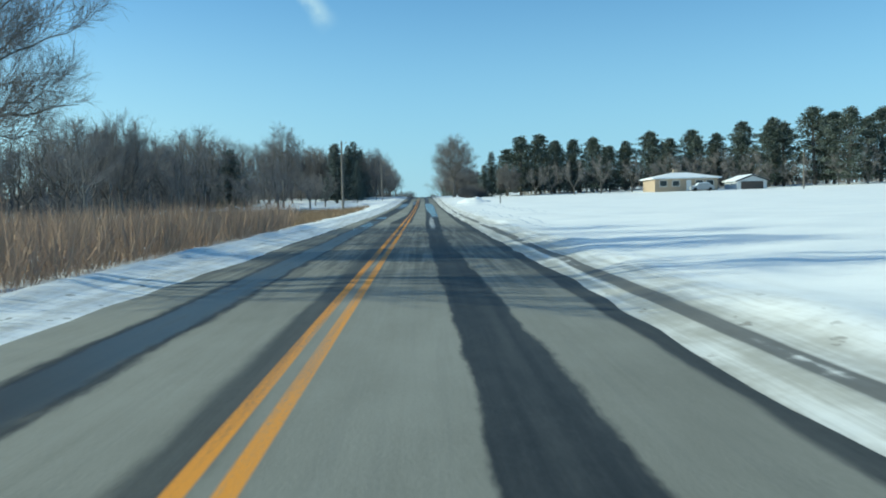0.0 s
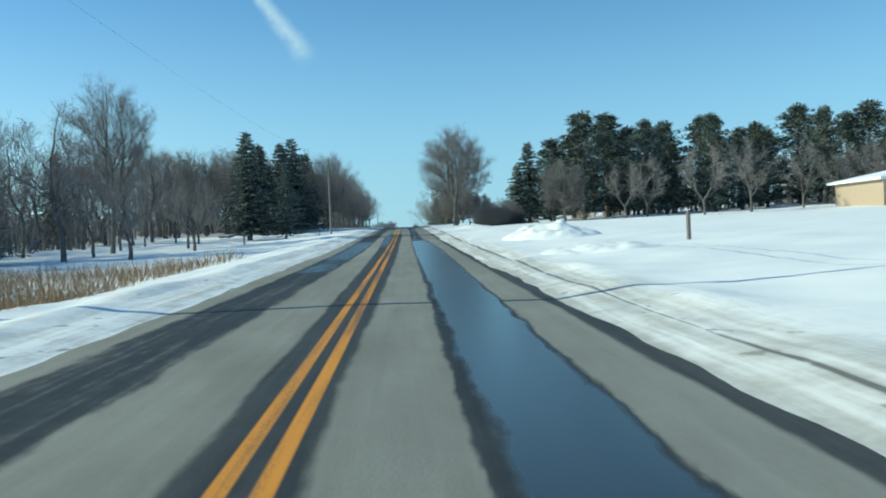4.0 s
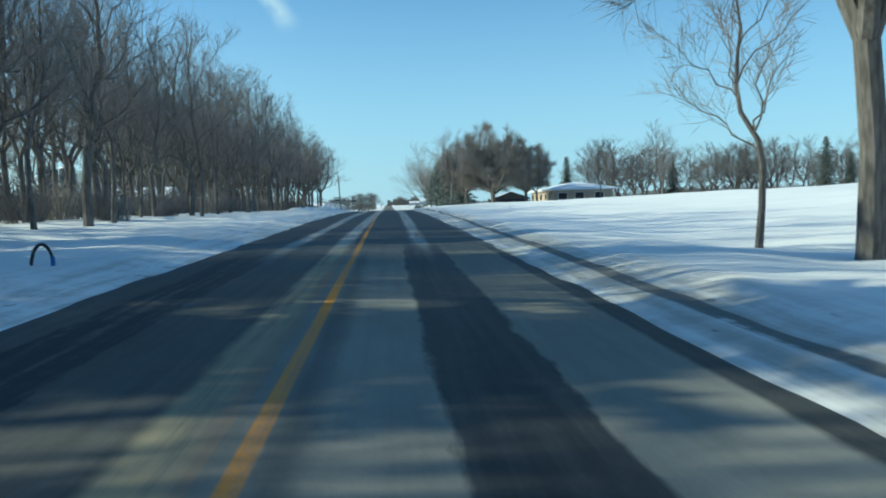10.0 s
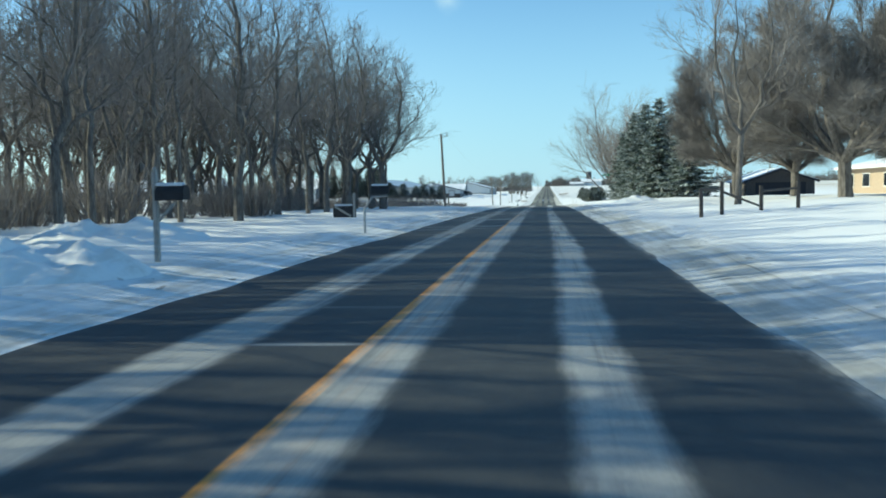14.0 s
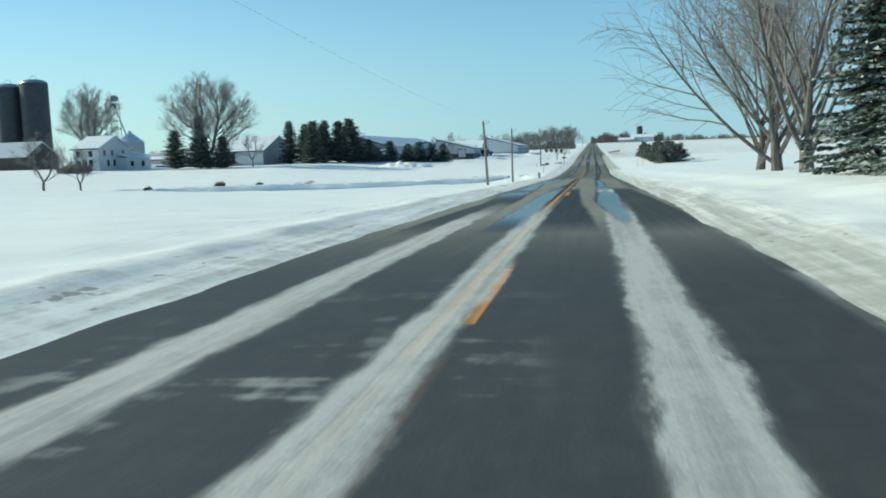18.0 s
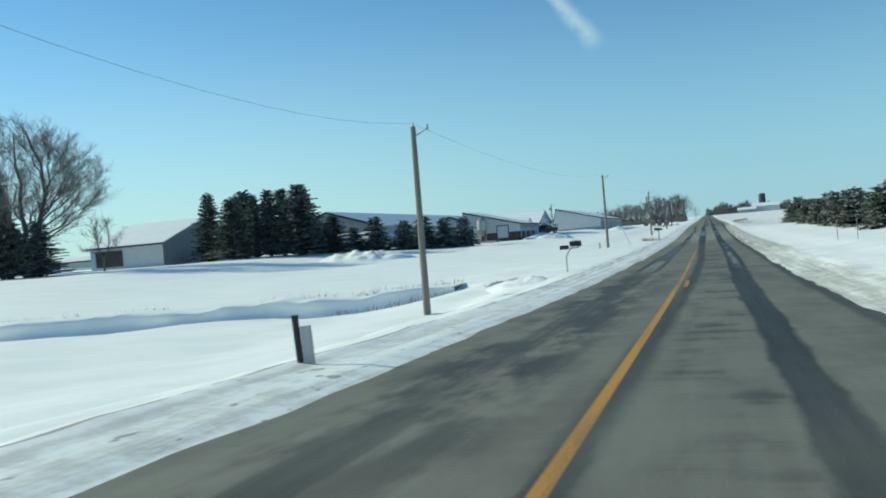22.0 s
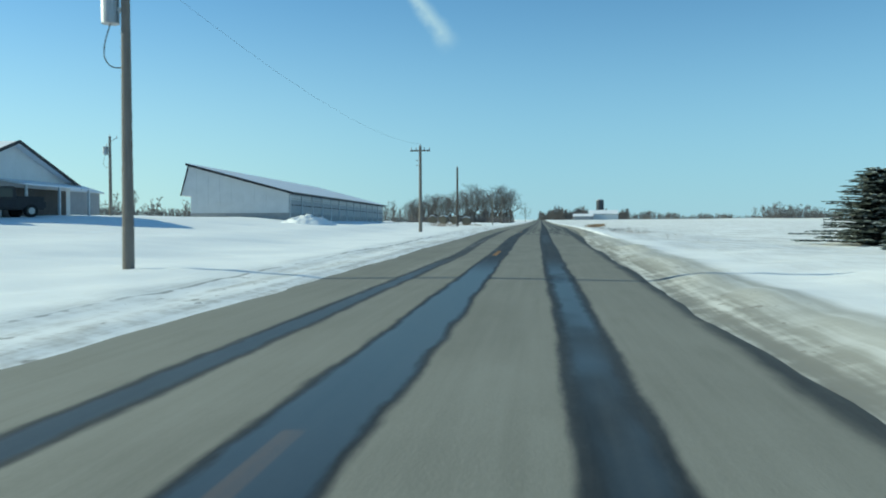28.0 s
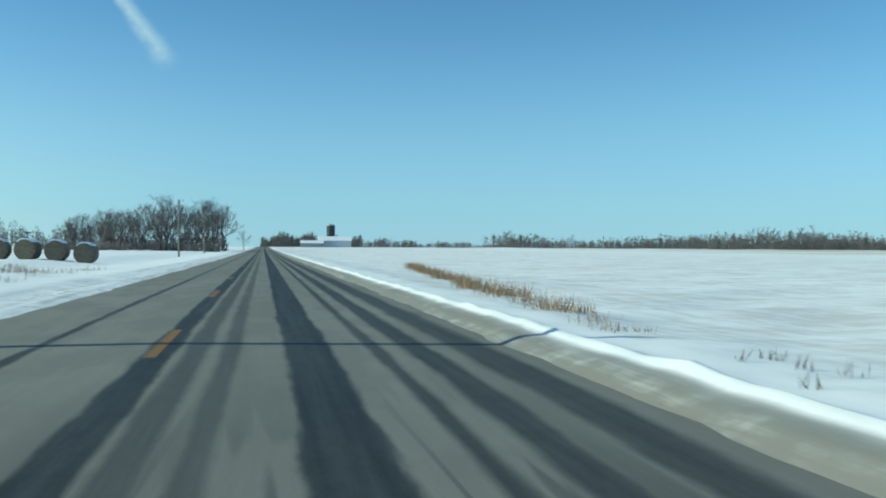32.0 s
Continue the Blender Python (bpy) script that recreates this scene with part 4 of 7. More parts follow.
def crown_tree(seed, name, label, height, rad, fork=0.2, limbs=9, leaders=3, spread=0.36, low=0.25, second=8, third=7, twigs=5, egg=0.15, droop=0.0, twig_len=0.8, width=0.012,
               reach_low=-0.5, bark=None, twig=None, lateral=None, category="tree", wander=0.07, first=0.30, fan=(0.12, 0.45)):
    """A leafless broadleaf: the trunk forks into leaders and limbs that fill a rounded crown, and finer branches and twigs fill that."""
    r = random.Random(seed)
    T, C = Tubes(), Tubes()
    mid, half = height * (1 + low) / 2, height * (1 - low) / 2

    def rim(d, k=1.0):
        w = spread * height * (1 - egg * d.z)
        return Vector((d.x * w * k, d.y * w * k, mid + d.z * half * k))

    def arc(a, d, b, n, bend, sag=0.0):
        """A branch from a, setting out along d, ending at b, with some unevenness."""
        ln = (b - a).length
        c = a + d * ln * 0.5
        pts = [a]
        for i in range(1, n + 1):
            u = i / n
            q = a * (1 - u) ** 2 + c * 2 * u * (1 - u) + b * u * u
            off = rand_dir(r) * bend * ln * (0.35 if i == n else 0.55)
            pts.append(q + off + Vector((0, 0, -sag * ln * u * u)))
        return pts

    def along(pts, u):
        f = u * (len(pts) - 1)
        i = min(len(pts) - 2, int(f))
        return pts[i].lerp(pts[i + 1], f - i), (pts[i + 1] - pts[i]).normalized()

    base = Vector((0, 0, -0.3))
    lean = Vector((r.gauss(0, .05), r.gauss(0, .05), 1)).normalized()
    top = lean * (height * fork)
    T.tube([base, base.lerp(top, 0.12), base.lerp(top, 0.55) + rand_dir(r) * rad * 0.4, top], [rad * 1.35, rad * 1.05, rad * 0.9, rad * 0.85], 9)
    mains = []
    for k in range(leaders):
        w = 6.283 * k / leaders + r.uniform(-.4, .4)
        tilt = r.uniform(*fan) if leaders > 1 else 0.05
        d = Vector((math.cos(w) * math.sin(tilt), math.sin(w) * math.sin(tilt), math.cos(tilt)))
        b = rim(d, r.uniform(0.9, 1.0))
        pts = arc(top - lean * 0.15 * rad, (d + Vector((math.cos(w), math.sin(w), 0)) * 0.35).normalized(), b, 8, wander * 0.5)
        rr = rad * (0.72 if leaders > 1 else 0.85)
        T.tube(pts, [rr * (1 - 0.85 * (i / 8) ** 0.9) for i in range(9)], 7)
        mains.append((pts, rr, d, 1.0))
    for k in range(limbs):
        z = reach_low + (0.95 - reach_low) * (k + r.random()) / limbs
        w = k * 2.4 + r.uniform(-.5, .5)
        q = math.sqrt(max(0.0, 1 - z * z))
        d = Vector((math.cos(w) * q, math.sin(w) * q, z))
        lead = max(mains[:leaders], key=lambda m: m[2].x * d.x + m[2].y * d.y + r.random() * 0.3)
        u = min(0.75, max(0.02, 0.02 + 0.55 * (z - reach_low) / (1 - reach_low) + r.uniform(-.05, .1)))
        a, ax = along(lead[0], u)
        b = rim(d, r.uniform(0.88, 1.02))
        rr = lead[1] * (1 - 0.8 * u) * r.uniform(0.36, 0.52)
        out = (Vector((d.x, d.y, 0)) * 0.7 + ax * 0.8).normalized()
        pts = arc(a, out, b, 7, wander, droop)
        T.tube(pts, [max(0.012, rr * (1 - 0.85 * i / 7)) for i in range(8)], 5)
        mains.append((pts, rr, d, 0.8))
    if lateral:
        d = Vector(lateral).normalized()
        a = along(mains[0][0], 0.2)[0]
        b = a + Vector(lateral)
        pts = arc(a, Vector((d.x, d.y, 0.1)).normalized(), b, 8, wander * 0.6)
        T.tube(pts, [rad * 0.3 * (1 - 0.85 * i / 8) for i in range(9)], 5)
        mains.append((pts, rad * 0.3, d, 0.45))
    for pts, rr, d, size in mains:
        for j in range(int(second * (0.8 + 0.4 * r.random()))):
            u = 0.22 + 0.76 * (j + r.random()) / second
            u = min(u, 0.99)
            a, ax = along(pts, u)
            away = (a - top * 0.8).normalized()
            t = (away * 0.75 + ax * 0.35 + rand_dir(r) * 0.7 + Vector((0, 0, 0.1))).normalized()
            b = a + t * (height * first * size * (1.08 - 0.5 * u) * r.uniform(0.55, 1.1))
            e0 = Vector((b.x / (spread * height), b.y / (spread * height), (b.z - mid) / half))
            if size != 0.45 and e0.length > 1.06:
                b = a.lerp(b, max(0.25, 1 - 0.8 * (e0.length - 1.06)))
            r2 = max(0.012, rr * (1 - 0.85 * u) * r.uniform(0.32, 0.5))
            p2 = arc(a, (ax * 0.6 + t * 0.7).normalized(), b, 4, wander * 0.9, droop)
            C.tube(p2, [max(width * 0.7, r2 * (1 - 0.8 * i / 4)) for i in range(5)], 4)
            l2 = (b - a).length
            for k in range(third):
                v = 0.15 + 0.83 * (k + r.random()) / third
                a3, ax3 = along(p2, min(v, 0.99))
                e = (ax3 * 0.8 + rand_dir(r) * 0.75 + Vector((0, 0, 0.15))).normalized()
                l3 = min(2.2, l2 * r.uniform(0.35, 0.6)) * (1.1 - 0.4 * v)
                m3 = a3 + e * l3 * 0.5 + rand_dir(r) * l3 * 0.08
                b3 = m3 + (e + Vector((0, 0, 0.22 - droop * 2.5))).normalized() * l3 * 0.5
                C.tube([a3, m3, b3], [width * 1.15, width * 0.95, width * 0.6], 3)
                for m in range(twigs):
                    g = r.random()
                    s0 = a3.lerp(m3, 0.3 + 0.7 * g * 2) if g < 0.5 else m3.lerp(b3, g * 2 - 1)
                    f = (e * 0.9 + rand_dir(r) * 0.75 + Vector((0, 0, 0.2 - droop * 3))).normalized()
                    C.blade(s0, f, f.cross(rand_dir(r)).normalized(), twig_len * r.uniform(0.5, 1.1), width * r.uniform(0.45, 0.7))
    root = tagged(new(name), label, category)
    new("trunk", T.mesh("trunk", bark or BARK)).parent = root
    new("crown", C.mesh("crown", twig or TWIG)).parent = root
    return root


def conifer(seed, height, radius, name, label, needles, spacing=0.34, blades=15, skirt=0.04, power=0.85, droop=0.28, width=0.10):
    r = random.Random(seed)
    T, C = Tubes(), Tubes()
    T.tube([Vector((0, 0, -0.2)), Vector((0.03, 0, height * 0.5)), Vector((0, 0.02, height * 0.97))], [radius * 0.075 + 0.03, radius * 0.05, 0.015], 7)
    z = height * skirt
    turn = 0.0
    while z < height * 0.97:
        u = (z - height * skirt) / (height * (1 - skirt))
        reach = radius * (1 - u) ** power * (0.68 + 0.5 * r.random()) + 0.12
        count = max(4, int(5 + 4 * (1 - u)))
        for k in range(count):
            turn += 2.4
            w = turn + r.random() * 0.5
            out = Vector((math.cos(w), math.sin(w), 0))
            rr = reach * (0.7 + 0.45 * r.random())
            p0 = Vector((0, 0, z + r.uniform(-0.15, 0.15)))
            tip_z = -droop * rr + 0.12 * rr * r.random() + (0.35 * u)
            p1 = p0 + out * rr * 0.6 + Vector((0, 0, tip_z * 0.75))
            p2 = p0 + out * rr + Vector((0, 0, tip_z * 0.8))
            if rr > 0.7:
                T.tube([p0, p1, p2], [0.028, 0.018, 0.008], 3)
            nb = max(3, int(blades * rr / radius * 1.6) + 2)
            side = Vector((-out.y, out.x, 0))
            for b in range(nb):
                v = (b + r.random()) / nb
                base = p0.lerp(p1, v / 0.6) if v < 0.6 else p1.lerp(p2, (v - 0.6) / 0.4)
                ln = (0.30 + 0.28 * r.random()) * (1.15 - 0.5 * v) * (0.6 + 0.4 * min(1, rr))
                for s in (-1, 1):
                    d = (out * (0.55 + 0.4 * r.random()) + side * s * (0.5 + 0.5 * r.random()) + Vector((0, 0, r.uniform(-0.55, 0.12)))).normalized()
                    C.blade(base, d, d.cross(rand_dir(r)).normalized(), ln, width * (0.7 + 0.6 * r.random()))
            d = (out + Vector((0, 0, r.uniform(-0.2, 0.25)))).normalized()
            C.blade(p1.lerp(p2, 0.6), d, d.cross(rand_dir(r)).normalized(), 0.4, width)
        z += spacing * (0.8 + 0.4 * r.random()) * (1 - 0.35 * u)
    for k in range(6):
        d = Vector((r.gauss(0, 0.25), r.gauss(0, 0.25), 1)).normalized()
        C.blade(Vector((0, 0, height * 0.93)), d, d.orthogonal().normalized(), height * 0.07, 0.05)
    root = tagged(new(name), label, "tree")
    new("trunk", T.mesh("trunk", BARK)).parent = root
    new("crown", C.mesh("crown", needles)).parent = root
    return root


def pine(seed, height, radius, name, label, bare=0.04):
    """A broad irregular pine: upswept limbs that carry rounded clumps of long needles."""
    r = random.Random(seed)
    T, C = Tubes(), Tubes()
    bow = Vector((r.gauss(0, 0.25), r.gauss(0, 0.25), 0))
    T.tube([Vector((0, 0, -0.2)), bow + Vector((0, 0, height * 0.5)), bow * 1.4 + Vector((0, 0, height * 0.95))], [0.25, 0.18, 0.04], 8)
    for k in range(64):
        u = bare + (0.98 - bare) * (k / 63)
        v = (u - bare) / (1 - bare)
        w = k * 2.4 + r.random()
        full = 0.72 + 0.7 * v if v < 0.35 else 0.965 * max(0.05, 1 - ((v - 0.35) / 0.68) ** 1.35)
        reach = radius * full * r.uniform(0.55, 1.08)
        out = Vector((math.cos(w), math.sin(w), 0.05 + 0.5 * r.random() + 0.3 * v))
        p0 = bow * (1.2 * u) + Vector((0, 0, height * u * 0.9))
        p1 = p0 + out * reach
        T.tube([p0, p0.lerp(p1, 0.5) + Vector((0, 0, -0.15)), p1], [0.065, 0.04, 0.012], 4)
        for c in range(4):
            q = p0.lerp(p1, 0.40 + 0.22 * c) + rand_dir(r) * 0.35
            size = r.uniform(0.45, 0.85)
            for b in range(44):
                d = rand_dir(r)
                d.z = d.z * 0.55 + 0.15
                C.blade(q + d * size * 0.35, d, d.cross(rand_dir(r)).normalized(), size * r.uniform(0.5, 0.9), 0.050)
    root = tagged(new(name), label, "tree")
    new("trunk", T.mesh("trunk", BARK)).parent = root
    new("crown", C.mesh("crown", PINE)).parent = root
    return root


def place(proto, x, y, size=1.0, wide=None, turn=None, dz=0.0, group="", label=""):
    """A copy of a plant standing on the ground at a place."""
    t = random.random() * 360 if turn is None else turn
    w = wide or size
    ob = copy_thing(proto, pose(x, y, gz(x, y) + dz, 0, 0, t) @ Matrix.Diagonal((w, w, size, 1)))
    if "top" in ob:
        del ob["top"]
    if label:
        ob["label"] = label
    if group:
        ob["group"] = group
    return ob


protos = []


def join_plants(name, label, items, category="woods"):
    """Many plants nobody could count, joined into one mesh."""
    cos, idx, tot, mat, base = [], [], [], [], 0
    for ob, m in items:
        m = np.array(m)
        for k, child in enumerate(ob.children):
            me = child.data
            co = np.empty(len(me.vertices) * 3)
            me.vertices.foreach_get("co", co)
            li = np.empty(len(me.loops), dtype=np.int32)
            me.loops.foreach_get("vertex_index", li)
            lt = np.empty(len(me.polygons), dtype=np.int32)
            me.polygons.foreach_get("loop_total", lt)
            co = co.reshape(-1, 3) @ m[:3, :3].T + m[:3, 3]
            cos.append(co)
            idx.append(li + base)
            tot.append(lt)
            mat.append(np.full(len(lt), 0 if child.name.startswith("trunk") else 1, dtype=np.int32))
            base += len(co)
    cos, idx, tot, mat = (np.concatenate(q) for q in (cos, idx, tot, mat))
    me = bpy.data.meshes.new(name)
    me.vertices.add(len(cos))
    me.vertices.foreach_set("co", cos.ravel())
    me.loops.add(len(idx))
    me.loops.foreach_set("vertex_index", idx)
    me.polygons.add(len(tot))
    me.polygons.foreach_set("loop_start", np.concatenate([[0], np.cumsum(tot)[:-1]]).astype(np.int32))
    me.materials.append(BARK)
    me.materials.append(TWIG)
    me.polygons.foreach_set("material_index", mat)
    me.update(calc_edges=True)
    return tagged(new(name, me), label, category, kind="stuff")


def stand(ob, x, y, size, wide):
    return ob, pose(x, y, gz(x, y), 0, 0, random.random() * 360) @ Matrix.Diagonal((wide, wide, size, 1))




def proto(ob):
    protos.append(ob)
    return ob


wood = [proto(crown_tree(10 + i, "bare_tree", "leafless grey woodland tree standing in snow", 13.5, 0.15 + 0.022 * i, fork=0.24 + 0.03 * (i % 3), leaders=1 + i % 3, limbs=9 + i % 2, spread=0.27 + 0.03 * (i % 3), low=0.26,
                         second=7, third=6, twigs=4, width=0.012, twig_len=1.0, wander=0.085, first=0.27)) for i in range(6)]
wood_far = [proto(crown_tree(20 + i, "bare_tree", "leafless grey tree far behind the snow", 13.5, 0.2, fork=0.22, leaders=1 + i, limbs=8, spread=0.30 + 0.03 * i, low=0.18,
                             second=5, third=5, twigs=3, width=0.024, twig_len=1.5, wander=0.08, first=0.27, twig=TWIG_DARK, bark=BARK_DARK)) for i in range(3)]
yard_tree = [proto(crown_tree(30 + i, "yard_tree", "small leafless tree on a snowy lawn", 7.0, 0.14, fork=0.2, leaders=2, limbs=9, spread=0.36, low=0.2, second=7, third=6, twigs=4, twig_len=0.6)) for i in range(3)]
elm = proto(crown_tree(5, "elm_tree", "tall leafless elm beside the road", 13.2, 0.25, fork=0.24, leaders=3, fan=(0.05, 0.22), limbs=30, spread=0.38, low=0.24, second=12, third=9, twigs=7, egg=0.12, droop=0.02, first=0.24,
                       lateral=(4.6, 0.4, 0.7), width=0.0085, twig_len=0.8, reach_low=-0.85, wander=0.06))
farm_elm = proto(crown_tree(8, "elm_tree", "large leafless tree beside the farmhouse", 13.0, 0.34, fork=0.14, leaders=3, limbs=20, spread=0.40, low=0.26, second=11, third=9, twigs=6, width=0.015, twig_len=1.0, wander=0.06, fan=(0.1, 0.35)))
round_tree = [proto(crown_tree(50 + i, "round_tree", "leafless tree with a dense domed brown crown", 9.5, 0.26, fork=0.17, leaders=7, fan=(0.1, 1.0), limbs=30, spread=0.44, low=0.12, second=14, third=11, twigs=12, egg=0.0,
                               width=0.011, twig_len=0.7, reach_low=-0.75, wander=0.045, first=0.20, twig=TWIG_TAN)) for i in range(2)]
willow = proto(bare_tree(60, WILLOW, 5.0, 0.42, "willow_tree", "large leafless willow with fanned limbs", twig=TWIG))
spruce = [proto(conifer(70 + i, 13.0, 3.2 + 0.5 * i, "spruce_tree", "tall dark green spruce", SPRUCE_DARK, skirt=0.09, power=0.8, blades=20, width=0.075)) for i in range(2)]
spruce_snowy = [proto(conifer(75 + i, 11.0, 3.1, "snowy_spruce", "green spruce with snow on its boughs", SPRUCE_SNOW, spacing=0.3, blades=24, width=0.07)) for i in range(2)]
young = [proto(conifer(80 + i, 3.6, 1.5, "young_evergreen", "young evergreen dusted with snow", CEDAR, spacing=0.24, blades=14, power=0.75, droop=0.0, width=0.06)) for i in range(2)]
young_dark = [proto(conifer(85 + i, 4.6, 1.7, "young_spruce", "young spruce dusted with snow in a planted row", SPRUCE_FROST, spacing=0.26, blades=13, power=0.8, droop=0.15, width=0.07)) for i in range(2)]
bushy = [proto(conifer(95 + i, 9.6, 2.9, "dark_conifer", "broad dark conifer in a dense group", SPRUCE_DARK, spacing=0.32, blades=20, power=0.72, droop=-0.05, width=0.09)) for i in range(2)]
pines = [proto(pine(90 + i, 13.5, 3.6, "pine_tree", "dark pine with an irregular crown")) for i in range(3)]


def shrub_mesh(seed, n, height, spread, mat, width=0.008, fork=4):
    r = random.Random(seed)
    C = Tubes()
    for k in range(n):
        a, q = r.random() * 6.283, spread * 0.35 * math.sqrt(r.random())
        p = Vector((math.cos(a) * q, math.sin(a) * q, -0.05))
        out = q / (spread * 0.35)
        d = Vector((math.cos(a) * out * (0.25 + 0.6 * r.random()), math.sin(a) * out * (0.25 + 0.6 * r.random()), 1)).normalized()
        h = height * (0.6 + 0.4 * r.random()) * (1.08 - 0.5 * out * out)
        mid = p + d * h * 0.5
        end = mid + (d + rand_dir(r) * 0.25).normalized() * h * 0.5
        C.tube([p, mid, end], [width * 1.6, width * 1.2, width * 0.6], 3)
        for f in range(fork):
            b = p.lerp(mid, 0.5 + 0.5 * r.random()) if f % 2 else mid.lerp(end, r.random())
            e = (d + rand_dir(r) * 0.7 + Vector((0, 0, 0.3))).normalized()
            C.tube([b, b + e * h * (0.18 + 0.25 * r.random())], [width, width * 0.5], 3)
    return C.mesh("stem_tangle", mat)


def shrub(seed, n, height, spread, mat, name, label, width=0.008, fork=4):
    root = tagged(new(name), label, "shrub")
    new("stem_tangle", shrub_mesh(seed, n, height, spread, mat, width, fork)).parent = root
    return root


bush = [proto(shrub(100 + i, 620, 2.6, 4.8, TWIG_DARK, "bare_bush", "dense leafless roadside bush", 0.007, 9)) for i in range(2)]
thicket = [proto(shrub(104 + i, 120, 2.2, 2.6, TWIG, "thicket", "leafless undergrowth at the edge of the wood", 0.011, 4)) for i in range(2)]


def field_of(name, mats, label, spots, category, seed):
    """Many stems nobody could count, in one object."""
    r = random.Random(seed)
    C = Tubes()
    for x, y, h, w, lean in spots:
        p = Vector((x, y, gz(x, y) - 0.04))
        d = Vector((r.gauss(0, lean), r.gauss(0, lean), 1)).normalized()
        C.blade(p, d, d.cross(rand_dir(r)).normalized(), h, w)
    return tagged(new(name, C.mesh(name, mats)), label, category, kind="stuff")


def spots_in(seed, n, x0, x1, y0, y1, h0, h1, w=0.012, lean=0.15, clump=0.0):
    r = random.Random(seed)
    out = []
    for _ in range(n):
        x, y = r.uniform(x0, x1), r.uniform(y0, y1)
        if clump and math.sin(x * 0.9 + y * 0.31) + math.sin(y * 0.53 - x * 0.4) < clump:
            continue
        out.append((x, y, r.uniform(h0, h1), w * r.uniform(0.7, 1.4), lean))
    return out

# ---- planting, from the start of the drive to its end ----
rnd = random.Random(7)
# marsh at the start: red-brown brush close by, straw beyond
field_of("marsh_brush", BRUSH_RED, "dense red-brown leafless marsh brush", spots_in(1, 20000, -34, -7.2, 8, 60, 1.1, 2.3, 0.014, 0.24) + spots_in(3, 5000, -7.4, -5.3, 6, 42, 0.5, 1.6, 0.012, 0.3), "brush", 1)
field_of("marsh_grass", STRAW, "dry straw-coloured marsh grass", spots_in(2, 30000, -34, -6.8, 56, 128, 0.35, 0.85, 0.012, 0.35) + spots_in(4, 16000, -16, -6.4, 50, 110, 0.2, 0.5, 0.013, 0.6), "grass", 2)
place(elm, -11.2, 22.5, 0.84, 0.68, 40, label="gnarled leafless tree leaning over the marsh edge")
place(wood[1], -12.5, 15.5, 0.85, 1.2, 10)
place(wood[2], -17.0, 30.0, 1.0, 1.3, 80)
place(wood[0], -21.5, 37.0, 1.0, 1.3, 60)
place(wood[3], -24.5, 43.0, 1.0, 1.3, 20)
# far bank of the marsh and the wood behind it
for x, y, s in ((-36, 96, 0.75), (-30, 112, 0.8), (-24, 150, 0.8), (-40, 130, 0.9), (-33, 164, 0.9)):
    place(wood[rnd.randrange(6)], x, y, s, s * 1.2, group="trees behind the marsh")
place(elm, -25.5, 165, 1.15, 0.85, label="tall leafless tree rising over the wood")
place(elm, -37.5, 112, 1.0, 0.8, label="tall leafless tree behind the marsh")
place(spruce[1], -31.5, 148, 0.80, 1.2, label="squat dark spruce at the edge of a lawn")
join_plants("background_wood", "grey leafless wood behind a snowy lawn", [stand(wood_far[i % 3], rnd.uniform(-80, -33), rnd.uniform(95, 225), rnd.uniform(0.75, 1.05), rnd.uniform(0.9, 1.2)) for i in range(120)])
# lawn trees
for i, (x, y) in enumerate(((-22, 128), (-27, 138), (-18, 146), (-23.5, 189), (-20, 170), (-28, 175), (-17, 160), (-30, 190), (-32, 118), (-26, 122), (-35, 133), (-24, 156), (-37, 145), (-33, 156), (-29, 200), (-38, 170), (-36, 183))):
    place(yard_tree[i % 3], x, y, rnd.uniform(0.75, 1.0), rnd.uniform(0.85, 1.15), group="trees on the lawn")
# spruces and the wood along the left side
for i, (x, y, s) in enumerate(((-17.9, 191.5, 1.02), (-13.3, 189.5, 0.70), (-17.3, 215.7, 1.05), (-16.6, 223.6, 1.14), (-20.5, 216.5, 1.05), (-44, 200, 0.95), (-15.5, 232, 1.0), (-20, 240, 0.95), (-22, 224, 1.1))):
    place(spruce[i % 2], x, y, s, s * (0.72 if i == 1 else 1.2), group="spruces beside the wood")
for i in range(100):
    y = 226 + 128 * (i / 100) + rnd.uniform(-1.5, 1.5)
    x = -(12.2 + (i % 3) * 4.2 + rnd.uniform(-1, 1.4))
    s = rnd.uniform(0.80, 1.0) * (0.94 if y > 320 else 1.0)
    place(wood[i % 6], x, y, s, s * rnd.uniform(0.8, 1.1), group="roadside wood")
join_plants("deep_wood", "dark edge of a leafless wood behind spruces", [stand(wood_far[i % 3], rnd.uniform(-38, -22), rnd.uniform(219, 236), rnd.uniform(0.85, 1.05), rnd.uniform(0.9, 1.1)) for i in range(22)])
join_plants("deep_wood", "depth of a grey leafless wood in snow", [stand(wood_far[i % 3], rnd.uniform(-58, -25), rnd.uniform(222, 352), rnd.uniform(0.85, 1.1), rnd.uniform(0.8, 1.1)) for i in range(50)])
for i in range(46):
    place(thicket[i % 2], -rnd.uniform(12.5, 22), rnd.uniform(232, 362), rnd.uniform(0.6, 1.2), group="undergrowth")
for i in range(22):
    place(thicket[i % 2], -rnd.uniform(9, 27), rnd.uniform(366, 391), rnd.uniform(0.22, 0.5), rnd.uniform(0.5, 0.9), group="undergrowth")
for x, y, s in ((-19.5, 389, 0.5), (-23, 386, 0.6), (-26.5, 392, 0.55)):
    place(wood[rnd.randrange(6)], x, y, s, s * 1.2, group="trees at the end of the wood")
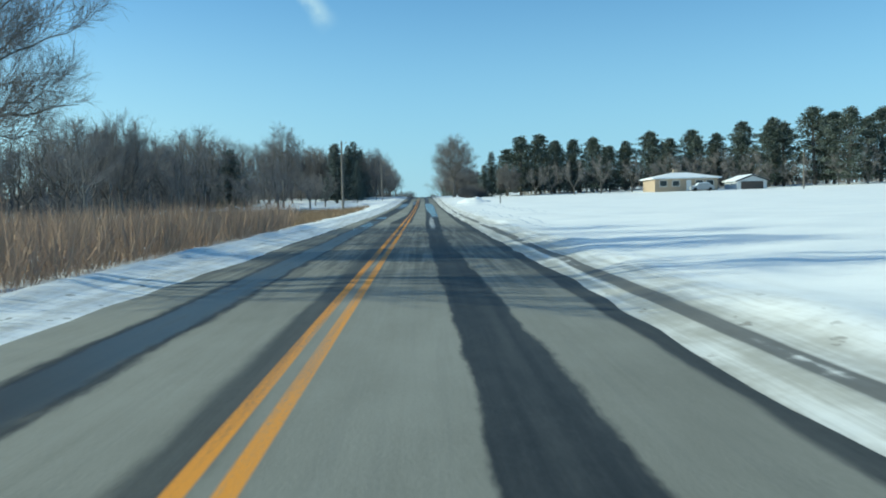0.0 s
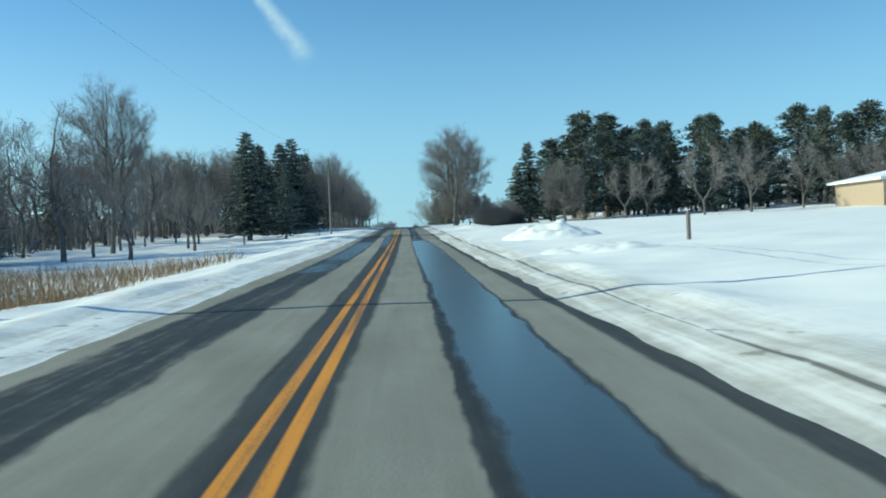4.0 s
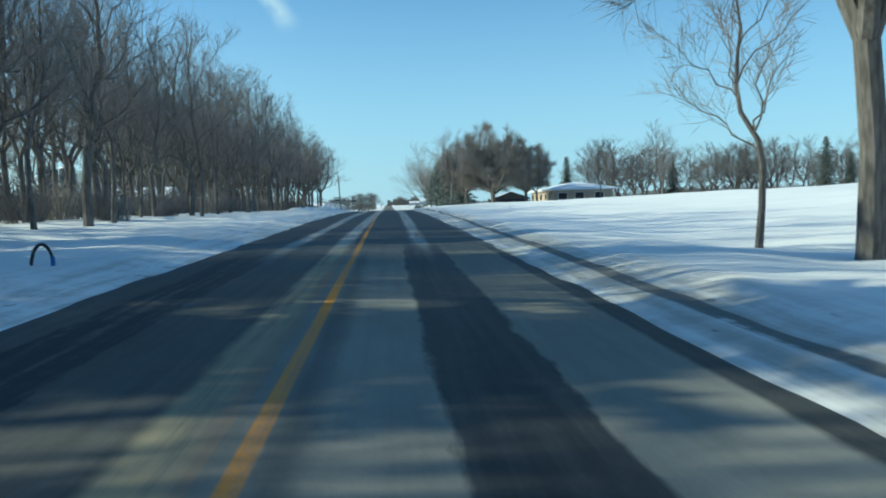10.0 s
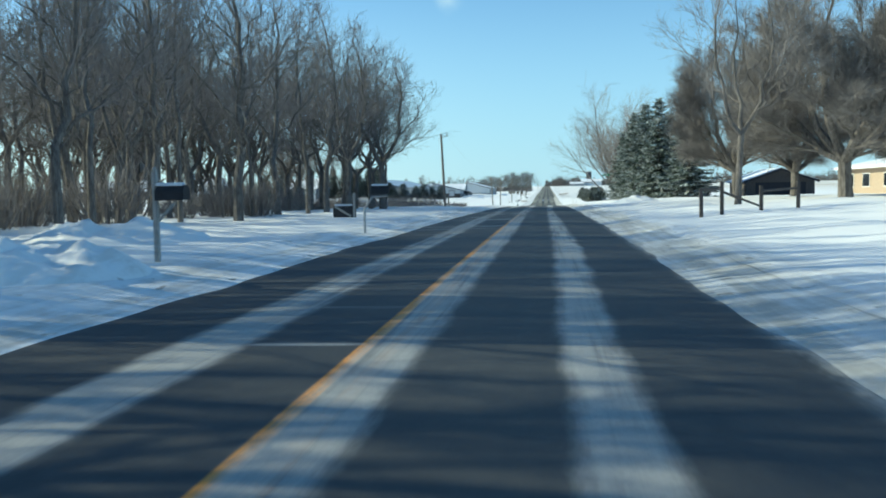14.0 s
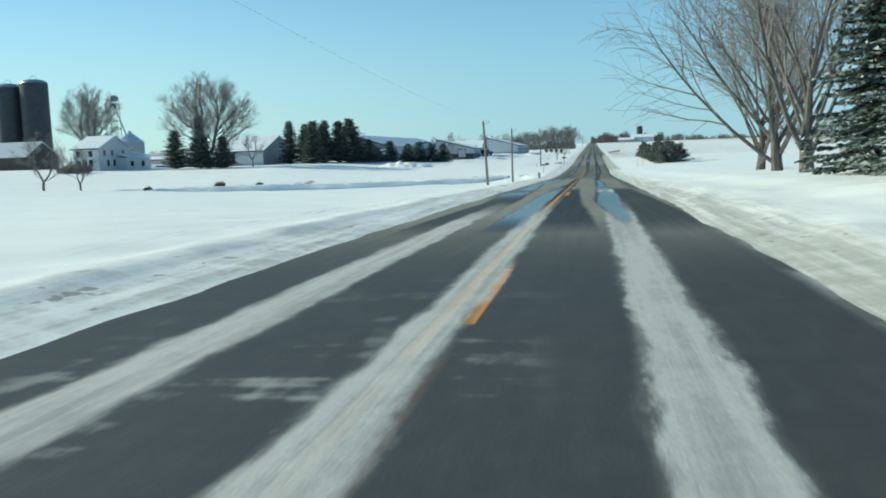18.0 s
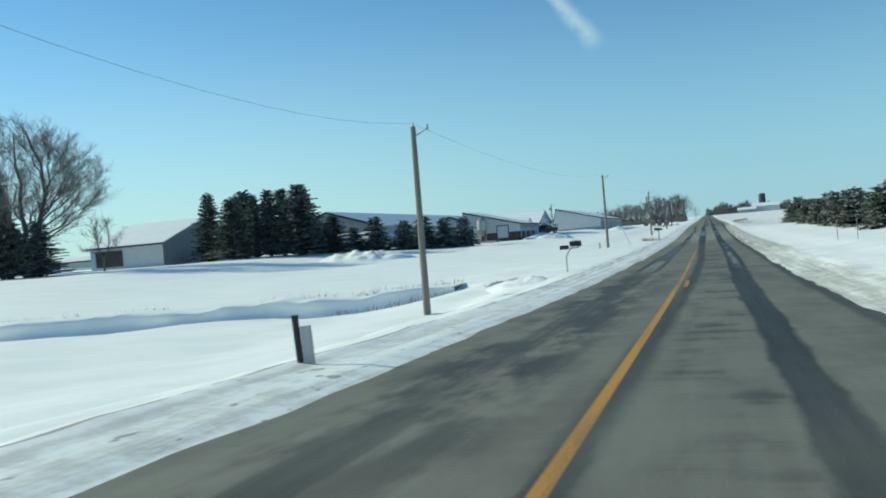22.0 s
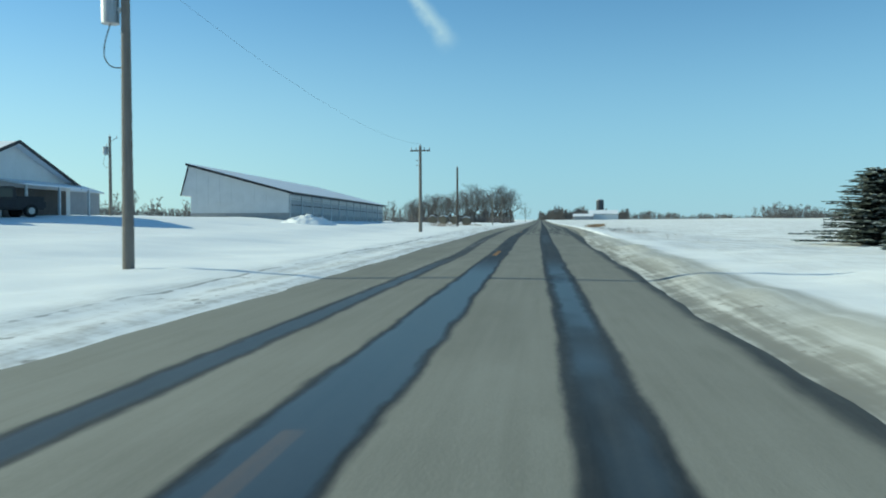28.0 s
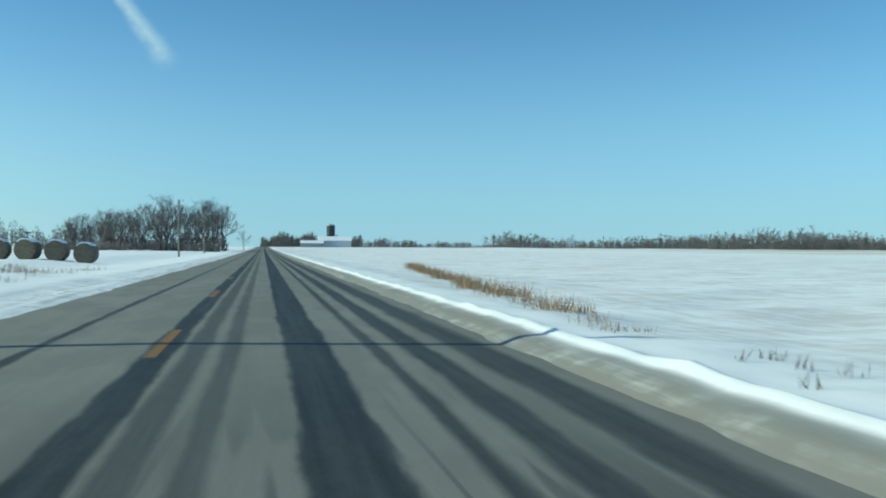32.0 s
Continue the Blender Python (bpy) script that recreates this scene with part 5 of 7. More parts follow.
field_of("tall_weeds", TWIG, "tall grey weeds at the end of the wood", spots_in(260, 9000, -34, -9.2, 381, 392, 0.5, 1.5, 0.010, 0.28, -0.6) + spots_in(261, 5200, -34, -8.8, 380, 391, 0.2, 0.7, 0.012, 0.55) + spots_in(262, 1500, -9.5, -6.8, 384, 392, 0.2, 0.6, 0.010, 0.4, 0.3), "weeds", 8)
for x, y, s in ((-11.5, 357, 0.85), (-10.6, 364, 0.78), (-12.5, 369, 0.8), (-13.5, 375, 0.75), (-15.5, 362, 0.85), (-17, 371, 0.8), (-12.2, 360.5, 0.85), (-14, 366, 0.85), (-11.8, 371.5, 0.8), (-14.8, 373.5, 0.8), (-16.5, 377.5, 0.85), (-13, 363.5, 0.9), (-17.5, 366, 0.9), (-20.5, 384, 0.75), (-22, 378, 0.8), (-25, 390, 0.7), (-23, 395, 0.55), (-26, 384, 0.75)):
    place(wood[rnd.randrange(6)], x, y, s, s * rnd.uniform(1.1, 1.3), group="trees at the end of the wood")
join_plants("deep_wood", "depth of the leafless wood at its far end", [stand(wood_far[i % 3], rnd.uniform(-42, -20), rnd.uniform(352, 382), rnd.uniform(0.8, 1.05), rnd.uniform(0.9, 1.2)) for i in range(40)])
# right side: pines behind the first house
for i, (x, y, s) in enumerate(((22.3, 188.8, 1.08), (26, 193, 0.95), (30, 190, 0.9), (34, 192, 0.85), (38, 188, 0.9), (42, 190, 0.88), (46, 192, 0.9), (50.3, 186, 0.95),
                               (55, 190, 0.95), (60, 187, 0.95), (65, 190, 0.9), (70, 186, 1.0), (74, 182, 1.05), (78, 184, 1.15), (83, 180, 1.2), (88, 182, 1.25), (93, 178, 1.3), (86, 172, 1.2), (17.8, 186, 0.55), (28, 200, 1.0), (36, 201, 1.0), (20, 197, 0.9), (24, 204, 1.0), (32, 206, 1.0), (40, 198, 0.95), (44, 203, 1.0), (48, 199, 0.95), (53, 198, 1.0), (57, 201, 1.0), (63, 198, 1.0), (68, 197, 1.0), (73, 194, 1.1), (80, 193, 1.2), (90, 190, 1.3), (99, 184, 1.3), (97, 172, 1.2))):
    s *= rnd.uniform(0.82, 1.1)
    place(pines[i % 3], x, y, s, s * rnd.uniform(1.0, 1.3), group="pine row behind the house")
place(spruce_snowy[0], 14.2, 187, 0.64, 0.85)
place(spruce[0], 16.2, 192, 0.78, 0.95)
place(round_tree[0], 19.0, 183.5, 0.68, 0.62, label="leafless spreading tree in front of dark pines")
for x, y in ((24, 176), (31, 172), (37, 175), (44, 178), (52, 179), (58, 178), (68, 176), (75, 174), (28, 182), (63, 181), (49, 179), (55.5, 182), (66, 183), (72, 178), (79, 176), (84, 172), (89, 170)):
    place(yard_tree[rnd.randrange(3)], x, y, rnd.uniform(0.7, 1.15))
for i, (x, y, sz) in enumerate(((10.4, 181.2, 0.95), (12.1, 183.8, 1.0), (11.2, 188.0, 0.8))):
    place(bush[i % 2], x, y, sz, sz * 1.05, group="roadside bushes")
# the elms
place(elm, 9.5, 229.7, 1.22, 1.08, 0)
place(elm, 8.7, 223.6, 1.12, 0.98, 150, label="slightly shorter leafless elm beside a larger one")
place(wood[0], 9.1, 233.6, 0.55, 0.6, 120, label="slender young leafless tree")
# trees far behind the right-hand field
for i in range(70):
    x = 42 + 75 * (i / 70) + rnd.uniform(-2, 2)
    place(wood_far[i % 3], x, 395 + rnd.uniform(-22, 25) + 0.15 * x, rnd.uniform(0.62, 1.0), rnd.uniform(0.9, 1.3), group="trees behind the field")
for x, y, s in ((78.7, 364.8, 0.80), (95.4, 387, 0.7), (40.2, 404, 0.82), (60, 392, 0.65), (104, 392, 0.6)):
    place(spruce[0], x, y, s, s)
# round the second house
place(round_tree[0], 17.3, 350, 1.24, 1.5, 10)
place(round_tree[1], 14.2, 362, 1.12, 1.1, 70)
place(round_tree[0], 19.5, 368, 1.15, 1.2, 130)
place(round_tree[1], 24, 360, 1.1, 1.1, 200)
place(wood[2], 10.2, 343, 0.80, 0.8, label="leafless tree near a broken fence")
place(yard_tree[1], 24.5, 352, 1.1)
place(wood[3], 45.0, 356, 0.9, 0.95)
place(wood[4], 50.0, 368, 0.85, 1.0)
place(wood[1], 33, 345, 0.6, 0.5)
place(willow, 11.6, 432, 1.1, 0.92, 0)
place(willow, 12.0, 441, 0.95, 0.95, 120)
place(willow, 13.0, 452, 0.8, 0.85, 220)
for i, (x, y, s) in enumerate(((11.8, 422, 0.86), (12.6, 416.5, 0.95), (12.2, 410.5, 0.98), (12.8, 404, 1.0), (13.5, 398, 1.0), (15.5, 391, 0.95), (16.5, 412, 1.0), (17, 404, 1.05))):
    place(spruce_snowy[i % 2], x, y, s, s * 1.05, group="snowy spruces")
# farm on the left
place(farm_elm, -75.6, 552.6, 1.36, 1.7, 15)
place(farm_elm, -125.4, 592, 1.5, 1.35, 100, label="large leafless tree behind the grain bins")
place(yard_tree[1], -76.8, 500, 1.15, 1.5, label="spreading leafless shrub tree beside the field ditch")
place(yard_tree[0], -71.0, 500, 0.9, 1.1, label="small leafless shrub tree beside the field ditch")
place(yard_tree[2], -67.5, 556, 0.95)
for x, y, s, w in ((-80.3, 548, 0.80, 1.25), (-75.6, 549, 1.10, 1.0), (-71.0, 549.5, 0.66, 1.2), (-76.5, 551, 0.7, 1.5)):
    place(bushy[0], x, y, s, w, group="spruces by the farmhouse")
place(bush[0], -94, 536, 0.75, 1.1)
place(bush[1], -96.5, 536.5, 0.6, 0.9)
for i, (x, y, s) in enumerate(((-68, 580, 0.78), (-65.2, 583, 0.72), (-62.2, 580, 0.76), (-59, 577, 0.68), (-56.2, 580, 0.74), (-53, 578.5, 0.77), (-61, 585, 0.78), (-55, 584, 0.8))):
    place(bushy[i % 2], x, y, s * 1.32, s * (1.5 + 0.3 * (i % 3)), group="dark conifers before the barn")
place(bushy[0], -60.5, 573.5, 0.86, 1.35, group="dark conifers before the barn")
place(bushy[1], -50, 583, 0.55, 1.2, group="dark conifers before the barn")
for i in range(8):
    place(young_dark[i % 2], -55.0 + 2.9 * i + rnd.uniform(-.8, .8), 588 + 1.5 * i + rnd.uniform(-1.5, 1.5), rnd.uniform(0.75, 1.1), rnd.uniform(1.3, 1.7), group="planted row of young spruces")
# evergreens along the right
for i in range(20):
    place(young[i % 2], 13.5 + 2.6 * (i % 3) * 0.6 + rnd.uniform(-.4, .4), 541 + 4.4 * i + rnd.uniform(-1, 1), rnd.uniform(0.75, 1.05), rnd.uniform(1.1, 1.4), group="evergreen row")
for x, y, s, w in ((19.2, 640.5, 0.43, 1.25), (22.0, 645.5, 0.42, 1.15)):
    place(bushy[0], x, y, s, w, group="spruces at the end of the row")
# grove beside the road far ahead
for i in range(40):
    x = -47 + 38 * (i + rnd.random()) / 40
    s = float(np.interp(x, (-47, -40, -34, -20, -13, -9), (0.62, 0.84, 0.72, 0.98, 0.92, 1.16))) * rnd.uniform(0.8, 1.1)
    place(wood_far[i % 3], x, rnd.uniform(885, 955), s, s * rnd.uniform(1.1, 1.5), group="grove")
for i in range(10):
    place(thicket[i % 2], -47 + 4 * i, 884 + rnd.uniform(-2, 4), rnd.uniform(0.8, 1.4), 1.8, group="grove undergrowth")
place(wood_far[1], -5.5, 990, 0.5, 0.6, group="grove")
# far woods on the horizon
def far_woods(name, label, x0, x1, y0, y1, n, h, seed, dense=46):
    r = random.Random(seed)
    C = Tubes()
    for _ in range(n):
        x, y = r.uniform(x0, x1), r.uniform(y0, y1)
        b = Vector((x, y, gz(x, y) - 0.5))
        hh = h * r.uniform(0.55, 1.05) * (0.72 + 0.2 * math.sin(x * 0.03 + seed) + 0.16 * math.sin(x * 0.13 + y * 0.05) + 0.12 * math.sin(x * 0.31 + seed))
        C.tube([b, b + Vector((r.gauss(0, .4), 0, hh * 0.6)), b + Vector((r.gauss(0, 1), 0, hh))], [0.2, 0.13, 0.03], 3)
        for _ in range(dense):
            u = r.uniform(0.0, 0.95)
            p = b + Vector((r.gauss(0, .17 * hh * (1.15 - u)), r.gauss(0, .14 * hh * (1.1 - u)), hh * u))
            d = Vector((r.gauss(0, 0.8), r.gauss(0, 0.8), 0.9)).normalized()
            C.blade(p, d, d.cross(rand_dir(r)).normalized(), hh * r.uniform(0.08, 0.2), r.uniform(0.03, 0.11) * (1 + max(0, y0 - 500) / 350))
    return tagged(new(name, C.mesh(name, TWIG if y0 < 400 else TWIG_DARK)), label, "woods", kind="stuff")


far_woods("far_woods", "distant bare woods along the horizon", 230, 760, 1500, 1580, 1500, 16, 1, 40)
far_woods("far_woods", "distant bare woods along the horizon", 332, 900, 1250, 1310, 1500, 15.5, 2, 46)
far_woods("far_woods", "bare woods round a distant farm", 0, 76, 1318, 1370, 420, 14, 3)
far_woods("far_woods", "distant bare woods beyond the farm", -420, -60, 1050, 1150, 700, 12, 4, 34)
far_woods("far_woods", "distant bare woods behind the barns", -420, -75, 760, 900, 300, 8, 5)
far_woods("far_woods", "bare hedge between the farm sheds", -78, -34, 738, 748, 70, 4, 11)
far_woods("far_woods", "low distant hedge beyond the field", 75, 190, 1290, 1320, 330, 7, 6, 30)
far_woods("far_woods", "distant bare woods behind the marsh", -260, -72, 90, 330, 1100, 12, 7)
far_woods("far_woods", "distant bare woods behind the pines", 60, 150, 200, 228, 260, 12, 8)
far_woods("far_woods", "distant bare woods beyond the second house", 110, 320, 380, 460, 300, 9, 9)
far_woods("wood_interior", "grey twiggy depth of the roadside wood", -64, -19, 230, 306, 200, 11, 12, 55)
far_woods("wood_interior", "thin twiggy growth at the end of the roadside wood", -64, -26, 306, 374, 90, 9, 17, 55)
far_woods("wood_interior", "brushy floor of the roadside wood", -42, -17, 232, 304, 210, 4.2, 16, 60)
far_woods("wood_interior", "grey twiggy depth of the wood behind the lawn", -74, -38, 100, 232, 620, 12, 13, 75)
far_woods("wood_interior", "twiggy growth behind the pines", 24, 100, 200, 216, 200, 10, 14, 60)
far_woods("wood_interior", "twiggy depth of the grove", -45, -10, 890, 955, 150, 6, 15, 60)
# weeds
def bank_spots(seed, n, x0, x1, h0, h1, w):
    r = random.Random(seed)
    out = []
    for _ in range(n):
        x = r.uniform(x0, x1)
        if math.sin(x * 0.9) + math.sin(x * 0.37 + 1) > -0.3:
            out.append((x, float(bank_line(np.array([x]), np.array([0.0]))[0]) + r.uniform(0.2, 1.3), r.uniform(h0, h1), w, 0.4))
    return out


field_of("ditch_weeds", STRAW, "dry weeds along the field ditch", bank_spots(200, 1900, -72, -11, 0.15, 0.5, 0.010), "grass", 3)
for x, sz in ((-38.5, 0.34), (-40.2, 0.26), (-51, 0.30), (-61, 0.24), (-45.5, 0.2)):
    place(bush[0], x, 510.0 + 0.19 * (x + 12), sz, sz * 1.2, group="brush along the ditch", label="low leafless brush along the field ditch")
field_of("ditch_weeds", TWIG, "dry weeds at the mouth of the ditch", spots_in(240, 260, -16, -11, 505, 512, 0.15, 0.5, 0.01, 0.4) + spots_in(241, 420, -8.9, -7.6, 507.5, 509.3, 0.1, 0.3, 0.010, 0.6), "grass", 4)
def tufts(seed, n, x0, x1, y0, y1, h0, h1, each=26, spread=0.28):
    r = random.Random(seed)
    out = []
    for _ in range(n):
        cx, cy, hh = r.uniform(x0, x1), r.uniform(y0, y1), r.uniform(h0, h1)
        out += [(cx + r.gauss(0, spread), cy + r.gauss(0, spread), hh * r.uniform(0.5, 1.1), r.uniform(0.005, 0.011), 0.3) for _ in range(each)]
    return out


def strip(seed, n, y0, y1, h0, h1, each):
    """Tufts along the edge of the ditch, which draws away from the road."""
    r = random.Random(seed)
    out = []
    for _ in range(n):
        cy = y0 + (y1 - y0) * r.random()
        cx = 6.7 + 0.1 * (cy - 688) + r.gauss(0, 0.22)
        thin = 0.45 + 0.55 * min(1.0, (cy - y0) / 8)
        hh = r.uniform(h0, h1) * thin
        out += [(cx + r.gauss(0, 0.2), cy + r.gauss(0, 0.3), hh * r.uniform(0.5, 1.1), r.uniform(0.004, 0.009), 0.3) for _ in range(int(each * thin))]
    return out


field_of("verge_grass", STRAW, "tufts of tall dry grass on the snowy verge", strip(250, 150, 686.5, 736, 0.3, 0.62, 30) + tufts(252, 24, 6.6, 11, 640, 672, 0.12, 0.28, 6) + tufts(256, 8, 6.4, 9.0, 640, 664, 0.2, 0.4, 14), "grass", 5)
field_of("verge_grass", STRAW, "dry grass beside the utility poles", tufts(253, 16, -11, -7.5, 684, 689, 0.3, 0.6) + tufts(254, 34, -13, -6.5, 700, 722, 0.25, 0.5) + tufts(255, 12, -6.6, -4.8, 575.6, 577.3, 0.3, 0.7), "grass", 6)
field_of("field_weeds", TWIG_DARK, "sparse dark weed stems poking through the field snow", tufts(257, 75, 6.5, 10.5, 660, 681, 0.15, 0.38, 8, 0.14) + tufts(259, 12, 5.9, 7.0, 678, 684, 0.15, 0.3, 9, 0.07), "weeds", 9)
for ob in protos:
    for o in (*ob.children_recursive, ob):
        bpy.data.objects.remove(o)

# ---- poles, boxes and buildings ----
def part(name, bm, mat, parent, label=""):
    me = bpy.data.meshes.new(name)
    bm.to_mesh(me)
    bm.free()
    me.materials.append(mat)
    ob = new(name, me)
    ob.parent = parent
    if label:
        ob["label"] = label
    return ob


def box(x0, x1, y0, y1, z0, z1, bevel=0.0, bm=None):
    bm = bm or bmesh.new()
    r = bmesh.ops.create_cube(bm, size=1)
    bmesh.ops.transform(bm, matrix=Matrix.Translation(((x0 + x1) / 2, (y0 + y1) / 2, (z0 + z1) / 2)) @ Matrix.Diagonal((abs(x1 - x0), abs(y1 - y0), abs(z1 - z0), 1)), verts=r["verts"])
    if bevel:
        bmesh.ops.bevel(bm, geom=list({e for v in r["verts"] for e in v.link_edges}), offset=bevel, segments=2, affect="EDGES")
    return bm


def cyl(r0, r1, p0, p1, seg=12, bm=None):
    bm = bm or bmesh.new()
    p0, p1 = Vector(p0), Vector(p1)
    m = Matrix.Translation((p0 + p1) / 2) @ (p1 - p0).to_track_quat("Z", "Y").to_matrix().to_4x4()
    bmesh.ops.create_cone(bm, cap_ends=True, segments=seg, radius1=r0, radius2=r1, depth=(p1 - p0).length, matrix=m)
    return bm


def prism(pts, axis, a0, a1, bm=None):
    """A solid from a profile: axis 'x' (profile in y, z) or 'y' (profile in x, z), from a0 to a1."""
    bm = bm or bmesh.new()
    rings = []
    for a in (a0, a1):
        rings.append([bm.verts.new((a, p[0], p[1]) if axis == "x" else (p[0], a, p[1])) for p in pts])
    n = len(pts)
    for i in range(n):
        bm.faces.new((rings[0][i], rings[0][(i + 1) % n], rings[1][(i + 1) % n], rings[1][i]))
    bm.faces.new(rings[0])
    bm.faces.new(rings[1][::-1])
    bmesh.ops.recalc_face_normals(bm, faces=bm.faces)
    return bm


def utility_pole(x, y, height, label="weathered wooden utility pole beside the road", arm=True, transformer=False, lean=(0, 0), crown=False, mat=None):
    z = gz(x, y)
    root = tagged(new("utility_pole"), label, "utility pole")
    root.matrix_world = pose(x, y, z, lean[0], lean[1], 0)
    part("pole", cyl(0.14, 0.095, (0, 0, -0.4), (0, 0, height), 14), mat or POLE_WOOD, root)
    part("insulator", cyl(0.045, 0.03, (0, 0, height), (0, 0, height + 0.16), 8), METAL_GREY, root)
    if arm:
        br = part("bracket", cyl(0.025, 0.02, (0.05, 0, height - 0.35), (0.55, 0, height - 0.12), 6), METAL_GREY, root)
        part("insulator", cyl(0.05, 0.035, (0.55, 0, height - 0.16), (0.55, 0, height + 0.04), 8), METAL_GREY, br)
    if crown:
        part("crossarm", box(-0.75, 0.75, -0.05, 0.05, height - 0.42, height - 0.32), POLE_WOOD, root)
        for dx in (-0.68, -0.3, 0.3, 0.68):
            part("insulator", cyl(0.045, 0.03, (dx, 0, height - 0.32), (dx, 0, height - 0.12), 8), METAL_GREY, root)
        for k in range(2):
            part("insulator", cyl(0.04, 0.04, (-0.16, 0, height - 1.1 - 0.35 * k), (-0.3, 0, height - 1.1 - 0.35 * k), 8), METAL_GREY, root)
    if transformer:
        tank = part("transformer", cyl(0.2, 0.2, (-0.36, 0, height - 1.35), (-0.36, 0, height - 0.75), 16), METAL_GREY, root, "grey steel transformer can")
        part("bushing", cyl(0.04, 0.03, (-0.3, 0.02, height - 0.75), (-0.26, 0.02, height - 0.52), 8), METAL_GREY, tank)
        part("bracket", box(-0.2, -0.08, -0.05, 0.05, height - 1.1, height - 1.0), METAL_GREY, root)
        bm = bmesh.new()
        prev = Vector((-0.36, 0, height - 1.35))
        for k in range(1, 11):
            u = k / 10
            p = Vector((-0.36 + 0.28 * u * u - 0.22 * math.sin(u * 3.14), 0, height - 1.35 - 1.0 * math.sin(u * 1.7)))
            cyl(0.014, 0.014, prev, p, 5, bm)
            prev = p
        part("cable", bm, DARK_METAL, root)
    return root


def wire(a, b, sag, name="overhead_wire", rad=0.0035):
    bm = bmesh.new()
    a, b = Vector(a), Vector(b)
    prev = a
    for k in range(1, 13):
        u = k / 12
        p = a.lerp(b, u) - Vector((0, 0, sag * 4 * u * (1 - u)))
        cyl(rad, rad, prev, p, 4, bm)
        prev = p
    me = bpy.data.meshes.new(name)
    bm.to_mesh(me)
    bm.free()
    me.materials.append(DARK_METAL)
    return tagged(new(name, me), "thin sagging overhead power wire", "wire")


POLES = ((-8.3, 101.0, 8.3), (-7.8, 187.5, 8.8), (-8.45, 385.0, 7.0), (-9.2, 472.6, 6.3), (-9.2, 499.9, 6.9), (-8.9, 558.0, 7.3), (-7.8, 611.0, 6.9), (-7.4, 656.2, 6.4))
tops = []
for i, (x, y, h) in enumerate(POLES):
    utility_pole(x, y, h, transformer=(i == 6), crown=(i == 7), arm=(i != 7), lean=(0, {2: -2.2, 3: -2.6, 4: 0.3}.get(i, 0)))
    tops.append((x, y, gz(x, y) + h + 0.14))
utility_pole(-7.6, 687.0, 6.5, "dark bare utility pole without wires", arm=False, mat=DARK_SIDING)
utility_pole(-9.7, 794.5, 7.6)
utility_pole(-10, 850, 7.6)
utility_pole(-31, 655, 6.0, "utility pole with a transformer behind the farm", transformer=True)
utility_pole(67.3, 150, 6.3, "utility pole near the first house", arm=False)
for a, b in zip(tops, tops[1:]):
    wire(a, b, 0.9)

def gable(name, label, x0, x1, y0, y1, base, eave, ridge, wall, roof, along="y", over=0.4, category="building", roof_t=0.16):
    """A building with a ridge along x or y; returns its root."""
    root = tagged(new(name), label, category)
    root.location = (0, 0, 0)
    t = roof_t
    if along == "y":
        xm = (x0 + x1) / 2
        part("wall", prism([(x0, base - 1), (x1, base - 1), (x1, eave), (xm, ridge), (x0, eave)], "y", y0, y1), wall, root)
        s = (ridge - eave) / (xm - x0)
        e = eave - s * over
        part("roof", prism([(x0 - over, e), (xm, ridge + 0.01), (x1 + over, e), (x1 + over, e + t), (xm, ridge + t), (x0 - over, e + t)], "y", y0 - over, y1 + over), roof, root)
        part("fascia", prism([(x0 - over - .02, e - .16), (xm, ridge - .16), (x1 + over + .02, e - .16), (x1 + over + .02, e + t * .7), (xm, ridge + t * .7), (x0 - over - .02, e + t * .7)], "y", y0 - over - 0.08, y0 - over - 0.005), DARK_TRIM, root)
    else:
        ym = (y0 + y1) / 2
        part("wall", prism([(y0, base - 1), (y1, base - 1), (y1, eave), (ym, ridge), (y0, eave)], "x", x0, x1), wall, root)
        s = (ridge - eave) / (ym - y0)
        e = eave - s * over
        part("roof", prism([(y0 - over, e), (ym, ridge + 0.01), (y1 + over, e), (y1 + over, e + t), (ym, ridge + t), (y0 - over, e + t)], "x", x0 - over, x1 + over), roof, root)
        part("fascia", box(x0 - over, x1 + over, y0 - over - 0.06, y0 - over - 0.005, e - 0.12, e + t * 0.6), DARK_TRIM, root)
    return root


def window_y(root, x, y, z, w, h, frame_mat=None, name="window"):
    """A window in a wall that faces the start of the drive (-y)."""
    f = part(name, box(x - w / 2 - 0.08, x + w / 2 + 0.08, y - 0.06, y + 0.05, z - 0.08, z + h + 0.08), frame_mat or WHITE_PAINT, root)
    part("pane", box(x - w / 2, x + w / 2, y - 0.075, y - 0.062, z, z + h), GLASS_DARK, f)
    return f


def window_x(root, x, y, z, w, h, side=1, frame_mat=None, name="window"):
    """A window in a wall that faces the road across x; side is the wall's outward sign."""
    f = part(name, box(x - 0.05, x + side * 0.06, y - w / 2 - 0.08, y + w / 2 + 0.08, z - 0.08, z + h + 0.08), frame_mat or WHITE_PAINT, root)
    part("pane", box(x + side * 0.062, x + side * 0.075, y - w / 2, y + w / 2, z, z + h), GLASS_DARK, f)
    return f


